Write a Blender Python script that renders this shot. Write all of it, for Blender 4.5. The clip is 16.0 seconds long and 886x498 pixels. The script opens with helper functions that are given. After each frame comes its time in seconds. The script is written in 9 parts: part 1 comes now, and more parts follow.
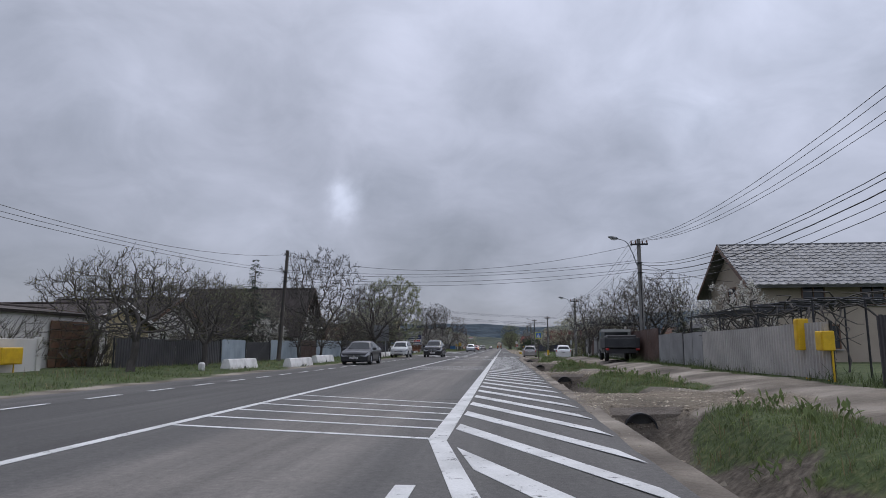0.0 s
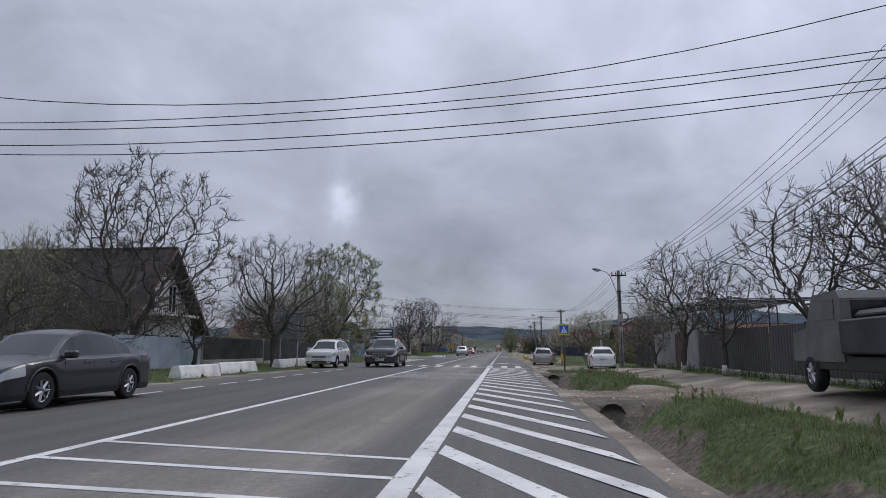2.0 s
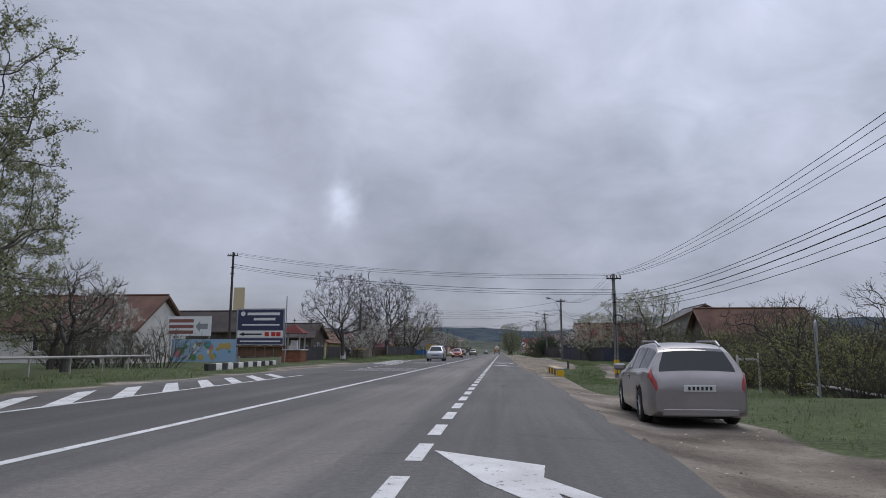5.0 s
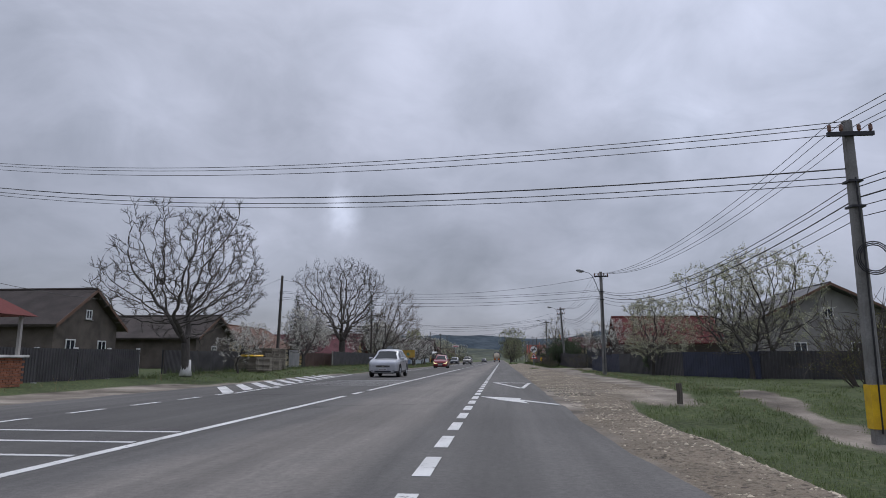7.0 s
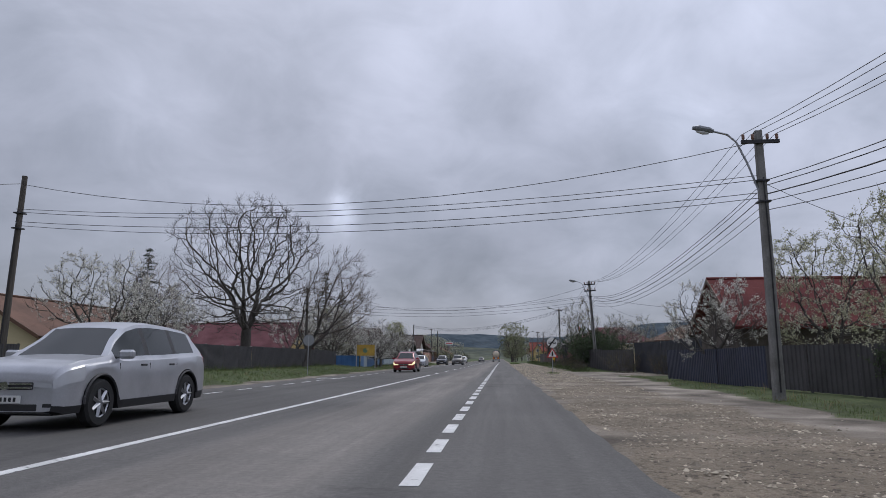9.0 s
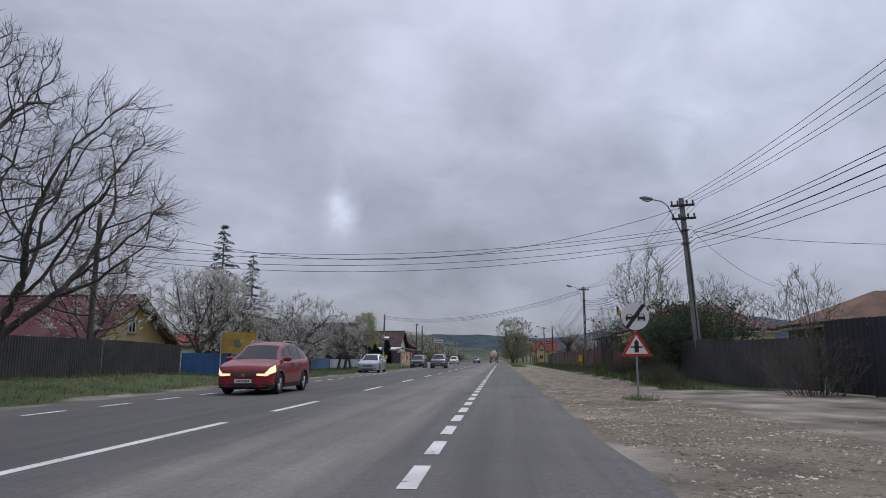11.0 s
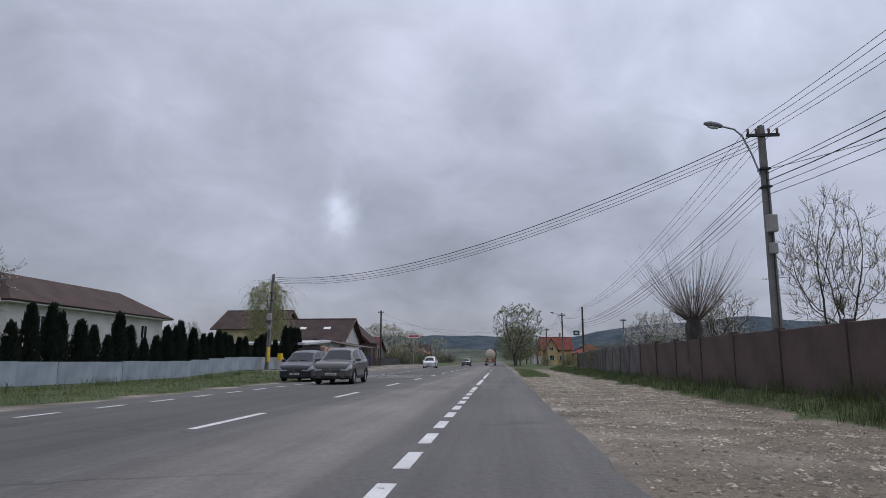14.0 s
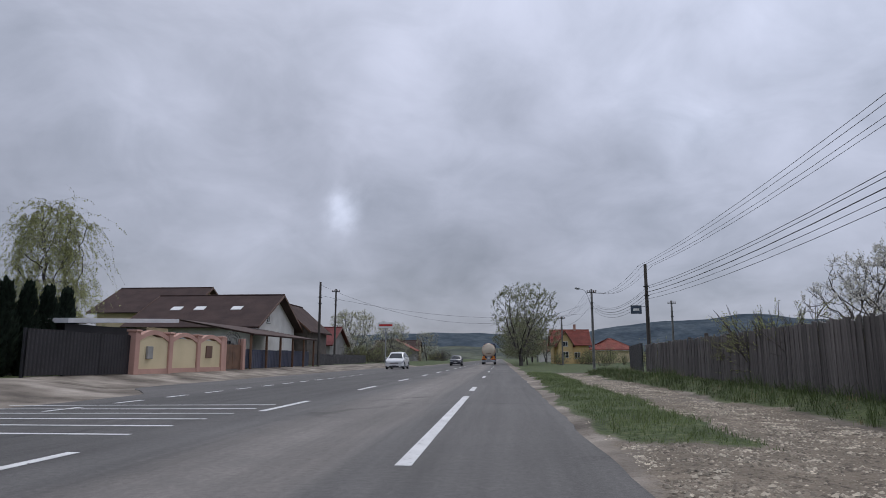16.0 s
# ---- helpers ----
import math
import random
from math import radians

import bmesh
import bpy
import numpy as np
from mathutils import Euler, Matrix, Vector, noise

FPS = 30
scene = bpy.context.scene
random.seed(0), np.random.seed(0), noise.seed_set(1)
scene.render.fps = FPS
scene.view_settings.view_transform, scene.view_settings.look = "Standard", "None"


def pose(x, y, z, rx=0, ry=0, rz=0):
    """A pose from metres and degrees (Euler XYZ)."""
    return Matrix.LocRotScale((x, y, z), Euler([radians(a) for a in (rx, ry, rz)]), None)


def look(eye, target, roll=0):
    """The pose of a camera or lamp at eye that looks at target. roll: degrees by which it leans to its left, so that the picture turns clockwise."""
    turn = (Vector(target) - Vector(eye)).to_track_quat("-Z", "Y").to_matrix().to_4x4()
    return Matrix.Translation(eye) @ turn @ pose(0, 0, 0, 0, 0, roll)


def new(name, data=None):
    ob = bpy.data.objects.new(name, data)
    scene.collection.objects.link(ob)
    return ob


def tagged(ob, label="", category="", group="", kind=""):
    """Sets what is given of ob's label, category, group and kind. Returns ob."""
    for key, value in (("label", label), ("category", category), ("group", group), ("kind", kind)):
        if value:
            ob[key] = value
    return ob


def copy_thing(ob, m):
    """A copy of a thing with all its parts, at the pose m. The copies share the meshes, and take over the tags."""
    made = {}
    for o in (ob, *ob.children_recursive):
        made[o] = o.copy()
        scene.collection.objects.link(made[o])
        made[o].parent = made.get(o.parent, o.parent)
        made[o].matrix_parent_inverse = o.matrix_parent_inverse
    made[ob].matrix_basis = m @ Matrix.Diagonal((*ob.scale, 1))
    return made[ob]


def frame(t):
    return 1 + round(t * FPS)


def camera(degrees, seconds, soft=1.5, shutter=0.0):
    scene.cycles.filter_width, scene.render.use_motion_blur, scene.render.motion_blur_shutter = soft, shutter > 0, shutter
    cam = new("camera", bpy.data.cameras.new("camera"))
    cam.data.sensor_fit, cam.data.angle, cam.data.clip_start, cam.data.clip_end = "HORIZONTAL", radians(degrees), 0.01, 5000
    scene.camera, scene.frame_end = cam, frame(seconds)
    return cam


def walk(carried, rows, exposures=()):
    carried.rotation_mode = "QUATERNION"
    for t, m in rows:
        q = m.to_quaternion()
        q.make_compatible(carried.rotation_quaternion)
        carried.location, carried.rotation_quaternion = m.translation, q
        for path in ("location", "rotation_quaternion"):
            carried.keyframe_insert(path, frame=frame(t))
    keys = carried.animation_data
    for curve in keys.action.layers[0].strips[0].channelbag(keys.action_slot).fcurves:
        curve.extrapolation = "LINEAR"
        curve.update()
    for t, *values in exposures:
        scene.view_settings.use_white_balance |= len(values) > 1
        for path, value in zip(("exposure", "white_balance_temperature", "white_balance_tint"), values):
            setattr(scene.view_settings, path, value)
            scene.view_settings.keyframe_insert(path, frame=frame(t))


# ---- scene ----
cam = camera(68.0, 16.0, soft=0.9)
# seconds, x, y, tilt, heading, lean
ROWS = [
    (0.0, 0.000, 0.000, 98.50, 5.14, -0.10),
    (0.5, 0.019, 7.400, 98.59, 5.11, -0.07),
    (1.0, 0.036, 14.786, 98.66, 5.09, -0.05),
    (1.5, 0.044, 22.092, 98.71, 5.09, -0.02),
    (2.0, 0.045, 29.330, 98.72, 5.12, 0.01),
    (2.5, 0.045, 36.552, 98.73, 5.14, 0.03),
    (3.0, 0.040, 43.708, 98.76, 5.13, 0.02),
    (3.5, 0.042, 50.954, 98.79, 5.12, 0.02),
    (4.0, 0.067, 58.469, 98.79, 5.09, 0.05),
    (4.5, 0.102, 66.174, 98.79, 5.07, 0.08),
    (5.0, 0.108, 74.051, 98.87, 5.05, 0.09),
    (5.5, 0.081, 82.207, 99.05, 5.03, 0.05),
    (6.0, 0.040, 90.458, 99.27, 5.02, -0.01),
    (6.5, 0.004, 98.592, 99.47, 5.02, -0.05),
    (7.0, -0.008, 106.405, 99.56, 5.04, -0.04),
    (7.5, -0.003, 113.918, 99.58, 5.09, -0.00),
    (8.0, 0.007, 121.404, 99.56, 5.13, 0.04),
    (8.5, 0.016, 129.094, 99.54, 5.12, 0.05),
    (9.0, 0.028, 136.926, 99.48, 5.05, 0.02),
    (9.5, 0.041, 144.856, 99.41, 4.96, -0.03),
    (10.0, 0.048, 152.854, 99.37, 4.90, -0.05),
    (10.5, 0.043, 160.899, 99.42, 4.89, -0.02),
    (11.0, 0.025, 169.023, 99.54, 4.94, 0.05),
    (11.5, 0.017, 177.143, 99.64, 4.97, 0.11),
    (12.0, 0.027, 185.185, 99.67, 4.96, 0.12),
    (12.5, 0.054, 193.250, 99.67, 4.93, 0.09),
    (13.0, 0.104, 201.417, 99.67, 4.91, -0.03),
    (13.5, 0.164, 209.646, 99.66, 4.89, -0.13),
    (14.0, 0.229, 217.921, 99.67, 4.88, -0.07),
    (14.5, 0.280, 226.244, 99.66, 4.89, 0.01),
    (15.0, 0.281, 234.630, 99.61, 4.91, 0.03),
    (15.5, 0.253, 243.063, 99.54, 4.95, 0.03),
    (16.0, 0.224, 251.496, 99.47, 4.99, 0.02),
]
EYE = 1.05
walk(cam, [(t, pose(x, y, EYE, tilt, 0, turn) @ pose(0, 0, 0, 0, 0, lean)) for t, x, y, tilt, turn, lean in ROWS],
     exposures=[(0.0, 0.0, 6500, 10), (16.0, 0.0, 6500, 10)])

# ---- world and light ----
SUN_EL, SUN_AZ = radians(48), radians(-25)
world = bpy.data.worlds.new("overcast")
scene.world = world
world.use_nodes = True
wn, wl = world.node_tree.nodes, world.node_tree.links
wn.clear()


w_out, w_bg = wn.new("ShaderNodeOutputWorld"), wn.new("ShaderNodeBackground")
w_tc, w_sep, w_cmb = wn.new("ShaderNodeTexCoord"), wn.new("ShaderNodeSeparateXYZ"), wn.new("ShaderNodeCombineXYZ")
wl.new(w_tc.outputs["Generated"], w_sep.inputs[0])


def wmath(op, a, b=None, c=None):
    n = wn.new("ShaderNodeMath")
    n.operation = op
    for i, v in enumerate((a, b, c)):
        if v is None:
            continue
        if isinstance(v, (int, float)):
            n.inputs[i].default_value = v
        else:
            wl.new(v, n.inputs[i])
    return n.outputs[0]


w_up = wmath("MAXIMUM", w_sep.outputs["Z"], 0.0)
w_den = wmath("ADD", w_up, 0.45)
wl.new(wmath("DIVIDE", w_sep.outputs["X"], w_den), w_cmb.inputs[0])
wl.new(wmath("DIVIDE", w_sep.outputs["Y"], w_den), w_cmb.inputs[1])
w_n1, w_n2 = wn.new("ShaderNodeTexNoise"), wn.new("ShaderNodeTexNoise")
for n, sc, det, rough, dist in ((w_n1, 1.7, 5.0, 0.52, 0.35), (w_n2, 5.0, 7.0, 0.56, 0.5)):
    n.inputs["Scale"].default_value, n.inputs["Detail"].default_value = sc, det
    n.inputs["Roughness"].default_value, n.inputs["Distortion"].default_value = rough, dist
    wl.new(w_cmb.outputs[0], n.inputs["Vector"])
w_mix = wmath("ADD", wmath("MULTIPLY", w_n1.outputs["Fac"], 0.6), wmath("MULTIPLY", w_n2.outputs["Fac"], 0.4))
w_ramp = wn.new("ShaderNodeValToRGB")
w_ramp.color_ramp.elements[0].position, w_ramp.color_ramp.elements[0].color = 0.33, (0.318, 0.348, 0.432, 1)
w_ramp.color_ramp.elements[1].position, w_ramp.color_ramp.elements[1].color = 0.68, (0.578, 0.612, 0.755, 1)
wl.new(w_mix, w_ramp.inputs[0])
# an overcast dome is about three times as bright overhead as at the horizon
w_grad = wmath("MULTIPLY", wmath("MULTIPLY_ADD", w_up, 1.25, 0.675), wmath("MULTIPLY_ADD", w_sep.outputs["X"], 0.24, 1.01))
# clouds: thin bright spots and heavy dark banks, with edges torn by noise
w_tear = wn.new("ShaderNodeTexNoise")
w_tear.inputs["Scale"].default_value, w_tear.inputs["Detail"].default_value, w_tear.inputs["Roughness"].default_value = 9.0, 6.0, 0.6
wl.new(w_tc.outputs["Generated"], w_tear.inputs["Vector"])


def wvec(op, a, b, scale=None):
    n = wn.new("ShaderNodeVectorMath")
    n.operation = op
    for k, v in enumerate((a, b)):
        if isinstance(v, tuple):
            n.inputs[k].default_value = v
        elif v is not None:
            wl.new(v, n.inputs[k])
    if scale is not None:
        n.inputs["Scale"].default_value = scale
    return n.outputs["Value" if op == "DOT_PRODUCT" else 0]


w_shift = wvec("SCALE", wvec("SUBTRACT", w_tear.outputs["Color"], (0.5, 0.5, 0.5)), None, 0.075)
w_torn = wvec("NORMALIZE", wvec("ADD", w_tc.outputs["Generated"], w_shift), None)
# direction, tightness and how much brighter or darker
CLOUDS = [((-0.243, 0.944, 0.205), 4200, 0.62), ((-0.238, 0.940, 0.228), 5500, 0.5), ((0.27, 0.91, 0.315), 900, 0.24), ((0.20, 0.90, 0.36), 400, 0.12), ((0.02, 0.93, 0.368), 900, -0.10),
          ((0.16, 0.945, 0.295), 600, -0.11), ((0.09, 0.96, 0.25), 500, -0.07), ((-0.05, 0.99, 0.135), 260, -0.20), ((-0.17, 0.975, 0.14), 500, -0.12), ((0.05, 0.98, 0.16), 400, -0.14),
          ((-0.37, 0.915, 0.16), 350, 0.13), ((-0.49, 0.80, 0.335), 300, 0.12), ((-0.58, 0.70, 0.41), 60, 0.06), ((-0.66, 0.72, 0.22), 160, -0.12), ((0.40, 0.82, 0.42), 40, 0.12), ((-0.30, 0.90, 0.30), 200, -0.08),
          ((0.47, 0.86, 0.20), 120, -0.05), ((-0.15, 0.87, 0.47), 120, 0.06), ((0.02, 0.995, 0.085), 1200, 0.14)]
w_sum = 1.0
for way, tight, gain in CLOUDS:
    w_lobe = wmath("POWER", wmath("MAXIMUM", wvec("DOT_PRODUCT", w_torn, tuple(Vector(way).normalized())), 0.0), float(tight))
    w_sum = wmath("MULTIPLY_ADD", w_lobe, gain, w_sum)
w_grad = wmath("MULTIPLY", w_grad, w_sum)
w_sky = wn.new("ShaderNodeTexSky")
w_sky.sky_type, w_sky.sun_disc, w_sky.sun_elevation, w_sky.sun_rotation = "NISHITA", False, SUN_EL, SUN_AZ
w_skys = wn.new("ShaderNodeVectorMath")
w_skys.operation = "SCALE"
w_skys.inputs["Scale"].default_value = 0.1
wl.new(w_sky.outputs[0], w_skys.inputs[0])
w_scale = wn.new("ShaderNodeVectorMath")
w_scale.operation = "SCALE"
wl.new(w_ramp.outputs[0], w_scale.inputs[0])
wl.new(w_grad, w_scale.inputs["Scale"])
w_blend = wn.new("ShaderNodeMix")
w_blend.data_type = "RGBA"
w_blend.inputs[0].default_value = 0.93
wl.new(w_skys.outputs[0], w_blend.inputs[6])
wl.new(w_scale.outputs[0], w_blend.inputs[7])
wl.new(w_blend.outputs[2], w_bg.inputs["Color"])
w_bg.inputs["Strength"].default_value = 1.0
wl.new(w_bg.outputs[0], w_out.inputs[0])

sun_data = bpy.data.lights.new("sun", "SUN")
sun_data.energy, sun_data.angle, sun_data.color = 1.1, radians(25), (1.0, 0.97, 0.93)
sun = new("sun", sun_data)
sun.matrix_world = look((40 * math.sin(SUN_AZ) * -1, 120, 90), (0, 60, 0))

# ---- materials ----


def nodes_of(m):
    m.use_nodes = True
    nt = m.node_tree
    return nt, nt.nodes, nt.links, nt.nodes["Principled BSDF"]


def surf(name, col, col2=None, rough=0.8, metal=0.0, scale=3.0, fine=40.0, var=0.25, bump=0.15, depth=0.01, coat=0.0,
         spec=0.4, stretch=(1, 1, 1), island=False, per_object=0.0, world_space=False, waves=None):
    """A surface of two colours mixed by large stains, with fine grain in colour and relief."""
    m = bpy.data.materials.new(name)
    nt, ns, ls, bsdf = nodes_of(m)
    col2 = col2 or tuple(c * (1 - 1.3 * var) for c in col)
    tc, mp = ns.new("ShaderNodeTexCoord"), ns.new("ShaderNodeMapping")
    mp.inputs["Scale"].default_value = stretch
    if world_space:
        geo = ns.new("ShaderNodeNewGeometry")
        ls.new(geo.outputs["Position"], mp.inputs[0])
    else:
        ls.new(tc.outputs["Object"], mp.inputs[0])
    big, small = ns.new("ShaderNodeTexNoise"), ns.new("ShaderNodeTexNoise")
    for n, s, d in ((big, scale, 4.0), (small, fine, 3.0)):
        n.inputs["Scale"].default_value, n.inputs["Detail"].default_value = s, d
        ls.new(mp.outputs[0], n.inputs["Vector"])
    ramp = ns.new("ShaderNodeValToRGB")
    ramp.color_ramp.elements[0].position, ramp.color_ramp.elements[0].color = 0.35, (*col2, 1)
    ramp.color_ramp.elements[1].position, ramp.color_ramp.elements[1].color = 0.62, (*col, 1)
    ls.new(big.outputs["Fac"], ramp.inputs[0])
    hsv = ns.new("ShaderNodeHueSaturation")
    mr = ns.new("ShaderNodeMapRange")
    mr.inputs["To Min"].default_value, mr.inputs["To Max"].default_value = 1 - var * 1.6, 1 + var * 1.6
    ls.new(small.outputs["Fac"], mr.inputs[0])
    val = mr.outputs[0]
    if island or per_object:
        src = ns.new("ShaderNodeNewGeometry").outputs["Random Per Island"] if island else ns.new("ShaderNodeObjectInfo").outputs["Random"]
        mr2, mul = ns.new("ShaderNodeMapRange"), ns.new("ShaderNodeMath")
        amount = per_object or 0.35
        mr2.inputs["To Min"].default_value, mr2.inputs["To Max"].default_value = 1 - amount, 1 + amount
        ls.new(src, mr2.inputs[0])
        mul.operation = "MULTIPLY"
        ls.new(val, mul.inputs[0]), ls.new(mr2.outputs[0], mul.inputs[1])
        val = mul.outputs[0]
    ls.new(val, hsv.inputs["Value"])
    ls.new(ramp.outputs[0], hsv.inputs["Color"])
    ls.new(hsv.outputs[0], bsdf.inputs["Base Color"])
    bsdf.inputs["Roughness"].default_value, bsdf.inputs["Metallic"].default_value = rough, metal
    bsdf.inputs["Specular IOR Level"].default_value = spec
    bsdf.inputs["Coat Weight"].default_value = coat
    bsdf.inputs["Coat Roughness"].default_value = 0.08
    if bump:
        bp = ns.new("ShaderNodeBump")
        bp.inputs["Strength"].default_value, bp.inputs["Distance"].default_value = bump, depth
        height = small.outputs["Fac"]
        if waves:
            wv = ns.new("ShaderNodeTexWave")
            wv.bands_direction, wv.wave_profile = waves[0], waves[2]
            wv.inputs["Scale"].default_value = waves[1]
            ls.new(tc.outputs["Object"], wv.inputs["Vector"])
            height = wv.outputs["Fac"]
        ls.new(height, bp.inputs["Height"])
        ls.new(bp.outputs[0], bsdf.inputs["Normal"])
    return m


def plain(name, col, rough=0.5, metal=0.0, emit=0.0, coat=0.0):
    m = bpy.data.materials.new(name)
    nt, ns, ls, bsdf = nodes_of(m)
    bsdf.inputs["Base Color"].default_value = (*col, 1)
    bsdf.inputs["Roughness"].default_value, bsdf.inputs["Metallic"].default_value = rough, metal
    bsdf.inputs["Coat Weight"].default_value = coat
    if emit:
        bsdf.inputs["Emission Color"].default_value = (*col, 1)
        bsdf.inputs["Emission Strength"].default_value = emit
    return m


M = {}
M["concrete"] = surf("concrete", (0.36, 0.35, 0.33), (0.24, 0.235, 0.22), 0.9, scale=1.2, fine=30, var=0.15, bump=0.3)
M["pole"] = surf("pole_concrete", (0.24, 0.235, 0.225), (0.15, 0.145, 0.135), 0.9, scale=1.5, fine=25, var=0.2, bump=0.3)
M["pole_wood"] = surf("pole_wood", (0.12, 0.105, 0.09), (0.06, 0.052, 0.045), 0.9, scale=1.5, fine=25, var=0.25, bump=0.4, stretch=(1, 1, 0.1))
M["whitewash"] = surf("whitewash", (0.72, 0.71, 0.69), (0.5, 0.49, 0.47), 0.85, scale=1.8, fine=18, var=0.1, bump=0.2)
M["steel"] = surf("galvanised_steel", (0.42, 0.43, 0.45), (0.3, 0.31, 0.33), 0.45, 0.7, scale=2, fine=30, var=0.1, bump=0.05)
M["dark_steel"] = surf("dark_steel", (0.05, 0.05, 0.055), (0.03, 0.03, 0.032), 0.5, 0.4, scale=2, fine=30, var=0.2, bump=0.05)
M["cable"] = plain("cable_black", (0.02, 0.02, 0.022), 0.6)
M["insulator"] = plain("insulator", (0.18, 0.09, 0.06), 0.25)
M["lamp_grey"] = surf("lamp_grey", (0.22, 0.23, 0.24), None, 0.5, 0.3, var=0.1, bump=0.03)
M["yellow"] = surf("yellow_paint", (0.75, 0.48, 0.02), (0.6, 0.36, 0.02), 0.5, scale=3, var=0.12, bump=0.05)
M["black_paint"] = surf("black_paint", (0.03, 0.03, 0.03), (0.05, 0.05, 0.048), 0.7, scale=3, var=0.2, bump=0.1)

# ---- helpers for building ----


def part(name, bm, material, parent=None, label="", smooth=False, loc=None):
    """Links a bmesh as one mesh object, under a thing or a part."""
    me = bpy.data.meshes.new(name)
    bm.to_mesh(me)
    bm.free()
    for m in material if isinstance(material, (list, tuple)) else [material]:
        me.materials.append(m)
    if smooth:
        me.shade_smooth()
    ob = new(name, me)
    if parent is not None:
        ob.parent = parent
    if label:
        ob["label"] = label
    if loc is not None:
        ob.location = loc
    return ob


def twin(ob, parent=None, loc=(0, 0, 0), rot=(0, 0, 0), scale=None):
    """Another object on the same mesh."""
    o = bpy.data.objects.new(ob.name.split(".")[0], ob.data)
    scene.collection.objects.link(o)
    o.parent = parent
    o.location, o.rotation_euler = loc, rot
    if scale:
        o.scale = scale
    return o


def thing(name, label, category, loc=(0, 0, 0), rz=0.0, group=""):
    e = new(name)
    e.matrix_basis = pose(*loc, 0, 0, rz)
    return tagged(e, label, category, group)


def box(bm, x0, x1, y0, y1, z0, z1, bevel=0.0):
    vs = [bm.verts.new((x, y, z)) for z in (z0, z1) for y in (y0, y1) for x in (x0, x1)]
    fs = [bm.faces.new([vs[i] for i in f]) for f in ((0, 2, 3, 1), (4, 5, 7, 6), (0, 1, 5, 4), (2, 6, 7, 3), (0, 4, 6, 2), (1, 3, 7, 5))]
    if bevel:
        es = list({e for f in fs for e in f.edges})
        bmesh.ops.bevel(bm, geom=es, offset=bevel, segments=1, affect="EDGES")
    return vs


def tube(bm, pts, radii, sides=8, cap=True):
    """A tube through points with a radius at each."""
    rings, up0 = [], Vector((0, 0, 1))
    n = len(pts)
    pts = [Vector(p) for p in pts]
    for i, p in enumerate(pts):
        d = (pts[min(i + 1, n - 1)] - pts[max(i - 1, 0)]).normalized()
        ref = Vector((1, 0, 0)) if abs(d.z) > 0.95 else up0
        u = d.cross(ref).normalized()
        v = u.cross(d).normalized()
        r = radii[i] if isinstance(radii, (list, tuple)) else radii
        rings.append([bm.verts.new(p + (u * math.cos(2 * math.pi * k / sides) + v * math.sin(2 * math.pi * k / sides)) * r) for k in range(sides)])
    for a, b in zip(rings, rings[1:]):
        for k in range(sides):
            bm.faces.new((a[k], a[(k + 1) % sides], b[(k + 1) % sides], b[k]))
    if cap and sides > 2:
        bm.faces.new(rings[0][::-1]), bm.faces.new(rings[-1])
    return rings


def prism(bm, outline, axis, a0, a1):
    """A polygon (two coordinates each) pushed along an axis from a0 to a1."""
    def at(p, a):
        q = [p[0], p[1]]
        q.insert(axis, a)
        return bm.verts.new(q)
    lo, hi = [at(p, a0) for p in outline], [at(p, a1) for p in outline]
    n = len(outline)
    bm.faces.new(lo[::-1]), bm.faces.new(hi)
    for i in range(n):
        bm.faces.new((lo[i], lo[(i + 1) % n], hi[(i + 1) % n], hi[i]))
    bmesh.ops.recalc_face_normals(bm, faces=bm.faces[:])


def B():
    return bmesh.new()


def step(a, b, v):
    v = np.clip((np.asarray(v, float) - a) / (b - a), 0, 1)
    return v * v * (3 - 2 * v)


def band(v, lo, hi, soft):
    return step(lo - soft, lo + soft, v) * (1 - step(hi - soft, hi + soft, v))


# ---- ground ----
ROAD_R, SHOULDER, CENTRE, LEFT_DASH = 1.38, -0.76, -4.6, -8.6
PUDDLES = [(2.2, 73.0, 0.3, 1.1), (2.4, 132.9, 0.6, 0.6), (1.85, 130.6, 0.3, 0.5), (2.3, 128.3, 0.5, 0.75), (4.8, 174.4, 0.35, 0.35), (1.75, 168.8, 0.25, 0.6), (1.62, 203.5, 0.1, 0.8)]
SIGN_FOOT = (3.9, 188.1)
DITCH = [(-20, 12.4), (16.6, 27.2), (30.8, 44.5), (48.0, 61.7)]


def left_edge(y):
    return -10.45 - 1.3 * band(y, 77, 156, 4) - 2.8 * band(y, 273, 330, 3)


def wob(x, y, s, k=0.0):
    return np.array([noise.noise((a * s + k, b * s, k)) for a, b in zip(np.ravel(x), np.ravel(y))]).reshape(np.shape(x))


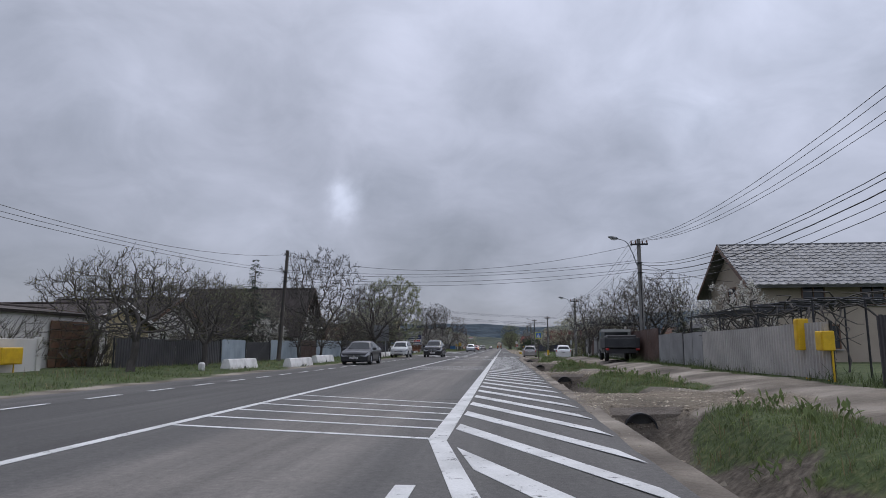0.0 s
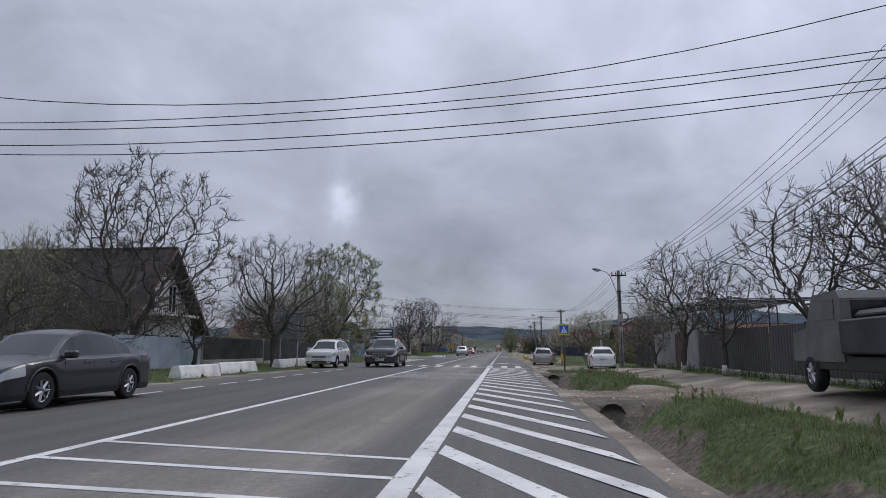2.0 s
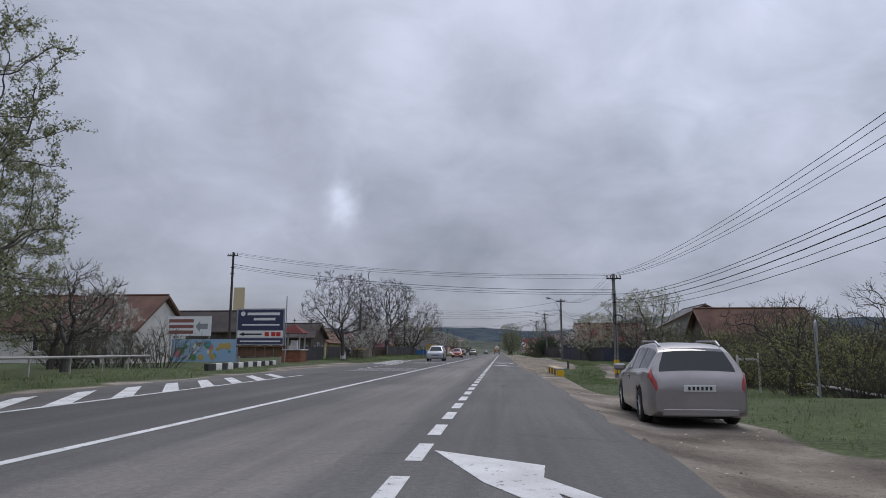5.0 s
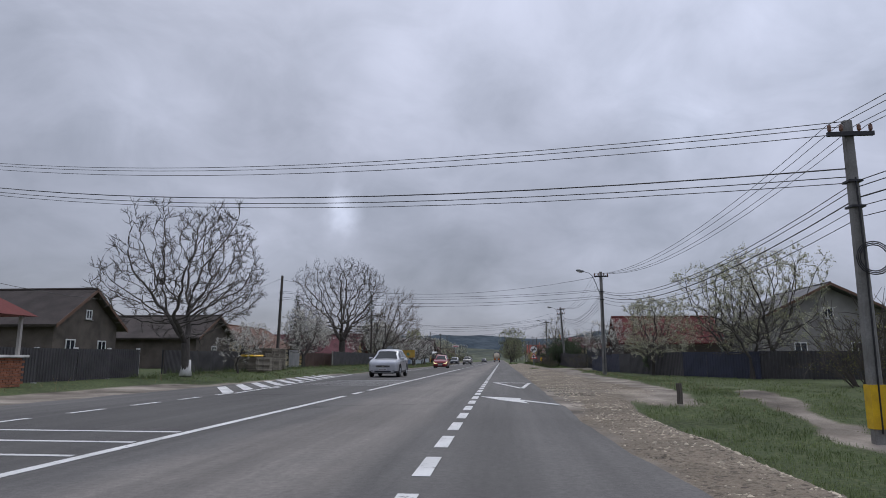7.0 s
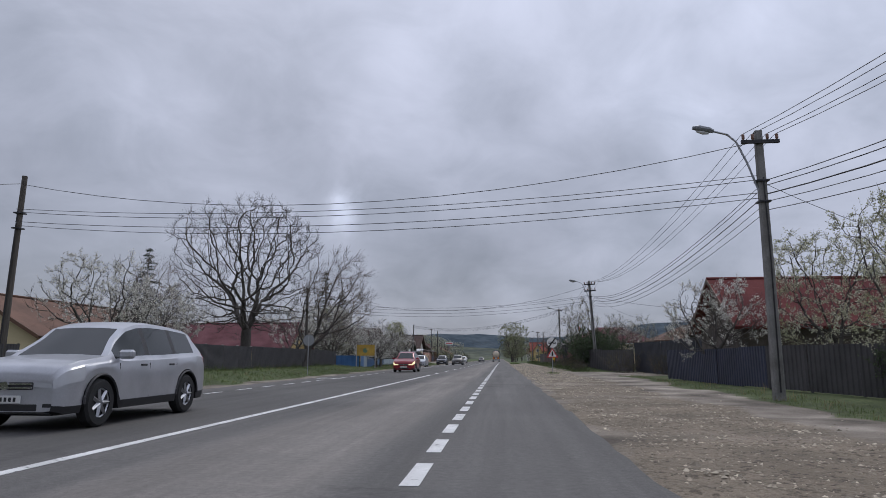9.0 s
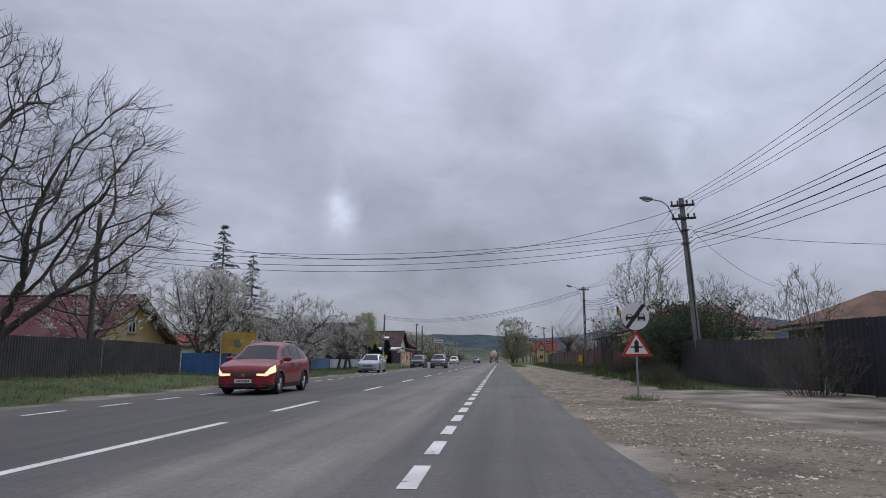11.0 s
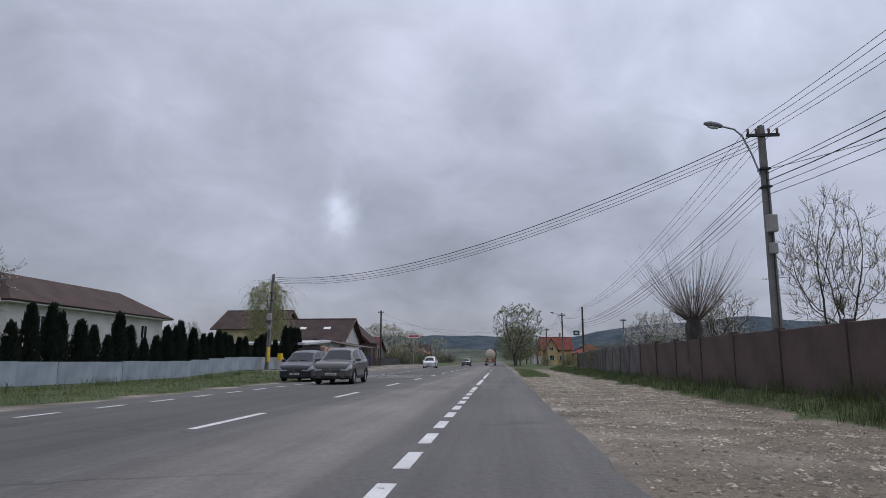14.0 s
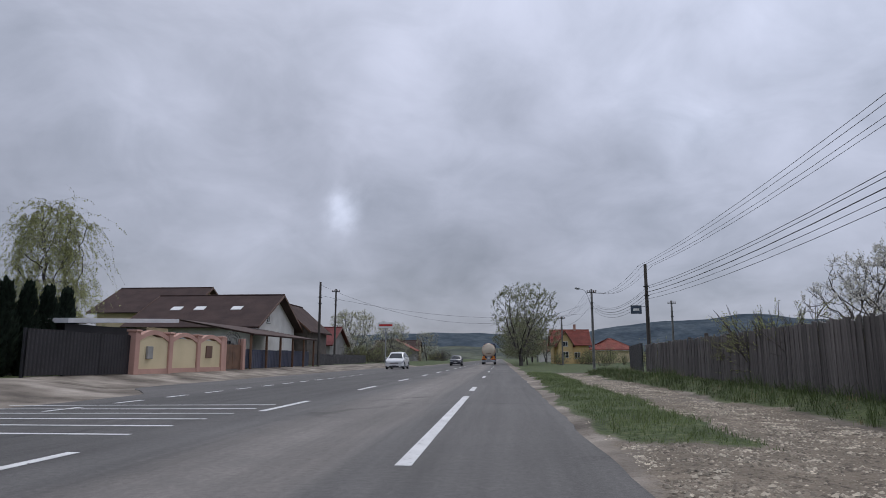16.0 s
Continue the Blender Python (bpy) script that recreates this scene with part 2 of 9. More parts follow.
def ground_z(x, y):
    x, y = np.asarray(x, float), np.asarray(y, float)
    z = np.full(x.shape, -0.035)
    le = left_edge(y)
    z += step(0.3, 4.5, le - x) * (0.2 + 0.2 * step(120, 150, y) - 0.3 * band(y, 202, 258, 6))
    # the ditch beside the right edge
    for a, b in DITCH:
        z -= band(y, a, b, 0.35) * step(1.72, 2.1, x) * (1 - step(2.45, 3.75, x)) * 0.74
        z += band(y, a, b, 0.5) * band(x, 3.3, 4.7, 0.35) * 0.08
    z -= band(y, 98, 126, 5) * band(x, 3.4, 40, 0.8) * 0.75
    z -= band(y, 64, 100, 4) * band(x, 2.2, 40, 0.8) * 0.2
    z += band(y, 258, 300, 4) * band(x, 1.8, 3.6, 0.5) * 0.1
    # the bank that carries the fences
    z += (0.3 * band(y, 198, 304, 4) + 0.22 * band(y, 200, 224, 4)) * step(5.9, 7.3, x)
    # the path and gardens lie above the ditch
    z += band(y, -40, 71, 3) * step(4.8, 7.2, x) * 0.27
    z += step(16, 40, x) * step(70, 130, y) * 0.6
    return z


def grid_axis(stops):
    out = []
    for (a, b, s) in stops:
        out += list(np.arange(a, b, s))
    return np.array(out + [stops[-1][1]])


gx = grid_axis([(-2500, -300, 550), (-300, -60, 60), (-60, -18, 3), (-18, -9, 0.75), (-9, 1.2, 3.4), (1.2, 5.2, 0.25), (5.2, 12, 0.6), (12, 30, 3), (30, 300, 45), (300, 2500, 550)])
gy = grid_axis([(-60, -8, 8), (-8, 80, 0.45), (80, 300, 0.8), (300, 420, 6), (420, 1000, 60), (1000, 3200, 440)])
GX, GY = np.meshgrid(gx, gy)
under_road = band(GX, -9.0, 1.2, 0.05)
GZ = ground_z(GX, GY) + wob(GX, GY, 0.6) * 0.035 * (1 - under_road) + wob(GX, GY, 2.3, 5.0) * 0.02 * (1 - under_road)
for px_, py_, pw_, pd_ in PUDDLES:
    near = np.clip(1.6 - np.hypot((GX - px_) / (pw_ * 1.25), (GY - py_) / (pd_ * 1.2)), 0, 1)
    GZ = GZ * (1 - near) + (ground_z(GX, GY) - 0.05) * near
GZ = np.where((GX > -9.2) & (GX < 1.3), -0.08, GZ)
nxg, nyg = len(gx), len(gy)
verts = np.stack([GX, GY, GZ], -1).reshape(-1, 3)
idx = np.arange(nxg * nyg).reshape(nyg, nxg)
quads = np.stack([idx[:-1, :-1], idx[:-1, 1:], idx[1:, 1:], idx[1:, :-1]], -1).reshape(-1, 4)
ground_me = bpy.data.meshes.new("ground")
ground_me.from_pydata(verts.tolist(), [], quads.tolist())


def surface_z(x, y):
    """The height of the uneven ground sheet."""
    return ground_z(x, y) + wob(x, y, 0.6) * 0.035 + wob(x, y, 2.3, 5.0) * 0.02


def zones(x, y):
    """How much of gravel, grass and bare dirt lies at a place."""
    n1 = wob(x, y, 0.35, 3.0) * 0.9 + wob(x, y, 1.3, 9.0) * 0.35
    grass = np.zeros(x.shape)
    gravel = np.zeros(x.shape)
    xr = x + n1 * 0.75
    le = left_edge(y)
    # right side, strip by strip
    for a, b in DITCH:
        grass = np.maximum(grass, band(y, a + 0.8, b - 0.6, 0.5) * band(xr - 0.05 * np.clip(11 - y, 0, 9), 3.05, 5.2, 0.25))
    grass = np.maximum(grass, band(y, -30, 80, 2) * step(7.0, 7.4, xr))
    grass = np.maximum(grass, band(y + n1, 62.5, 71, 0.6) * band(xr, 2.4, 4.6, 0.3))
    grass = np.maximum(grass, band(y + n1 * 2, 82, 128, 2) * step(4.2, 4.8, xr + 0.02 * np.minimum(y - 82, 30)))
    grass = np.maximum(grass, band(y + n1 * 2, 111, 127, 1) * step(0.0, 0.5, xr - 2.7 - 0.12 * np.clip(y - 114, 0, 20)) * band(xr, 2.2, 6.0, 0.3))
    grass = np.maximum(grass, band(y, 126, 170, 3) * step(6.4, 7.0, xr + 0.02 * (150 - y)))
    grass = np.maximum(grass, band(y, 168, 300, 4) * step(5.7, 6.2, xr))
    grass = np.maximum(grass, band(y + n1 * 2, 259.5, 330, 1.0) * band(xr - 0.012 * (y - 258), 1.6, 3.5, 0.3))
    grass = np.maximum(grass, step(296, 310, y) * step(1.8, 2.6, xr))
    grass = np.maximum(grass, np.clip(1.5 - np.hypot((x - SIGN_FOOT[0]) / 0.55, (y - SIGN_FOOT[1]) / 0.9) + n1 * 0.5, 0, 1))
    grass = grass * (1 - band(y + n1, 118, 131, 1.0) * band(xr - 0.05 * (y - 124), 7.7, 8.7, 0.3))
    # trodden earth before the dark fence
    grass = grass * (1 - band(y, 181, 194, 1.2) * band(x, 5, 11.2, 0.4)) * (1 - band(y + n1, 166, 182, 1.2) * band(xr, 5, 7.4, 0.4))
    gravel = np.maximum(gravel, band(y, 124, 194, 4) * band(xr, 1.4, 5.2, 0.6))
    gravel = np.maximum(gravel, band(y, 192, 262, 4) * band(xr, 1.2, 6.2, 0.4))
    gravel = np.maximum(gravel, band(y, 255, 330, 4) * band(xr, 3.4, 6.6, 0.4))
    gravel = np.maximum(gravel, band(y, 12.4, 16.6, 1) * band(xr, 1.6, 6, 0.4))
    gravel = np.maximum(gravel, band(y, 27, 31, 1) * band(xr, 1.6, 6, 0.4))
    gravel = np.maximum(gravel, 0.7 * band(y, 44, 48.5, 1) * band(xr, 1.5, 6, 0.4))
    gravel = np.maximum(gravel, 0.45 * band(y, 66, 126, 3) * band(xr, 1.5, 5, 0.4))
    gravel = np.maximum(gravel, 0.9 * band(y, 106, 128, 2) * band(xr, 1.6, 5.6, 0.4))
    # left side
    left = step(0.5, 1.2, le - x + n1 * 0.5)
    grass = np.maximum(grass, left * (1 - band(y, 112, 134, 3) * band(x, -14, 0, 0.5)) * (1 - band(y, 272, 330, 2) * band(x, -17, 0, 0.3)))
    grass = np.where(np.abs(x) > 14, np.maximum(grass, 0.9), grass)
    # bare drives before the gates
    grass = grass * (1 - band(y, 263, 345, 2) * band(x, -17.4, -8, 0.3))
    gravel = gravel * (0.55 + 0.45 * step(-0.25, 0.25, wob(x, y, 0.22, 21.0) + 0.1))
    return gravel * (1 - grass), grass


zg, zr = zones(verts[:, 0], verts[:, 1])
# darker brown earth on the floor and the inner slopes of the ditch
ditch_earth = np.zeros_like(zg)
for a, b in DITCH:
    ditch_earth = np.maximum(ditch_earth, band(verts[:, 1], a, b, 0.4) * band(verts[:, 0] + wob(verts[:, 0], verts[:, 1], 1.1, 31.0) * 0.5, 2.0, 3.5, 0.25))
attr = ground_me.color_attributes.new("zones", "FLOAT_COLOR", "POINT")
attr.data.foreach_set("color", np.stack([zg, zr, ditch_earth, np.ones_like(zg)], -1).ravel().astype(np.float32))
ground_me.shade_smooth()
ground = tagged(new("ground", ground_me), "muddy village verge of grass, gravel and bare earth", "ground", kind="structure")


def ground_material():
    m = bpy.data.materials.new("verge")
    nt, ns, ls, bsdf = nodes_of(m)
    geo, att, sep = ns.new("ShaderNodeNewGeometry"), ns.new("ShaderNodeVertexColor"), ns.new("ShaderNodeSeparateColor")
    att.layer_name = "zones"
    ls.new(att.outputs[0], sep.inputs[0])

    def tex(scale, detail=4.0, kind="ShaderNodeTexNoise"):
        n = ns.new(kind)
        n.inputs["Scale"].default_value = scale
        if "Detail" in n.inputs:
            n.inputs["Detail"].default_value = detail
        ls.new(geo.outputs["Position"], n.inputs["Vector"])
        return n

    def ramp(src, stops):
        r = ns.new("ShaderNodeValToRGB")
        els = r.color_ramp.elements
        while len(els) < len(stops):
            els.new(0.5)
        for e, (p, c) in zip(els, stops):
            e.position, e.color = p, (*c, 1)
        ls.new(src, r.inputs[0])
        return r.outputs[0]

    def mix(f, a, b):
        n = ns.new("ShaderNodeMix")
        n.data_type = "RGBA"
        ls.new(f, n.inputs[0]), ls.new(a, n.inputs[6]), ls.new(b, n.inputs[7])
        return n.outputs[2]

    patch, grain, fine = tex(0.55, 5), tex(9, 5), tex(45, 3)
    dirt = ramp(patch.outputs["Fac"], [(0.3, (0.105, 0.088, 0.071)), (0.5, (0.195, 0.168, 0.138)), (0.72, (0.30, 0.267, 0.227))])
    stones = tex(15, kind="ShaderNodeTexVoronoi")
    stones.feature = "F1"
    gravel = ramp(stones.outputs["Color"], [(0.1, (0.036, 0.028, 0.021)), (0.5, (0.084, 0.067, 0.05)), (0.9, (0.21, 0.175, 0.132))])
    grass = ramp(grain.outputs["Fac"], [(0.3, (0.032, 0.044, 0.016)), (0.5, (0.055, 0.078, 0.027)), (0.72, (0.115, 0.12, 0.052))])

    def sharpen(chan, amount):
        a = ns.new("ShaderNodeMath")
        a.operation = "MULTIPLY_ADD"
        ls.new(grain.outputs["Fac"], a.inputs[0])
        a.inputs[1].default_value = amount
        ls.new(chan, a.inputs[2])
        r = ns.new("ShaderNodeMapRange")
        r.inputs["From Min"].default_value, r.inputs["From Max"].default_value = 0.5 + amount * 0.25, 0.5 + amount * 0.75
        ls.new(a.outputs[0], r.inputs[0])
        return r.outputs[0]

    f_gravel, f_grass = sharpen(sep.outputs[0], 0.6), sharpen(sep.outputs[1], 0.5)
    ditch_brown = ramp(grain.outputs["Fac"], [(0.3, (0.055, 0.045, 0.036)), (0.5, (0.1, 0.084, 0.067)), (0.75, (0.17, 0.146, 0.119))])
    colour = mix(f_grass, mix(sharpen(sep.outputs[2], 0.5), mix(f_gravel, dirt, gravel), ditch_brown), grass)
    hsv, mr = ns.new("ShaderNodeHueSaturation"), ns.new("ShaderNodeMapRange")
    mr.inputs["To Min"].default_value, mr.inputs["To Max"].default_value = 0.6, 1.4
    ls.new(fine.outputs["Fac"], mr.inputs[0])
    wide, both = ns.new("ShaderNodeMapRange"), ns.new("ShaderNodeMath")
    wide.inputs["From Min"].default_value, wide.inputs["From Max"].default_value = 0.3, 0.7
    wide.inputs["To Min"].default_value, wide.inputs["To Max"].default_value = 0.72, 1.28
    both.operation = "MULTIPLY"
    ls.new(patch.outputs["Fac"], wide.inputs[0]), ls.new(wide.outputs[0], both.inputs[0]), ls.new(mr.outputs[0], both.inputs[1])
    ls.new(both.outputs[0], hsv.inputs["Value"])
    ls.new(colour, hsv.inputs["Color"]), ls.new(hsv.outputs[0], bsdf.inputs["Base Color"])
    bsdf.inputs["Roughness"].default_value = 0.92
    bsdf.inputs["Specular IOR Level"].default_value = 0.25
    add = ns.new("ShaderNodeMath")
    add.operation = "SUBTRACT"
    ls.new(grain.outputs["Fac"], add.inputs[0])
    mul = ns.new("ShaderNodeMath")
    mul.operation = "MULTIPLY"
    ls.new(stones.outputs["Distance"], mul.inputs[0]), ls.new(f_gravel, mul.inputs[1])
    ls.new(mul.outputs[0], add.inputs[1])
    bp = ns.new("ShaderNodeBump")
    bp.inputs["Strength"].default_value, bp.inputs["Distance"].default_value = 0.7, 0.05
    ls.new(add.outputs[0], bp.inputs["Height"]), ls.new(bp.outputs[0], bsdf.inputs["Normal"])
    return m


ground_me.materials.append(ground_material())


def asphalt_material():
    m = bpy.data.materials.new("asphalt")
    nt, ns, ls, bsdf = nodes_of(m)
    geo = ns.new("ShaderNodeNewGeometry")

    def tex(kind, scale, detail=4.0, rough=0.55, stretch=None, warp=None, feature=None):
        n = ns.new(kind)
        src = geo.outputs["Position"]
        if warp is not None:
            w = ns.new("ShaderNodeVectorMath")
            w.operation = "MULTIPLY_ADD"
            w.inputs[1].default_value = (1.6, 1.2, 0.0)
            ls.new(warp, w.inputs[0]), ls.new(src, w.inputs[2])
            src = w.outputs[0]
        if stretch:
            mp = ns.new("ShaderNodeMapping")
            mp.inputs["Scale"].default_value = stretch
            ls.new(src, mp.inputs[0])
            src = mp.outputs[0]
        if feature:
            n.feature = feature
        n.inputs["Scale"].default_value = scale
        if "Detail" in n.inputs:
            n.inputs["Detail"].default_value, n.inputs["Roughness"].default_value = detail, rough
        ls.new(src, n.inputs["Vector"])
        return n

    def span_of(src, lo, hi, a, b):
        r = ns.new("ShaderNodeMapRange")
        for k, v in zip(("From Min", "From Max", "To Min", "To Max"), (lo, hi, a, b)):
            r.inputs[k].default_value = v
        ls.new(src, r.inputs[0])
        return r.outputs[0]

    def times(a, b, op="MULTIPLY"):
        n = ns.new("ShaderNodeMath")
        n.operation = op
        for k, v in enumerate((a, b)):
            if isinstance(v, (int, float)):
                n.inputs[k].default_value = v
            else:
                ls.new(v, n.inputs[k])
        return n.outputs[0]

    noise_kind, cell_kind = "ShaderNodeTexNoise", "ShaderNodeTexVoronoi"
    streak, tyre_dust = tex(noise_kind, 1.4, 6, 0.6, (1.0, 0.035, 1.0)), tex(noise_kind, 5.0, 4, 0.6, (1.0, 0.02, 1.0))
    patch, blotch, speck, grain = tex(noise_kind, 0.2, 6), tex(noise_kind, 1.6, 7, 0.68), tex(noise_kind, 14, 5, 0.75), tex(noise_kind, 75, 3)
    crack = tex(cell_kind, 0.28, stretch=(0.45, 1.0, 1.0), warp=blotch.outputs["Color"], feature="DISTANCE_TO_EDGE")
    mask = tex(noise_kind, 0.13, 3)
    # two lanes of different age, pale between the wheel tracks
    sep = ns.new("ShaderNodeSeparateXYZ")
    ls.new(geo.outputs["Position"], sep.inputs[0])
    lane = ns.new("ShaderNodeValToRGB")
    lane.color_ramp.interpolation = "EASE"
    wander = times(times(patch.outputs["Fac"], 0.5, "SUBTRACT"), 0.9)
    across = span_of(times(sep.outputs["X"], wander, "ADD"), -11.0, 1.5, 0.0, 1.0)
    els = lane.color_ramp.elements
    stops = [(0.0, 0.092), (0.17, 0.081), (0.22, 0.070), (0.48, 0.074), (0.53, 0.090), (0.575, 0.096), (0.63, 0.140), (0.745, 0.150), (0.79, 0.094), (1.0, 0.092)]
    while len(els) < len(stops):
        els.new(0.5)
    for e, (p, v) in zip(els, stops):
        e.position, e.color = p, ((v * 1.07, v * 0.985, v * 0.9, 1) if v > 0.12 else (v * 1.03, v * 0.985, v * 0.94, 1))
    ls.new(across, lane.inputs[0])
    value = times(span_of(streak.outputs["Fac"], 0.25, 0.75, 0.72, 1.28), span_of(tyre_dust.outputs["Fac"], 0.3, 0.7, 0.9, 1.1))
    value = times(value, span_of(patch.outputs["Fac"], 0.3, 0.7, 0.85, 1.15))
    value = times(value, span_of(blotch.outputs["Fac"], 0.25, 0.75, 0.8, 1.2))
    value = times(value, span_of(speck.outputs["Fac"], 0.25, 0.75, 0.7, 1.32))
    value = times(value, span_of(grain.outputs["Fac"], 0.25, 0.75, 0.7, 1.3))
    # tarred cracks and joints, in some stretches only
    gap = times(span_of(crack.outputs["Distance"], 0.004, 0.016, 1.0, 0.0), span_of(mask.outputs["Fac"], 0.54, 0.62, 0.0, 0.4))
    value = times(value, times(1.0, gap, "SUBTRACT"))
    hsv = ns.new("ShaderNodeHueSaturation")
    ls.new(value, hsv.inputs["Value"]), ls.new(lane.outputs[0], hsv.inputs["Color"])
    ls.new(hsv.outputs[0], bsdf.inputs["Base Color"])
    ls.new(span_of(blotch.outputs["Fac"], 0.3, 0.7, 0.7, 0.9), bsdf.inputs["Roughness"])
    bsdf.inputs["Specular IOR Level"].default_value = 0.35
    bp = ns.new("ShaderNodeBump")
    bp.inputs["Strength"].default_value, bp.inputs["Distance"].default_value = 0.4, 0.01
    ls.new(times(speck.outputs["Fac"], grain.outputs["Fac"], "ADD"), bp.inputs["Height"]), ls.new(bp.outputs[0], bsdf.inputs["Normal"])
    return m


def build_road():
    bm = B()
    ys = list(np.arange(-60, 330, 0.7)) + list(np.arange(330, 1200, 20))
    prev = None
    for y in ys:
        el = float(left_edge(y)) + 0.16 * noise.noise((0.0, y * 0.6, 2.0)) + 0.06 * noise.noise((3.0, y * 2.5, 2.0))
        er = ROAD_R + 0.12 * noise.noise((9.0, y * 0.35, 2.0)) + 0.07 * noise.noise((5.0, y * 1.9, 2.0))
        er += 0.4 * float(band(y, 64, 112, 5))
        xs = [el - 0.05, el, -7.5, CENTRE, -2.6, SHOULDER, 0.4, er, er + 0.06]
        zs = [-0.12, -0.012, 0, 0, 0, 0, 0, -0.01, -0.12]
        row = [bm.verts.new((x, y, z)) for x, z in zip(xs, zs)]
        if prev:
            for i in range(len(row) - 1):
                bm.faces.new((prev[i], prev[i + 1], row[i + 1], row[i]))
        prev = row
    ob = part("road", bm, asphalt_material())
    return tagged(ob, "worn grey asphalt road with two lanes", "road", kind="structure")


road = build_road()


def paint_material():
    m = surf("road_paint", (0.66, 0.66, 0.65), (0.5, 0.5, 0.49), 0.75, scale=1.3, fine=60, var=0.12, bump=0.1, world_space=True)
    nt, ns, ls, bsdf = nodes_of(m)
    geo, n = ns.new("ShaderNodeNewGeometry"), ns.new("ShaderNodeTexNoise")
    n.inputs["Scale"].default_value, n.inputs["Detail"].default_value, n.inputs["Roughness"].default_value = 7.0, 8.0, 0.72
    ls.new(geo.outputs["Position"], n.inputs["Vector"])
    mr = ns.new("ShaderNodeMapRange")
    mr.inputs["From Min"].default_value, mr.inputs["From Max"].default_value = 0.32, 0.42
    ls.new(n.outputs["Fac"], mr.inputs[0]), ls.new(mr.outputs[0], bsdf.inputs["Alpha"])
    return m


M["paint"] = paint_material()


def marking(points, name="road_marking", z=0.005):
    """A flat painted shape on the road, from its outline."""
    bm = B()
    cx, cy = sum(p[0] for p in points) / len(points), sum(p[1] for p in points) / len(points)
    lo = [bm.verts.new((x - cx, y - cy, 0)) for x, y in points]
    hi = [bm.verts.new((x - cx, y - cy, 0.004)) for x, y in points]
    bm.faces.new(hi)
    n = len(points)
    for i in range(n):
        bm.faces.new((lo[i], lo[(i + 1) % n], hi[(i + 1) % n], hi[i]))
    bmesh.ops.recalc_face_normals(bm, faces=bm.faces[:])
    return part(name, bm, M["paint"], road, loc=(cx, cy, z - 0.003))


def bar(x0, y0, x1, y1, w, name="road_marking"):
    """A painted line of width w from one place to another."""
    d = Vector((x1 - x0, y1 - y0)).normalized()
    n = Vector((-d.y, d.x)) * w / 2
    return marking([(x0 + n.x, y0 + n.y), (x0 - n.x, y0 - n.y), (x1 - n.x, y1 - n.y), (x1 + n.x, y1 + n.y)], name)


def repeat(first, places):
    """Copies of a marking, moved along the road."""
    for dx, dy in places:
        twin(first, road, (first.location.x + dx, first.location.y + dy, first.location.z))


# solid lines up to the crossing
bar(CENTRE, -40, CENTRE, 70.4, 0.15, "centre_line")
bar(SHOULDER, 7.7, SHOULDER, 68.4, 0.22, "shoulder_line")
bar(SHOULDER, 7.7, 0.12, 2.5, 0.2, "shoulder_line")
first = bar(SHOULDER, 3.3, SHOULDER, 5.2, 0.16, "line_dash")
repeat(first, [(0, -4.2), (0, -8.4)])
# slanted stripes on the shoulder
def hatch(y):
    """A stripe that slants from the line towards the road's edge, cut off where the crossing begins."""
    out = []
    corners = [(-0.6, y + 4.8), (-0.62, y + 4.2), (1.3, y), (1.16, y + 0.75)]
    for (x0, y0), (x1, y1) in zip(corners, corners[1:] + corners[:1]):
        # how far each corner lies before the slanted stop line
        d0, d1 = 68.0 - 0.52 * x0 - y0, 68.0 - 0.52 * x1 - y1
        if d0 >= 0:
            out.append((x0, y0))
        if (d0 >= 0) != (d1 >= 0):
            f = d0 / (d0 - d1)
            out.append((x0 + f * (x1 - x0), y0 + f * (y1 - y0)))
    return marking(out, "hatch_stripe") if len(out) > 2 else None


first = hatch(4.5)
repeat(first, [(0, 1.836 * k) for k in range(1, 32)])
for k in range(32, 35):
    hatch(4.5 + 1.836 * k)
marking([(-0.5, 7.15), (-0.27, 5.9), (1.22, 2.55), (1.22, 3.2)], "hatch_stripe")
# thin rumble lines across the lane, in groups of six
for y0, y1 in ((8.9, 7.8), (31.1, 31.1), (54.4, 54.0)):
    for k in range(6):
        bar(CENTRE + 0.08, y0 + 1.14 * k, SHOULDER - 0.1, y1 + 0.95 * k, 0.11, "rumble_line")
first = bar(-8.4, 110.0, CENTRE - 0.15, 109.9, 0.12, "rumble_line")
repeat(first, [(0, 1.22 * k) for k in range(1, 6)] + [(0, 24.0 + 1.22 * k) for k in range(6)])
# give-way lines and the crossing
bar(CENTRE, 70.6, 1.5, 67.4, 0.24, "stop_line")
bar(-9.0, 75.2, CENTRE, 75.1, 0.2, "stop_line")
bar(CENTRE, 75.1, CENTRE, 125.7, 0.15, "centre_line")
for x in (0.8, -0.03, -0.94, -1.95, -3.05, -4.25, -5.35, -6.45, -7.55):
    y = 72.42 - 0.49 * x
    marking([(x, y - 3.5), (x + 0.35, y - 3.62), (x + 0.34, y + 0.0), (x - 0.01, y + 0.08)], "zebra_bar")
# dashes along the shoulder
first = bar(SHOULDER, 74.6, SHOULDER, 75.8, 0.17, "line_dash")
repeat(first, [(0, 2.0 * k) for k in range(1, 84)])
first = bar(SHOULDER, 242.2, SHOULDER, 245.2, 0.17, "line_dash")
repeat(first, [(0, 31.4), (0, 46.4), (0, 61.5), (0, 76.5), (0, 91.5)])
bar(SHOULDER, 247.6, SHOULDER, 255.2, 0.17, "shoulder_line")
bar(SHOULDER, 258.2, SHOULDER, 270.4, 0.17, "shoulder_line")
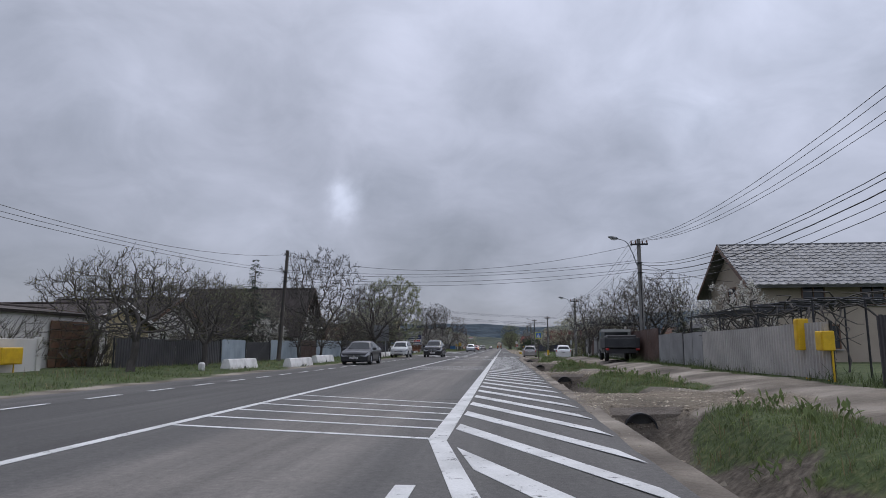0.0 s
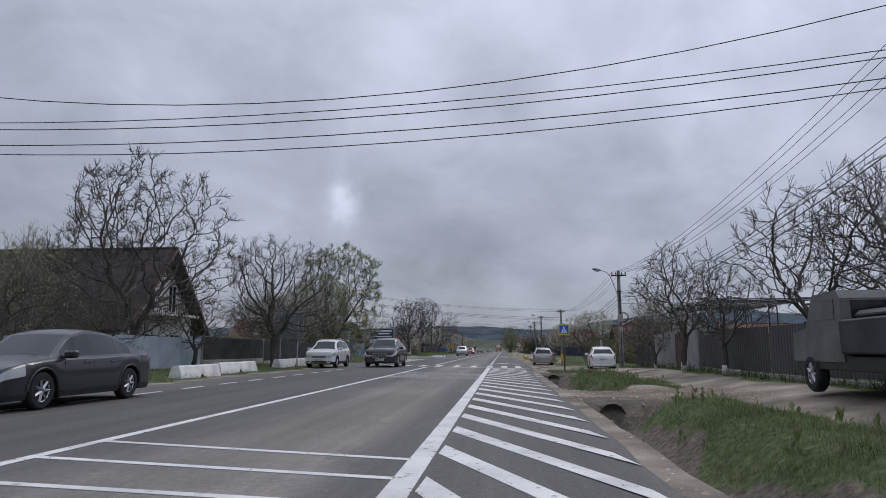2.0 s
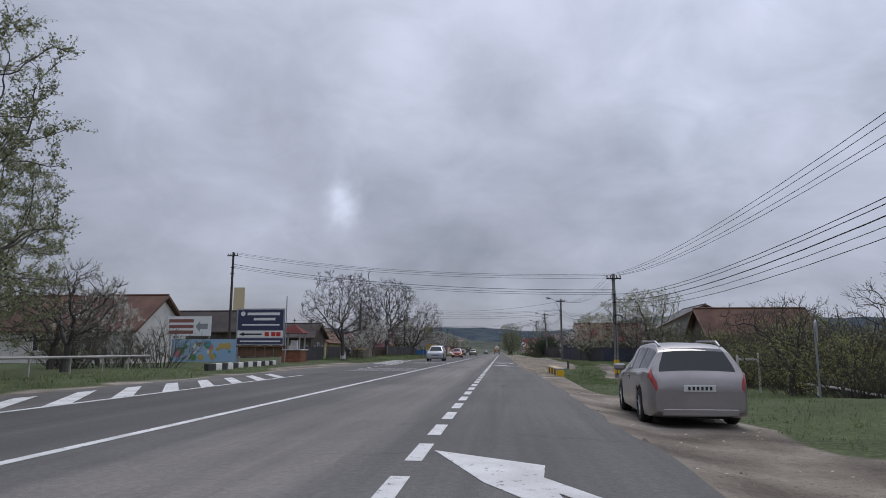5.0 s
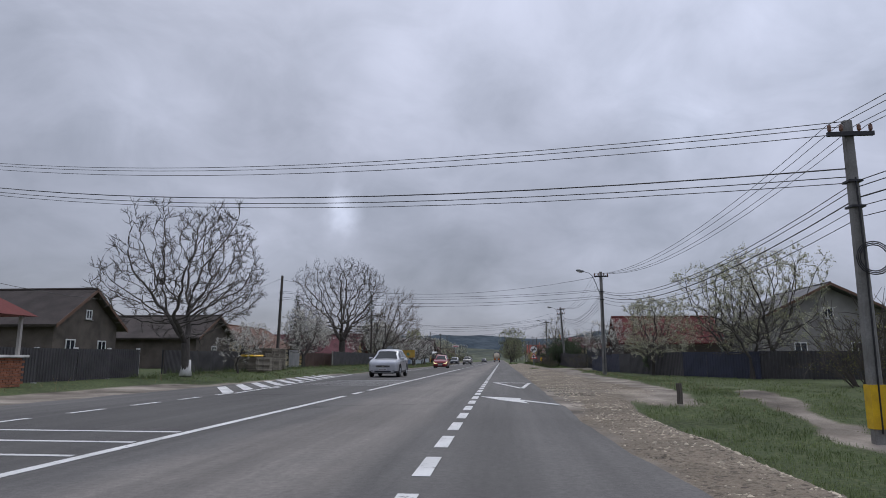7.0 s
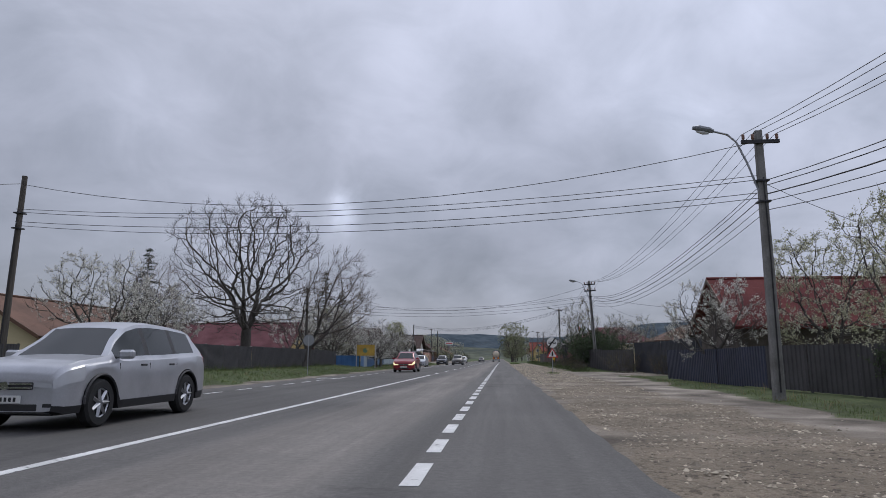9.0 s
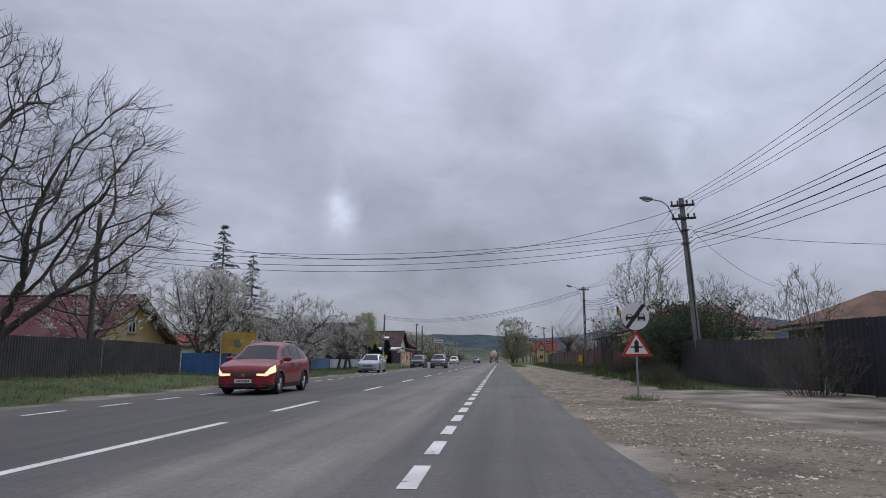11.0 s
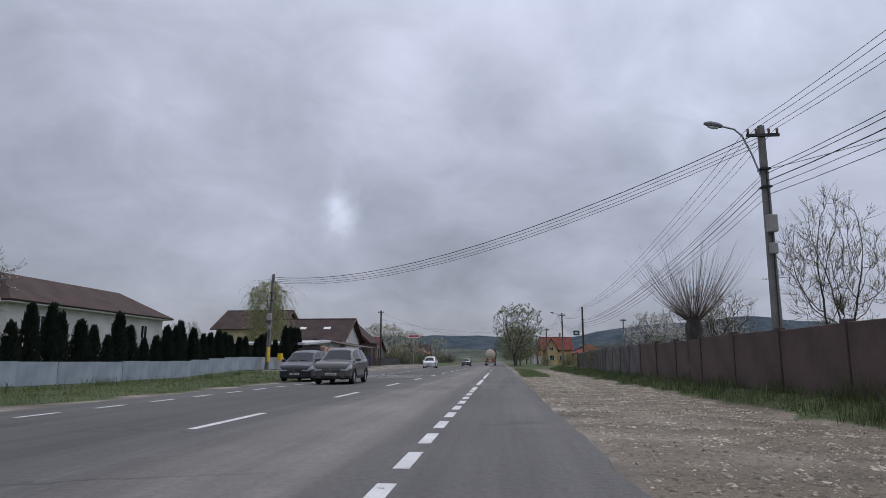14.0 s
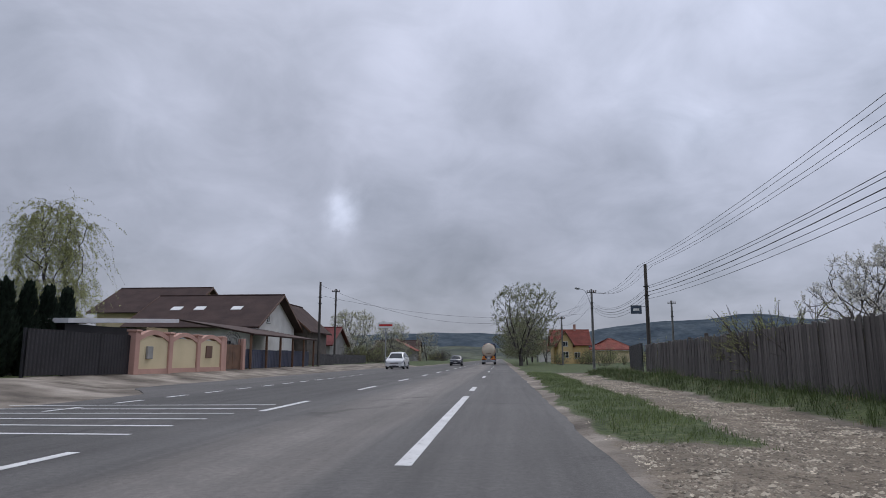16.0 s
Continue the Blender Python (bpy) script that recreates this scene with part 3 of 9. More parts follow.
# centre line
bar(CENTRE, 126.8, CENTRE, 128.2, 0.15, "line_dash")
bar(CENTRE, 129.2, CENTRE, 180.0, 0.15, "centre_line")
first = bar(CENTRE, 182.4, CENTRE, 185.6, 0.15, "line_dash")
repeat(first, [(0, 9.15 * k) for k in range(1, 27)])
# dashes along the left edge
first = bar(LEFT_DASH, -6.0, LEFT_DASH, -4.8, 0.13, "line_dash")
repeat(first, [(0, 2.4 * k) for k in range(1, 30)] + [(0, 120.5 + 2.3 * k) for k in range(8)] + [(-0.3, 160 + 2.45 * k) for k in range(58)])
# slanted stripes of the left islands
bar(-8.4, 76.5, -8.7, 103, 0.14, "edge_line")
bar(-8.45, 127.0, -10.9, 154.5, 0.14, "edge_line")
first = marking([(-8.6, 77.1), (-8.6, 78.0), (-10.75, 82.2), (-10.75, 81.4)], "hatch_stripe")
repeat(first, [(0, 2.25 * k) for k in range(1, 11)])
first = marking([(-8.75, 126.8), (-8.75, 127.7), (-11.05, 132.4), (-11.05, 131.6)], "hatch_stripe")
repeat(first, [(-0.2 * k, 2.25 * k) for k in range(1, 10)])
# arrows and the give-way triangle on the shoulder
def arrow(y, x=0.0):
    marking([(x - 0.62, y + 2.6), (x - 0.05, y + 0.9), (x + 0.62, y - 0.35), (x + 0.52, y + 0.55), (x + 1.35, y - 1.0), (x + 1.3, y - 0.55), (x + 0.45, y + 1.15), (x + 0.5, y + 1.75)], "arrow_marking")
arrow(78.7), arrow(123.2)
bar(-0.35, 137.3, 1.25, 136.7, 0.32, "triangle_marking")
bar(-0.35, 137.4, 0.72, 131.2, 0.15, "triangle_marking")
bar(1.2, 136.8, 0.72, 131.2, 0.15, "triangle_marking")
for y in (172.6, 219.0):
    marking([(-10.2, y), (-9.7, y - 0.7), (-9.65, y - 0.25), (-8.6, y - 0.45), (-8.6, y - 0.05), (-9.62, y + 0.2), (-9.6, y + 0.7)], "arrow_marking")
# wide group of thin lines before the last driveway
for k in range(6):
    bar(-10.8, 260.45 + 1.06 * k, -4.95, 260.55 + 1.2 * k, 0.12, "rumble_line")

# ---- more materials ----
M["bark"] = surf("bark", (0.10, 0.09, 0.08), (0.055, 0.049, 0.044), 0.95, scale=2, fine=22, var=0.3, bump=0.6, depth=0.03, stretch=(1, 1, 0.25))
M["twig"] = surf("twig", (0.11, 0.095, 0.083), (0.07, 0.06, 0.053), 0.9, scale=1, fine=10, var=0.2, bump=0)
M["twig_red"] = surf("twig_red", (0.15, 0.12, 0.1), (0.1, 0.08, 0.068), 0.9, scale=1, fine=10, var=0.2, bump=0)


def leaf(name, a, b, rough=0.6, amount=0.4):
    """Thin leaves or petals, which let part of the light through."""
    m = surf(name, a, b, rough, scale=0.7, fine=6, var=0.15, bump=0, island=True, spec=0.25)
    nt, ns, ls, bsdf = nodes_of(m)
    thin, both = ns.new("ShaderNodeBsdfTranslucent"), ns.new("ShaderNodeMixShader")
    both.inputs[0].default_value = amount
    ls.new(bsdf.inputs["Base Color"].links[0].from_socket, thin.inputs["Color"])
    ls.new(bsdf.outputs[0], both.inputs[1]), ls.new(thin.outputs[0], both.inputs[2])
    ls.new(both.outputs[0], ns["Material Output"].inputs["Surface"])
    return m


M["leaf_spring"] = leaf("spring_leaf", (0.36, 0.37, 0.17), (0.24, 0.255, 0.105))
M["leaf_willow"] = leaf("willow_leaf", (0.31, 0.33, 0.19), (0.19, 0.21, 0.11))
M["leaf_bud"] = leaf("bud", (0.2, 0.2, 0.085), (0.11, 0.105, 0.05))
M["blossom"] = leaf("blossom", (0.72, 0.7, 0.66), (0.55, 0.54, 0.47))
M["blossom_green"] = leaf("blossom_and_bud", (0.62, 0.61, 0.5), (0.33, 0.34, 0.18))
M["needle"] = leaf("needle", (0.055, 0.072, 0.055), (0.03, 0.042, 0.032), 0.7)
M["thuja"] = leaf("thuja_green", (0.028, 0.042, 0.028), (0.015, 0.024, 0.016), 0.8)
M["leaf_dark"] = leaf("ivy_leaf", (0.085, 0.115, 0.062), (0.05, 0.072, 0.04), 0.6)
M["grass"] = leaf("grass_blade", (0.165, 0.205, 0.085), (0.095, 0.13, 0.054), 0.7)
M["grass_rough"] = leaf("rough_grass_blade", (0.085, 0.115, 0.045), (0.05, 0.068, 0.028), 0.7)
M["straw"] = leaf("dry_grass", (0.26, 0.21, 0.12), (0.16, 0.13, 0.08), 0.8)


class Soup:
    """Vertices and faces gathered for one mesh."""

    def __init__(self):
        self.v, self.f = [], []

    def limb(self, pts, radii, sides):
        base, n = len(self.v), len(pts)
        for i, p in enumerate(pts):
            d = (pts[min(i + 1, n - 1)] - pts[max(i - 1, 0)])
            d = d.normalized() if d.length > 1e-6 else Vector((0, 0, 1))
            ref = Vector((1, 0, 0)) if abs(d.z) > 0.9 else Vector((0, 0, 1))
            u = d.cross(ref).normalized()
            w = u.cross(d)
            for k in range(sides):
                a = 2 * math.pi * k / sides
                self.v.append(p + (u * math.cos(a) + w * math.sin(a)) * radii[i])
        for i in range(n - 1):
            for k in range(sides):
                a, b = base + i * sides + k, base + i * sides + (k + 1) % sides
                self.f.append((a, b, b + sides, a + sides))

    def blade(self, p, d, up, length, width):
        """A small bent leaf of two faces."""
        side = d.cross(up)
        if side.length < 1e-4:
            side = Vector((1, 0, 0))
        side = side.normalized() * width / 2
        i = len(self.v)
        mid = p + d * length * 0.5 + up * length * 0.12
        self.v += [p, mid - side, p + d * length, mid + side]
        self.f += [(i, i + 1, i + 2), (i, i + 2, i + 3)]

    def mesh(self, name, material, smooth=False):
        me = bpy.data.meshes.new(name)
        me.from_pydata([tuple(v) for v in self.v], [], self.f)
        me.materials.append(material)
        if smooth:
            me.shade_smooth()
        return me


def rnd_dir(rng, up=0.0):
    while True:
        v = Vector((rng.uniform(-1, 1), rng.uniform(-1, 1), rng.uniform(-1, 1)))
        if 0.05 < v.length < 1:
            v.z += up
            return v.normalized()


def grow(rng_seed, trunk_h, height, width, attractors=900, step_len=0.26, reach=2.6, kill=0.42, offset=(0, 0), up=0.0, shell=0.55, low=0.0, crook=0.25, forks=1):
    """Branches that grow towards points scattered through a rounded crown: places, parents and the order in which they came."""
    rng = np.random.default_rng(rng_seed)
    crown_h = height - trunk_h * (1 - low)
    zc = height - crown_h / 2
    pts = []
    while len(pts) < attractors:
        p = rng.uniform(-1, 1, 3)
        d = np.linalg.norm(p)
        lump = 1 + 0.16 * math.sin(3.1 * math.atan2(p[1], p[0]) + rng_seed) + 0.1 * math.sin(5 * p[2] + rng_seed)
        if d < lump and rng.random() < shell + (1 - shell) * d:
            pts.append(p)
    pts = np.array(pts)
    A = pts * (width / 2, width / 2, crown_h / 2) + (offset[0], offset[1], zc)
    P = [np.array((0.0, 0.0, -0.2))]
    parent = [-1]
    d = np.array((offset[0] * 0.04, offset[1] * 0.04, 1.0))
    n_up = max(2, int((trunk_h + 0.2) / step_len))
    for i in range(n_up):
        d = d + rng.normal(0, 0.06, 3)
        d /= np.linalg.norm(d)
        P.append(P[-1] + d * (trunk_h + 0.2) / n_up)
        parent.append(len(P) - 2)
    for k in range(forks):
        # heavy limbs that part from the trunk and reach into the crown
        a = k * 6.283 / max(forks, 1) + rng.uniform(-0.5, 0.5) + rng_seed
        q, at = P[n_up].copy(), n_up
        d = np.array((math.cos(a) * 0.75, math.sin(a) * 0.75, 1.0))
        for i in range(int(crown_h * 0.26 / step_len)):
            d = d + rng.normal(0, 0.09, 3) + (0, 0, 0.06)
            d /= np.linalg.norm(d)
            q = q + d * step_len
            P.append(q.copy())
            parent.append(at)
            at = len(P) - 1
    near = np.full(len(A), 1e9)
    who = np.zeros(len(A), int)
    fresh = list(range(len(P)))
    for _ in range(140):
        F = np.array([P[i] for i in fresh])
        dist = np.linalg.norm(A[:, None] - F[None], axis=2)
        j = dist.argmin(1)
        better = dist[np.arange(len(A)), j] < near
        near = np.where(better, dist[np.arange(len(A)), j], near)
        who = np.where(better, np.array(fresh)[j], who)
        keep = near > kill
        A, near, who = A[keep], near[keep], who[keep]
        if not len(A):
            break
        pull = near < reach if (near < reach).any() else near <= near.min() + 0.3
        fresh = []
        for i in np.unique(who[pull]):
            v = A[pull & (who == i)] - P[i]
            g = (v / np.linalg.norm(v, axis=1)[:, None]).mean(0)
            back = P[i] - P[parent[i]] if parent[i] >= 0 else np.array((0, 0, 1.0))
            g = g / (np.linalg.norm(g) + 1e-6) + 0.35 * back / (np.linalg.norm(back) + 1e-6) + rng.normal(0, crook, 3) + (0, 0, up)
            g /= np.linalg.norm(g)
            P.append(P[i] + g * step_len)
            parent.append(int(i))
            fresh.append(len(P) - 1)
        if len(P) > 7500:
            break
    return np.array(P), parent


def tree(name, label, seed, height, trunk_r, trunk_h, width, attractors=900, step_len=0.26, kill=0.42, offset=(0, 0), up=0.0, low=0.0, crook=0.25, forks=2, twigs=4, twig_len=0.45, twig_r=0.007, twig_up=0.35,
         lean=(0, 0), droop=0.0, leaves=None, leaf_n=0, leaf_size=0.06, leaf_mat=None, white_base=0.0, twig_mat="twig", group="", shell=0.55, sub=1, clumps=0.0):
    """A tapered trunk with crooked limbs and a crown of fine twigs, buds, leaves or blossoms."""
    P, parent = grow(seed, trunk_h, height, width, attractors, step_len, 2.6, kill, offset, up, shell, low, crook, forks)
    rng = random.Random(seed)
    n = len(P)
    kids = [[] for _ in range(n)]
    for i, p in enumerate(parent):
        if p >= 0:
            kids[p].append(i)
    # the wood that a branch carries sets its thickness
    load = np.ones(n)
    for i in range(n - 1, 0, -1):
        load[parent[i]] += load[i]
    thick = trunk_r * (load / load[0]) ** 0.47
    thick = np.maximum(thick, twig_r * 1.15)
    wood, fine, foliage = Soup(), Soup(), Soup()
    spots = [Vector(p) for p in P]
    starts = [(0, -1)]
    while starts:
        i, before = starts.pop()
        chain = ([before] if before >= 0 else []) + [i]
        while kids[i]:
            big = max(kids[i], key=lambda c: load[c])
            starts += [(c, i) for c in kids[i] if c != big]
            chain.append(big)
            i = big
        radii = [float(thick[c]) for c in chain]
        if before >= 0:
            radii[0] = min(radii[0], radii[1] * 1.25)
        if len(chain) > 1:
            (wood if radii[0] > 0.03 else fine).limb([spots[c] for c in chain], radii, 9 if radii[0] > 0.1 else 6 if radii[0] > 0.045 else 4 if radii[0] > 0.02 else 3)
    top_v = Vector((lean[0], lean[1], 0))

    def leafy(pts, count):
        if clumps:
            # blossoms sit in clumps, with bare twigs between them
            count = round(count * max(0.0, 1 + clumps * 3.2 * noise.noise(pts[0] * 0.95 + Vector((seed, 0, 0)))))
        for _ in range(count):
            f = rng.random() * (len(pts) - 1)
            k = min(int(f), len(pts) - 2)
            q = pts[k].lerp(pts[k + 1], f - k) + rnd_dir(rng) * leaf_size * 0.7
            foliage.blade(q, rnd_dir(rng, 0.3 - droop), rnd_dir(rng), leaf_size * rng.uniform(0.6, 1.35), leaf_size * rng.uniform(0.45, 0.9))

    for i in range(n):
        if load[i] > 6 or parent[i] < 0:
            continue
        along = (spots[i] - spots[parent[i]]).normalized()
        for _ in range(twigs if not kids[i] else max(1, twigs // 2)):
            d = (along * 0.9 + rnd_dir(rng) * 0.85 + Vector((0, 0, twig_up)) + top_v).normalized()
            length = twig_len * rng.uniform(0.5, 1.3) * (1 + 1.4 * droop * rng.random())
            pts = [spots[i]]
            for k in range(4 if droop else 2):
                d = (d + rnd_dir(rng) * 0.25 + Vector((0, 0, 0.1 - 0.75 * droop)) + top_v * 0.3).normalized()
                pts.append(pts[-1] + d * length / 2)
            fine.limb(pts, [twig_r, twig_r * 0.8, twig_r * 0.55, twig_r * 0.45, twig_r * 0.4][:len(pts)], 3)
            leafy(pts, leaf_n)
            for _ in range(sub):
                q = pts[0].lerp(pts[1], rng.uniform(0.3, 1.0))
                d2 = (d + rnd_dir(rng) * 0.9).normalized()
                short = [q, q + d2 * length * rng.uniform(0.35, 0.7)]
                fine.limb(short, [twig_r * 0.75, twig_r * 0.4], 3)
                leafy(short, leaf_n // 2)
    wood.limb([Vector((0, 0, -0.25)), Vector((0, 0, 0.1)), Vector((0, 0, 0.45))], [trunk_r * 1.45, trunk_r * 1.2, trunk_r * 0.98], 10)
    e = thing(name, label, "tree", group=group)
    new("trunk", wood.mesh("trunk", M["bark"], True)).parent = e
    new("crown", fine.mesh("crown", M[twig_mat])).parent = e
    if foliage.v:
        new(leaves or "leaves", foliage.mesh(leaves or "leaves", M[leaf_mat])).parent = e
    if white_base:
        bm = B()
        tube(bm, [(0, 0, 0.0), (0, 0, 0.3), (0, 0, white_base)], [trunk_r * 1.5, trunk_r * 1.2, trunk_r * 1.08], 10)
        part("limewash", bm, M["whitewash"], e, "limewashed foot", True)
    return e


def place(proto, x, y, z=None, rz=0.0, s=1.0, label=""):
    if z is None:
        z = float(ground_z(x, y))
    o = copy_thing(proto, pose(x, y, z, 0, 0, rz))
    o.scale = (s, s, s)
    if label:
        o["label"] = label
    return o


def settle(proto, x, y, z=None, rz=0.0, s=1.0):
    """Moves the first one of a kind to its own place."""
    if z is None:
        z = float(ground_z(x, y))
    proto.matrix_basis = pose(x, y, z, 0, 0, rz)
    proto.scale = (s, s, s)
    return proto


def spruce(name, label, seed, height, width):
    rng = random.Random(seed)
    wood, needles = Soup(), Soup()
    wood.limb([Vector((0, 0, -0.2)), Vector((0, 0, height * 0.5)), Vector((0, 0, height))], [height * 0.016, height * 0.009, 0.01], 7)
    z = height * 0.08
    while z < height * 0.985:
        f = 1 - z / height
        reach = width * (f ** 0.85) * rng.uniform(0.6, 1.2) + 0.1
        for k in range(rng.randint(4, 6)):
            a = rng.random() * 6.283
            d = Vector((math.cos(a), math.sin(a), -0.12 - 0.3 * f))
            n = max(3, int(reach / 0.22))
            p = Vector((0, 0, z + rng.uniform(-0.15, 0.15)))
            stretch_v = reach * rng.uniform(0.7, 1.1)
            tip = p + d * stretch_v + Vector((0, 0, 0.1 * stretch_v))
            wood.limb([p, p.lerp(tip, 0.6) - Vector((0, 0, 0.05 * reach)), tip], [0.025 * f + 0.006, 0.012, 0.005], 3)
            for i in range(n):
                q = p.lerp(tip, (i + 0.6) / n) - Vector((0, 0, 0.12 * rng.random()))
                for side in (-1, 1):
                    sd = Vector((-d.y, d.x, 0)) * side
                    dd = (d * 0.7 + sd * 0.8 + Vector((0, 0, rng.uniform(-0.7, 0.0)))).normalized()
                    needles.blade(q, dd, Vector((0, 0, 1)), rng.uniform(0.25, 0.5), rng.uniform(0.1, 0.2))
        z += height * 0.028 + 0.1
    e = thing(name, label, "tree")
    new("trunk", wood.mesh("trunk", M["bark"])).parent = e
    new("needles", needles.mesh("needles", M["needle"])).parent = e
    return e


def thuja(name, label, seed, height, width):
    rng = random.Random(seed)
    s = Soup()
    for i in range(900):
        t = rng.random() ** 0.8
        r = width * (math.sin(min(1.0, (1 - t) * 1.25) * math.pi / 2) ** 0.8) * (0.55 + 0.45 * min(1, t * 6))
        a = rng.random() * 6.283
        d = Vector((math.cos(a), math.sin(a), 0))
        p = d * r * rng.uniform(0.55, 0.95) + Vector((0, 0, t * height * 0.96))
        s.blade(p, (d * 0.5 + Vector((0, 0, 1)) + rnd_dir(rng) * 0.3).normalized(), d, rng.uniform(0.14, 0.3), rng.uniform(0.08, 0.16))
    e = thing(name, label, "shrub", group="thuja hedge")
    new("foliage", s.mesh("foliage", M["thuja"])).parent = e
    w = Soup()
    w.limb([Vector((0, 0, -0.1)), Vector((0, 0, height * 0.5)), Vector((0, 0, height * 0.9))], [width * 0.45, width * 0.45, 0.02], 7)
    new("stem", w.mesh("stem", M["thuja"])).parent = e
    return e


def bush(name, label, seed, height, width, mat_leaf, n_leaf, leaf_size, stems=26, twig_mat="twig"):
    rng = random.Random(seed)
    w, s = Soup(), Soup()
    for _ in range(stems):
        a, q = rng.random() * 6.283, rng.random()
        p = Vector((math.cos(a) * q * width * 0.4, math.sin(a) * q * width * 0.4, -0.05))
        d = Vector((math.cos(a) * q * 0.9, math.sin(a) * q * 0.9, 1)).normalized()
        length = height * rng.uniform(0.55, 1.05)
        pts = [p]
        for i in range(4):
            d = (d + rnd_dir(rng) * 0.25).normalized()
            pts.append(pts[-1] + d * length / 4)
        w.limb(pts, [0.02, 0.016, 0.012, 0.009, 0.005], 3)
        for i in range(8):
            f = rng.uniform(0.25, 1)
            q0 = pts[min(int(f * 4), 3)]
            d2 = (d + rnd_dir(rng) * 0.9).normalized()
            tip = q0 + d2 * height * rng.uniform(0.15, 0.35)
            w.limb([q0, q0.lerp(tip, 0.5) + rnd_dir(rng) * 0.05, tip], [0.009, 0.007, 0.004], 3)
            for _ in range(n_leaf):
                s.blade(q0.lerp(tip, rng.random()) + rnd_dir(rng) * 0.08, rnd_dir(rng, 0.2), rnd_dir(rng), leaf_size * rng.uniform(0.6, 1.4), leaf_size * rng.uniform(0.4, 0.8))
    e = thing(name, label, "shrub")
    new("stem", w.mesh("stem", M[twig_mat])).parent = e
    if s.v:
        new("leaves", s.mesh("leaves", M[mat_leaf])).parent = e
    return e


# ---- trees ----
walnut = tree("walnut_tree", "bare walnut tree with limewashed trunk on the verge", 3, 8.3, 0.2, 1.5, 7.6, 1150, 0.24, 0.38, up=0.03, forks=3, crook=0.3, twigs=4, twig_len=0.42, twig_r=0.011,
              leaves="bud_growth", leaf_n=2, leaf_size=0.05, leaf_mat="bark", white_base=0.75, twig_mat="bark")
settle(walnut, -15.2, 137.4, 0.3)
o = place(walnut, -16.3, 57.5, rz=70, s=1.12, label="large bare walnut tree in front of the brown house")
bare = tree("bare_tree", "tall bare lime tree with a thick dark trunk", 11, 13.6, 0.4, 2.9, 12.4, 1700, 0.3, 0.46, up=0.05, forks=4, crook=0.26, twigs=4, twig_len=0.6, twig_r=0.009, twig_mat="bark", low=0.2)
settle(bare, -19.4, 185.8, s=0.95)
place(bare, -13.0, 66.5, rz=200, s=0.55, label="bare tree beside the road sign board")
windy = tree("leaning_tree", "bare tree with wind-swept reddish twigs", 21, 9.2, 0.19, 1.3, 5.6, 520, 0.26, 0.42, offset=(2.2, 0.4), up=0.12, forks=4, crook=0.14, twigs=5, twig_len=0.95, twig_r=0.008, lean=(0.45, 0.1),
             twig_up=0.5, twig_mat="twig_red")
settle(windy, -15.2, 187.5)
place(windy, -21, 172, rz=60, s=0.7, label="bare tree with fine upright twigs")
spring = tree("willow_tree", "tall willow in fresh yellow-green leaf", 5, 10.2, 0.21, 1.4, 8.2, 1150, 0.26, 0.42, offset=(0.9, 0), up=0.16, forks=4, crook=0.18, twigs=5, twig_len=0.55, twig_r=0.006, leaf_n=10, leaf_size=0.075,
              leaf_mat="leaf_willow", low=0.3)
settle(spring, -15.0, 87.0)
place(spring, -18.6, 94.0, rz=20, s=0.8, label="willow in fresh yellow-green leaf")
place(spring, 3.3, 356, rz=30, s=1.25, label="large roadside willow in fresh leaf")
for k in range(4):
    place(spring, 4.0 + 0.4 * k, 374 + 17 * k, rz=70 * k, s=0.95, label="roadside willow in fresh leaf")
place(spring, -27, 66, rz=250, s=0.7, label="willow in fresh leaf behind the brown house")
young = tree("young_tree", "slender young tree with budding twigs", 52, 6.2, 0.07, 1.1, 3.5, 560, 0.2, 0.28, sub=0, up=0.25, forks=3, crook=0.14, twigs=5, twig_len=0.55, twig_r=0.006, twig_up=0.7, leaves="foliage", leaf_n=3,
             leaf_size=0.055, leaf_mat="blossom_green")
settle(young, 11.3, 240.5)
for x, y, r, s in ((8.3, 206.9, 40, 1.1), (11.5, 205.5, 130, 0.8), (12.6, 197.5, 200, 0.75), (14.5, 192.5, 10, 0.7), (9.2, 222, 300, 0.62), (9.6, 246.5, 100, 0.55), (15.5, 224, 60, 0.8),
                   (-23, 60, 30, 1.1), (-20, 55, 110, 0.9), (-15.5, 77, 20, 0.85), (-15.9, 80, 80, 1.0), (-15.2, 82.5, 160, 0.9), (-14.8, 85, 250, 1.05), (-16.4, 74, 300, 0.9), (13.5, 51, 10, 0.95), (15.0, 46.8, 70, 0.8), (12.4, 84, 200, 1.1), (14.0, 92, 20, 1.0), (19, 104, 70, 1.1)):
    place(young, x, y, rz=r, s=s)
budding = tree("budding_tree", "tall garden tree in pale blossom and bud", 61, 7.9, 0.16, 1.6, 6.4, 760, 0.24, 0.4, sub=0, up=0.12, forks=3, crook=0.2, twigs=4, twig_len=0.45, twig_r=0.007, leaves="blossom", leaf_n=9, leaf_size=0.08,
               leaf_mat="blossom_green", low=0.2)
settle(budding, 16.7, 148.5)
for x, y, r, s in ((14.6, 151.5, 90, 0.95), (22.5, 176, 40, 0.85), (-20.2, 214, 10, 0.9), (10.4, 153.6, 60, 0.68), (13.4, 165.4, 150, 0.8), (-24, 100, 20, 0.9)):
    place(budding, x, y, rz=r, s=s)
blossom = tree("fruit_tree", "fruit tree in white blossom", 8, 5.2, 0.13, 1.0, 5.0, 560, 0.2, 0.33, sub=0, up=0.05, forks=3, crook=0.3, twigs=4, twig_len=0.36, twig_r=0.007, leaves="blossom", leaf_n=7, leaf_size=0.065, clumps=1.2,
               leaf_mat="blossom", twig_mat="bark")
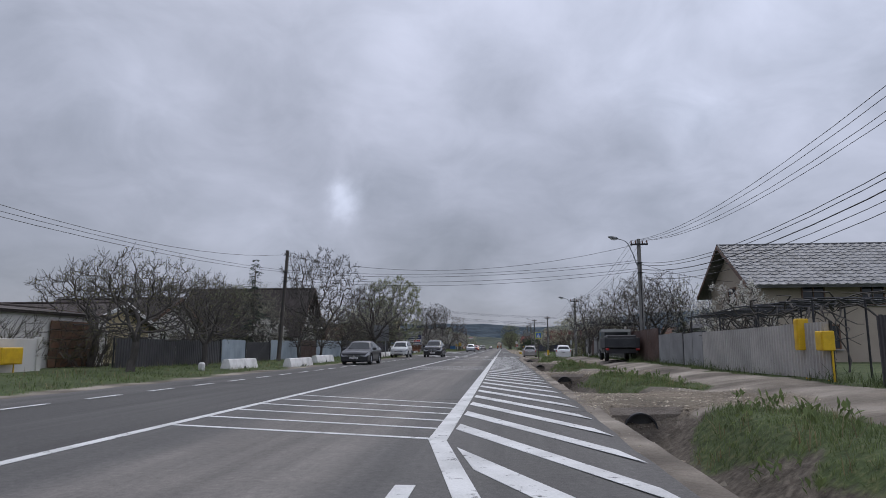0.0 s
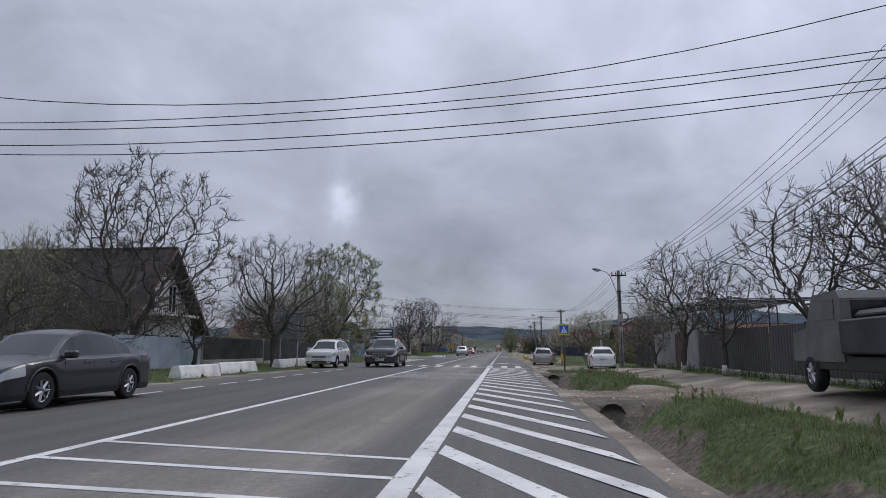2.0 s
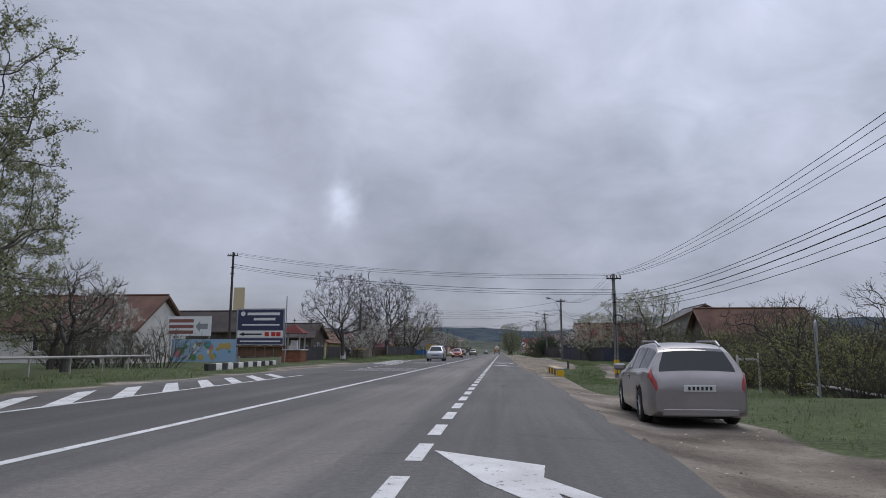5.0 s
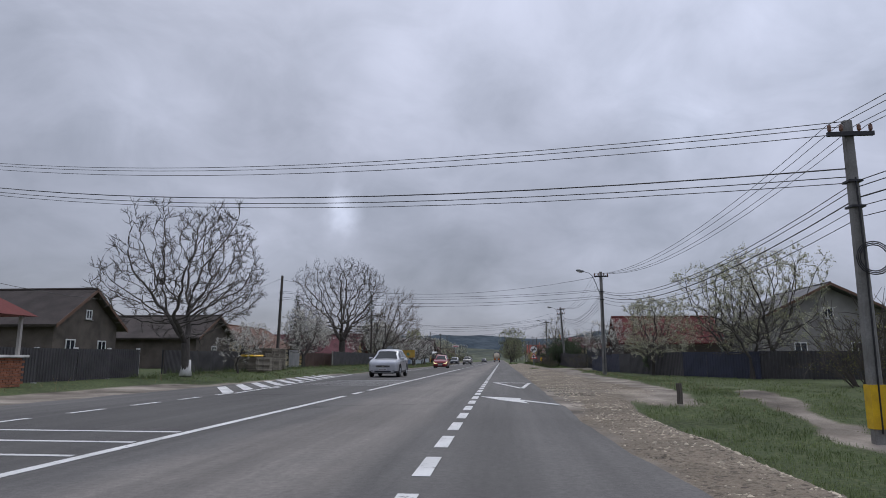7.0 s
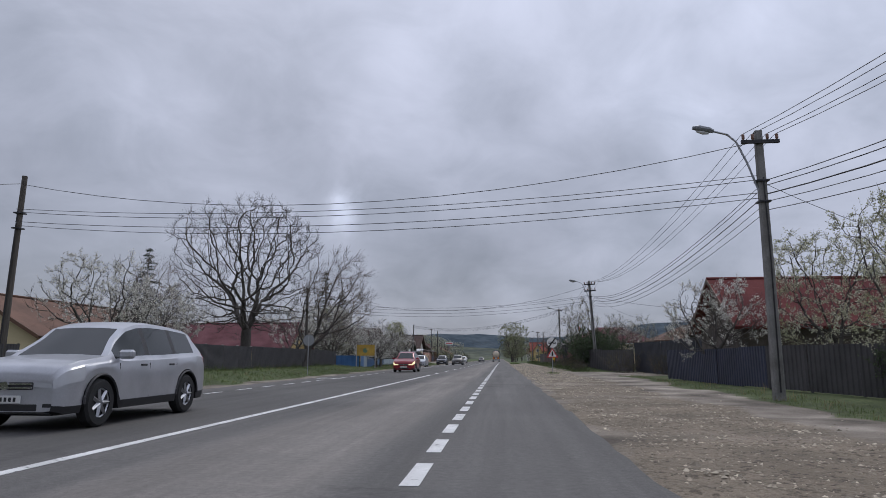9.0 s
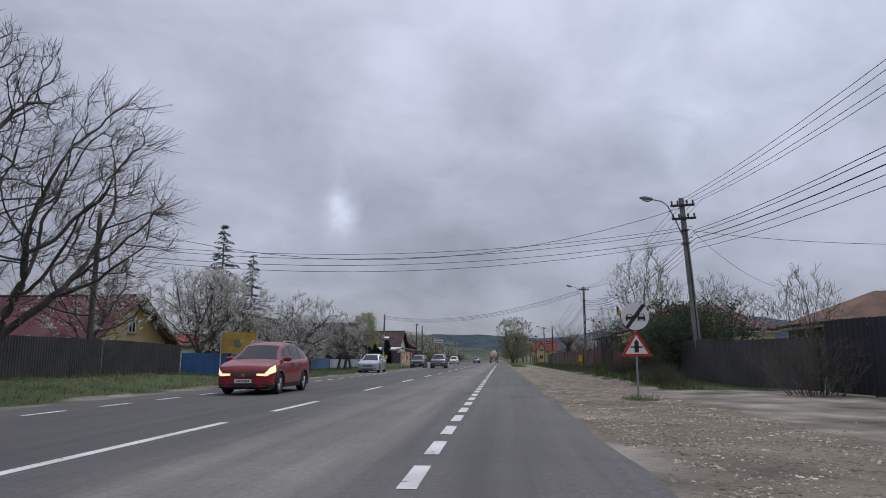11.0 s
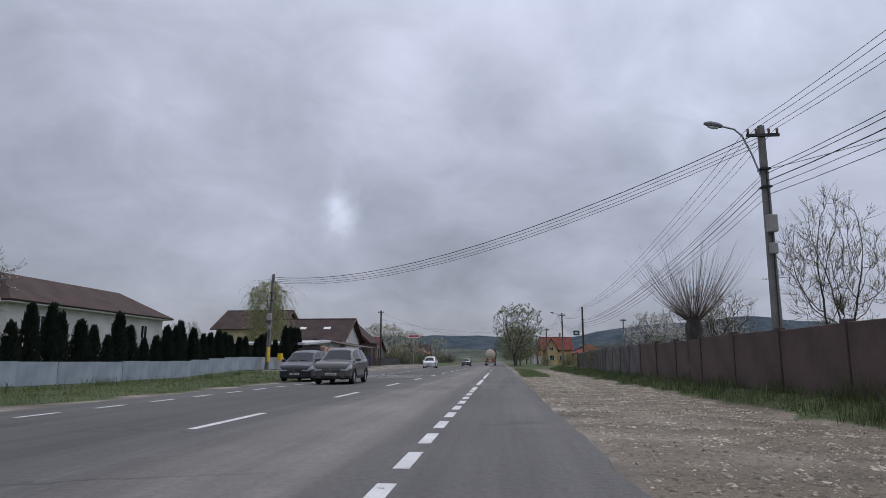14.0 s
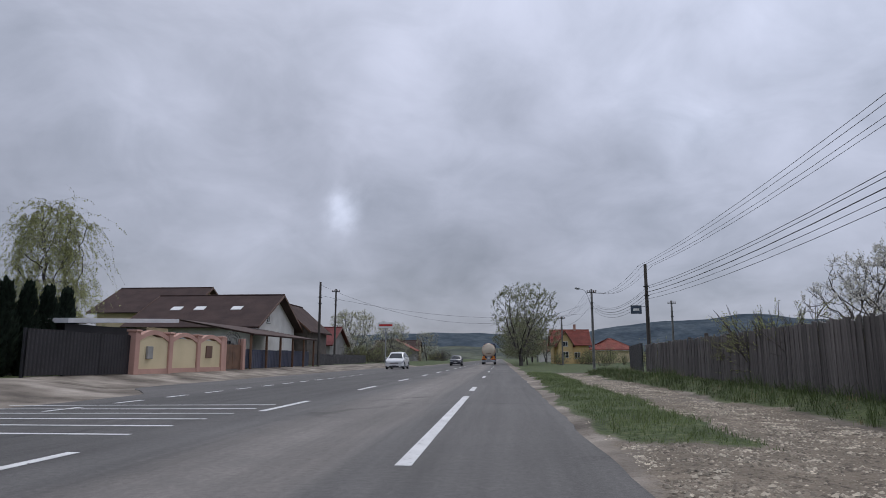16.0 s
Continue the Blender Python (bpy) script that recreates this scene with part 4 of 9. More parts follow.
settle(blossom, -17.6, 164.5)
blossom2 = tree("fruit_tree", "old fruit tree with scattered white blossom", 31, 5.6, 0.14, 1.2, 5.2, 560, 0.2, 0.35, sub=0, offset=(0.5, 0.3), up=0.12, forks=3, crook=0.34, twigs=4, twig_len=0.42, twig_r=0.0065, leaves="blossom",
                leaf_n=5, leaf_size=0.065, clumps=1.4, leaf_mat="blossom", twig_mat="bark")
settle(blossom2, -14.2, 214.4)
orchard = tree("fruit_tree", "old fruit tree with limewashed trunk in sparse white blossom", 71, 5.2, 0.11, 1.3, 4.4, 560, 0.2, 0.32, up=0.1, forks=3, crook=0.32, twigs=4, twig_len=0.34, twig_r=0.008, leaves="blossom", leaf_n=1,
               leaf_size=0.055, leaf_mat="blossom", white_base=0.42, twig_mat="bark")
settle(orchard, 7.25, 56.6)
for x, y, r, s in ((7.45, 52.4, 120, 0.72), (9.6, 50.0, 200, 1.15), (10.6, 46.5, 40, 1.15), (9.4, 44.0, 300, 1.0), (7.3, 61.9, 40, 0.45)):
    place(orchard, x, y, rz=r, s=s)
dark_fruit = tree("fruit_tree", "gnarled fruit tree just coming into leaf", 44, 4.8, 0.14, 1.1, 5.4, 560, 0.21, 0.34, sub=0, up=0.0, forks=3, crook=0.36, twigs=4, twig_len=0.36, twig_r=0.008, leaves="bud_growth", leaf_n=1, leaf_size=0.06,
                  leaf_mat="leaf_bud", twig_mat="bark")
settle(dark_fruit, -14.3, 24.5)
for x, y, r, s in ((-19.0, 171, 30, 0.9), (-15.2, 143.8, 90, 0.5), (-17.2, 150.5, 160, 0.62), (-20.5, 176, 60, 0.95), (-18.4, 208.3, 200, 1.25), (-19.6, 214.5, 20, 1.4),
                   (-19.5, 199.5, 100, 1.1), (-19.5, 233.5, 50, 1.0), (-18.5, 227.5, 250, 0.95), (9.8, 168, 70, 0.9), (11.2, 32.5, 40, 0.75),
                   (12.5, 36, 140, 0.7), (-16.6, 45.6, 20, 0.55), (-24, 112, 70, 0.9), (11.8, 270, 100, 0.85), (13.5, 276, 10, 0.9),
                   (14, 263, 200, 0.75), (-36, 292, 80, 1.0), (-24, 352, 60, 0.9), (15, 86, 20, 0.8), (21, 175, 30, 0.9)):
    place(blossom, x, y, rz=r, s=s)
for x, y, r, s in ((-14.1, 211.6, 200, 0.7), (-15.2, 219.6, 40, 0.8), (-14.9, 229.6, 60, 0.8), (-14.6, 230.9, 120, 0.95), (-14.7, 233.6, 290, 0.8), (-15.5, 222.3, 10, 0.65), (-13.6, 208.0, 10, 0.6), (-18.6, 216, 80, 0.8), (-19.5, 224, 160, 0.8), (-30, 215, 50, 1.2), (-24, 240, 70, 0.9),
                   (12.2, 205.0, 10, 0.8), (12.0, 233, 60, 0.8), (9.2, 247, 200, 0.7)):
    place(blossom2, x, y, rz=r, s=s)
for x, y, r, s in ((-14.6, 31.5, 90, 0.95), (-19.5, 30, 10, 1.1), (-17.5, 36, 60, 1.1), (-18.5, 41, 160, 1.1), (-15.0, 48, 200, 0.75), (-14.6, 52.3, 30, 0.7), (-14.9, 60.5, 300, 0.75),
                   (10.5, 66, 90, 0.7), (10.2, 79, 0, 0.8), (11.8, 82.5, 200, 0.75), (14.5, 96, 100, 1.0), (12.5, 104, 30, 0.9), (-20, 64, 0, 0.9), (-25, 45, 70, 1.3), (-29, 52, 70, 1.4),
                   (-19, 82, 130, 1.1), (-21, 87, 30, 1.2), (-18.5, 101, 60, 1.0), (-22, 105, 60, 1.0)):
    place(dark_fruit, x, y, rz=r, s=s)
place(dark_fruit, 13.9, 145.0, rz=33, s=1.02, label="dense dark garden tree with limewashed trunk")
spruce_a = spruce("spruce", "tall dark green spruce behind the blue fence", 2, 12.2, 3.5)
settle(spruce_a, -23.0, 221.6)
spruce_b = place(spruce_a, -21.3, 224.0, rz=50, s=0.82)
place(spruce_a, -18.0, 46.5, rz=90, s=0.6, label="dark green spruce behind the fence")
place(spruce_a, -22.0, 176, rz=10, s=0.62, label="dark green spruce beside the bare tree")
place(spruce_a, 13.6, 52.0, rz=10, s=0.4, label="small dark spruce beside the house")
thuja_a = thuja("thuja", "dark columnar thuja in a clipped row", 7, 2.5, 0.42)
settle(thuja_a, -19.4, 243, 0.1)
rngt = random.Random(5)
for k in range(1, 30):
    o = place(thuja_a, -19.5 - 0.01 * k + rngt.uniform(-0.2, 0.2), 243 + 1.15 * k, 0.35, rz=k * 50)
    s = rngt.uniform(0.85, 1.2)
    o.scale = (s, s, s * rngt.uniform(0.85, 1.15))
for k in range(4):
    o = place(thuja_a, -18.6, 275.0 + 1.2 * k, 0.35, rz=k * 77)
    o.scale = (1.3, 1.3, 1.45)
birch = tree("weeping_birch", "weeping birch in pale spring leaf", 17, 9.2, 0.14, 3.0, 3.8, 460, 0.26, 0.42, up=0.25, forks=2, crook=0.3, twigs=5, twig_len=0.75, twig_r=0.005, twig_up=-0.7, droop=0.9, leaf_n=26, leaf_size=0.085,
             leaf_mat="leaf_spring", low=0.3)
settle(birch, -23.5, 284)
place(birch, -40, 330, rz=30, s=0.9, label="pale birch behind the houses")


def pollard(seed):
    rng = random.Random(seed)
    wood, shoots = Soup(), Soup()
    wood.limb([Vector((0, 0, -0.2)), Vector((0.02, 0, 0.5)), Vector((0.0, 0.05, 1.2)), Vector((0.05, 0, 1.75)), Vector((0.05, 0, 2.15))], [0.27, 0.21, 0.22, 0.3, 0.2], 10)
    for _ in range(190):
        a, q = rng.random() * 6.283, rng.random() ** 0.6
        d = Vector((math.cos(a) * q * 1.7, math.sin(a) * q * 1.7, 1)).normalized()
        p = Vector((0.05, 0, 1.9)) + d * 0.25
        length, pts = rng.uniform(1.4, 3.1), [p]
        for i in range(4):
            d = (d + rnd_dir(rng) * 0.09 + Vector((0, 0, 0.12))).normalized()
            pts.append(pts[-1] + d * length / 4)
        shoots.limb(pts, [0.008, 0.0062, 0.0048, 0.0035, 0.002], 3)
    e = thing("pollard_willow", "pollarded willow with a spray of bare yellowish shoots", "tree")
    new("trunk", wood.mesh("trunk", M["bark"], True)).parent = e
    new("crown", shoots.mesh("crown", M["twig_red"])).parent = e
    return e


settle(pollard(4), 7.5, 243.6, s=1.12)

brush = bush("bush", "leafless brown garden shrub", 3, 2.2, 2.0, "leaf_bud", 7, 0.04, 30)
settle(brush, -18.0, 33)
green_bush = bush("bush", "dense dark green evergreen shrub", 9, 2.6, 2.2, "leaf_dark", 34, 0.085, 38)
settle(green_bush, 8.9, 203.0, s=1.6)
pale_bush = bush("bush", "shrub in pale yellow-green spring leaf", 13, 2.4, 2.2, "leaf_spring", 15, 0.055, 30)
settle(pale_bush, 12.5, 110)
rb = random.Random(77)
for k in range(30):
    place(brush, rb.uniform(-22, -17), rb.uniform(20, 110), rz=rb.random() * 360, s=rb.uniform(0.7, 1.3))
for k in range(22):
    place(brush, rb.uniform(11.5, 17), rb.uniform(80, 126), rz=rb.random() * 360, s=rb.uniform(0.7, 1.2))
for k in range(26):
    place(brush, rb.uniform(12, 23), rb.uniform(96, 136), rz=rb.random() * 360, s=rb.uniform(1.3, 2.0), label="tall leafless scrub with yellowish buds")
for k in range(16):
    place(pale_bush, rb.uniform(12, 22), rb.uniform(92, 130), rz=rb.random() * 360, s=rb.uniform(1.0, 1.7))
for k in range(8):
    place(pale_bush, rb.uniform(17, 27), rb.uniform(84, 138), rz=rb.random() * 360, s=rb.uniform(0.8, 1.5))
for k in range(12):
    place(brush, rb.uniform(8.0, 12), rb.uniform(180, 292), rz=rb.random() * 360, s=rb.uniform(0.7, 1.1))
for k in range(26):
    place(brush, rb.uniform(6.5, 7.4), rb.uniform(196, 221), rz=rb.random() * 360, s=rb.uniform(0.28, 0.5), label="low dark tangle of weeds and suckers on the bank")
for k in range(10):
    place(pale_bush, rb.uniform(16, 30), rb.uniform(104, 126), rz=rb.random() * 360, s=rb.uniform(1.4, 2.1), label="tall shrub in olive-green spring leaf")
for k in range(10):
    place(pale_bush, rb.uniform(9.0, 14), rb.uniform(252, 290), rz=rb.random() * 360, s=rb.uniform(0.8, 1.2))
for k in range(18):
    place(pale_bush, rb.uniform(-34, -20), rb.uniform(60, 118), rz=rb.random() * 360, s=rb.uniform(0.9, 1.6))
for x, y, s in ((9.3, 201.5, 1.0), (11.6, 156, 0.7), (8.6, 205.6, 1.3), (8.3, 200.6, 1.25)):
    place(green_bush, x, y, rz=x * 70, s=s)

# hedges and trees that close the view far along the road
for k in range(16):
    place(brush, rb.uniform(-30, -17), rb.uniform(345, 500), rz=rb.random() * 360, s=rb.uniform(1.0, 1.9))
for k in range(14):
    place(pale_bush, rb.uniform(-34, -18), rb.uniform(335, 480), rz=rb.random() * 360, s=rb.uniform(1.0, 1.8))
for k in range(16):
    place(pale_bush, rb.uniform(10, 34), rb.uniform(305, 392), rz=rb.random() * 360, s=rb.uniform(0.8, 1.5))
for x, y, r, s in ((-24, 362, 10, 1.1), (-29, 375, 70, 1.2), (-22, 390, 140, 1.0), (-27, 410, 200, 1.2), (-20, 432, 30, 1.0), (9, 440, 60, 1.2), (14, 460, 10, 1.1), (8, 480, 90, 1.2)):
    place(budding, x, y, rz=r, s=s, label="garden tree in pale blossom far along the road")
for x, y, r, s in ((4.6, 364, 100, 0.8), (3.9, 371, 220, 0.9), (5.2, 381, 40, 0.85)):
    place(young, x, y, rz=r, s=s * 1.5, label="roadside tree with budding twigs")

# ---- poles and cables ----


def power_pole(x, y, h, label, lamp=False, arms=1, wood=False, z=None, lean=0.0, box_on=False, coil=False, foot=""):
    z = float(ground_z(x, y)) if z is None else z
    e = thing("utility_pole", label, "pole", (x, y, z), 0, "street poles")
    e.rotation_euler = (0, radians(lean), 0)
    bm = B()
    if wood:
        tube(bm, [(0, 0, -0.3), (0, 0, h * 0.5), (0, 0, h)], [0.14, 0.12, 0.1], 10)
    else:
        for a0, a1, z0, z1 in ((0.15, 0.10, -0.3, h),):
            for sx in (0,):
                vs = []
                for zz, a, b in ((z0, a0, a0 * 0.8), (z1, a1, a1 * 0.8)):
                    vs.append([bm.verts.new((px * a, py * b, zz)) for px, py in ((-1, -0.7), (-0.7, -1), (0.7, -1), (1, -0.7), (1, 0.7), (0.7, 1), (-0.7, 1), (-1, 0.7))])
                for k in range(8):
                    bm.faces.new((vs[0][k], vs[0][(k + 1) % 8], vs[1][(k + 1) % 8], vs[1][k]))
                bm.faces.new(vs[1])
    part("shaft", bm, M["pole_wood" if wood else "pole"], e)
    for k in range(arms):
        zz = h - 0.35 - 0.6 * k
        bm = B()
        box(bm, -0.52, 0.52, -0.16, -0.08, zz - 0.05, zz + 0.05)
        part("crossarm", bm, M["dark_steel"], e)
        for sx in (-0.46, -0.2, 0.2, 0.46):
            bm = B()
            tube(bm, [(sx, -0.12, zz + 0.05), (sx, -0.12, zz + 0.1), (sx, -0.12, zz + 0.2), (sx, -0.12, zz + 0.23)], [0.02, 0.045, 0.045, 0.02], 8)
            part("insulator", bm, M["insulator"], e)
    for zz in (h - 1.5, h - 2.1):
        bm = B()
        box(bm, -0.16, 0.16, -0.16, 0.16, zz, zz + 0.05)
        part("clamp", bm, M["dark_steel"], e)
    if lamp:
        bm = B()
        tube(bm, [(-0.1, 0, h - 1.75), (-0.35, 0, h - 0.95), (-0.62, 0, h - 0.3), (-0.85, 0, h - 0.08), (-1.3, 0, h + 0.05)], 0.03, 6)
        arm = part("lamp_arm", bm, M["steel"], e)
        bm = B()
        tube(bm, [(-1.22, 0, h + 0.03), (-1.34, 0, h + 0.07), (-1.62, 0, h + 0.13), (-1.8, 0, h + 0.15)], [0.05, 0.09, 0.1, 0.05], 8)
        head = part("lamp_head", bm, M["lamp_grey"], e)
        bm = B()
        tube(bm, [(-1.36, 0, h - 0.02), (-1.52, 0, h + 0.0), (-1.7, 0, h + 0.06)], [0.04, 0.06, 0.04], 8)
        part("lens", bm, plain_lens, head)
    if box_on:
        bm = B()
        box(bm, -0.15, 0.15, -0.36, -0.13, h - 3.6, h - 3.05, 0.02)
        part("junction_box", bm, M["concrete"], e)
        bm = B()
        box(bm, -0.11, 0.11, -0.32, -0.13, h - 4.3, h - 3.95, 0.02)
        part("junction_box", bm, M["concrete"], e)
    if coil:
        bm = B()
        for r in (0.3, 0.34, 0.38):
            tube(bm, [(0.18 + r * math.cos(a), -0.2 - 0.02 * r, h - 3.3 + r * math.sin(a)) for a in np.linspace(0, 6.28, 17)], 0.014, 4, False)
        part("cable_coil", bm, M["cable"], e)
    if foot:
        bm = B()
        box(bm, -0.17, 0.17, -0.14, 0.14, 0.3, 1.25)
        part("painted_band", bm, M[foot], e, foot + " painted band")
    bm = B()
    tube(bm, [(0.0, -0.14, 0.2), (0.02, -0.15, h * 0.5), (0.0, -0.14, h - 1.4)], 0.02, 5)
    part("riser_cable", bm, M["cable"], e)
    return e


plain_lens = plain("lamp_lens", (0.55, 0.56, 0.55), 0.2)
POLES = [(8.3, 40.3, 7.3, True), (8.25, 76.3, 6.8, True), (8.19, 122.0, 7.35, False), (7.4, 155.6, 7.5, True), (8.6, 198.5, 8.0, True), (8.9, 239.4, 8.4, True), (9.9, 296.0, 7.0, False),
         (10.2, 324.5, 8.6, True)]
power_pole(*POLES[0][:3], "weathered concrete street pole with a lamp arm", True, 1)
power_pole(*POLES[1][:3], "concrete street pole with lamp, meter boxes and a cable coil", True, 1, box_on=True, coil=True)
power_pole(*POLES[2][:3], "dark concrete pole with a yellow band at its foot", False, 1, z=-0.75, coil=True, foot="yellow")
power_pole(*POLES[3][:3], "concrete street pole with a lamp arm by the blue fence", True, 1)
power_pole(*POLES[4][:3], "leaning concrete street pole with a lamp arm", True, 2, lean=-3.0)
power_pole(*POLES[5][:3], "concrete street pole with a lamp arm by the brown wall", True, 1, box_on=True)
power_pole(*POLES[6][:3], "wooden pole with a small banner", False, 0, True)
power_pole(*POLES[7][:3], "concrete street pole with a lamp arm far along the road", True, 1)
for x, y, h in ((10.3, 362, 8), (10.4, 402, 8), (10.6, 445, 8), (11, 490, 8)):
    power_pole(x, y, h, "concrete street pole far along the road", True)
power_pole(22.6, 340.0, 8.5, "concrete pole on the field behind the fence", False, 1)
LEFT = [(-14.6, 42.3, 7.3, -3.0), (-25.5, 134.6, 10.2, 0.0), (-18.6, 160.2, 7.7, 1.5), (-17.9, 196.6, 7.2, 0.0), (-17.6, 267.7, 7.4, 2.0), (-17.0, 313.2, 8.0, 1.5), (-21.0, 335.0, 9.6, 0.0)]
power_pole(*LEFT[0][:3], "dark leaning wooden pole beside the fence", False, 0, True, lean=LEFT[0][3] * -1)
power_pole(*LEFT[1][:3], "wooden pole behind the billboard", False, 1, True)
power_pole(*LEFT[2][:3], "dark wooden pole on the grass verge", False, 0, True, lean=LEFT[2][3])
power_pole(*LEFT[3][:3], "thin wooden pole in the garden", False, 0, True)
power_pole(*LEFT[4][:3], "weathered concrete pole with a yellow panel", False, 0, lean=2.0, box_on=True)
power_pole(*LEFT[5][:3], "thin grey pole beside the carport", False, 0, True)
power_pole(*LEFT[6][:3], "tall dark pole with a cross arm", False, 1, True)


def cable(a, b, sag, r=0.013, parent=None):
    a, b = Vector(a), Vector(b)
    pts = []
    n = 14
    for i in range(n + 1):
        t = i / n
        p = a.lerp(b, t)
        p.z -= sag * 4 * t * (1 - t)
        pts.append(p)
    bm = B()
    tube(bm, pts, max(r * 0.85, 0.0095), 4, False)
    return part("cable", bm, M["cable"], parent)


def top_of(p, dz=0.0, dx=0.0):
    z = -0.75 if p is POLES[2] else float(ground_z(p[0], p[1]))
    return (p[0] + dx, p[1], z + p[2] + dz)


def span(a, b, label, wires, sag):
    e = thing("cable_span", label, "cables")
    for dz, dx, r, *slack in wires:
        cable(top_of(a, dz, dx), top_of(b, dz, dx), sag * (1 + 0.06 * dx) * (slack[0] if slack else 1.0), r, e)
    return e


ALONG = [(-0.1, -0.46, 0.009), (-0.1, -0.2, 0.009), (-0.1, 0.2, 0.009), (-0.1, 0.46, 0.009), (-1.45, 0.12, 0.014), (-1.6, 0.1, 0.014), (-1.85, 0.1, 0.02), (-2.05, 0.14, 0.012), (-2.3, 0.12, 0.012)]
behind = (8.3, 2.0, 7.3, False)
route = [behind] + POLES
for a, b in zip(route, route[1:]):
    span(a, b, "overhead power and telephone cables along the road", ALONG, 1.4 if a is behind else 1.0)
far_route = [POLES[-1], (10.3, 362, 8), (10.4, 402, 8), (10.6, 445, 8), (11, 490, 8)]
for a, b in zip(far_route, far_route[1:]):
    span(a, b, "overhead power cables along the road", ALONG[:5], 0.8)
CROSS = [(-0.3, 0, 0.012, 2.4), (-1.3, 0, 0.011, 1.0), (-1.42, 0, 0.012, 1.1), (-1.8, 0, 0.012, 1.0), (-1.95, 0, 0.011, 1.15)]
for a, b in ((LEFT[0], POLES[0]), (LEFT[2], POLES[3])):
    span(b, a, "cables slung across the road", CROSS, 0.55)
span(POLES[5], LEFT[4], "sagging cables slung across the road", [(-0.2, 0, 0.02), (-0.35, 0, 0.012), (-0.5, 0, 0.012), (-0.62, 0, 0.012)], 1.6)
span(POLES[2], LEFT[1], "bundle of cables slung across the road", [(0.0, 0, 0.012), (-0.12, 0, 0.012), (-0.3, 0, 0.012), (-1.15, 0, 0.02), (-1.35, 0, 0.014), (-1.5, 0, 0.012)], 0.7)
span(POLES[4], LEFT[3], "cables slung across the road", CROSS, 0.9)
span(LEFT[0], (-17, 5, 7.0, False), "cables strung from pole to pole along gardens", CROSS[:3], 0.6)
span(LEFT[2], (-21, 128, 4.6, False), "cable to a house", CROSS[:1], 0.7)
span(LEFT[5], (9.9, 330, 7.6, False), "cables slung across the road far ahead", CROSS[:2], 1.2)
for a, b in ((POLES[0], (16, 40, 4.8)), (POLES[1], (22, 66, 5.0)), (POLES[3], (20, 166, 5.6)), (POLES[4], (20, 192, 5.0)), (POLES[4], (15, 206, 5.0)), (POLES[5], (13, 215, 5.0))):
    e = thing("cable_span", "service cable to a house", "cables")
    cable(top_of(a, -1.5), b, 0.4, 0.011, e)

# ---- fences ----
M["fence_light"] = surf("light_sheet_fence", (0.46, 0.44, 0.41), (0.34, 0.32, 0.3), 0.55, scale=0.8, fine=25, var=0.12, bump=0.08, per_object=0.06)
M["fence_grey"] = surf("grey_sheet_fence", (0.30, 0.30, 0.30), (0.22, 0.22, 0.22), 0.6, scale=0.8, fine=25, var=0.12, bump=0.08, per_object=0.08)
M["fence_brown"] = surf("brown_sheet_fence", (0.125, 0.08, 0.066), (0.085, 0.055, 0.047), 0.5, scale=0.8, fine=25, var=0.15, bump=0.06, per_object=0.08)
M["fence_russet"] = surf("russet_sheet_fence", (0.15, 0.07, 0.058), (0.1, 0.048, 0.04), 0.55, scale=0.8, fine=25, var=0.15, bump=0.06, per_object=0.08)
M["fence_dark"] = surf("dark_sheet_fence", (0.074, 0.07, 0.072), (0.05, 0.047, 0.049), 0.5, scale=0.8, fine=25, var=0.15, bump=0.06, per_object=0.1)
M["fence_blue"] = surf("blue_sheet_fence", (0.045, 0.13, 0.30), (0.035, 0.1, 0.23), 0.5, scale=0.8, fine=25, var=0.12, bump=0.08, per_object=0.12)
M["fence_navy"] = surf("navy_sheet_fence", (0.045, 0.05, 0.08), (0.032, 0.036, 0.055), 0.5, scale=0.8, fine=25, var=0.15, bump=0.06, per_object=0.1)
M["fence_ink"] = surf("ink_blue_sheet_fence", (0.024, 0.026, 0.036), (0.016, 0.017, 0.024), 0.6, scale=0.8, fine=25, var=0.15, bump=0.06, per_object=0.12)
M["fence_pale"] = surf("pale_blue_sheet_fence", (0.36, 0.41, 0.45), (0.24, 0.285, 0.325), 0.55, scale=0.7, fine=25, var=0.12, bump=0.08, per_object=0.08)
M["fence_black"] = surf("black_sheet_gate", (0.026, 0.023, 0.025), (0.017, 0.015, 0.016), 0.55, scale=0.8, fine=25, var=0.15, bump=0.06)
M["wall_brown"] = surf("brown_render_wall", (0.115, 0.078, 0.068), (0.075, 0.053, 0.048), 0.85, scale=0.9, fine=25, var=0.18, bump=0.2, per_object=0.07)
M["wall_grey"] = surf("rough_concrete_wall", (0.155, 0.146, 0.138), (0.095, 0.09, 0.084), 0.92, scale=0.8, fine=20, var=0.2, bump=0.4, per_object=0.08)
M["plank"] = surf("weathered_plank", (0.165, 0.147, 0.136), (0.085, 0.075, 0.07), 0.9, scale=1.5, fine=20, var=0.25, bump=0.4, per_object=0.3, stretch=(4, 4, 0.4))


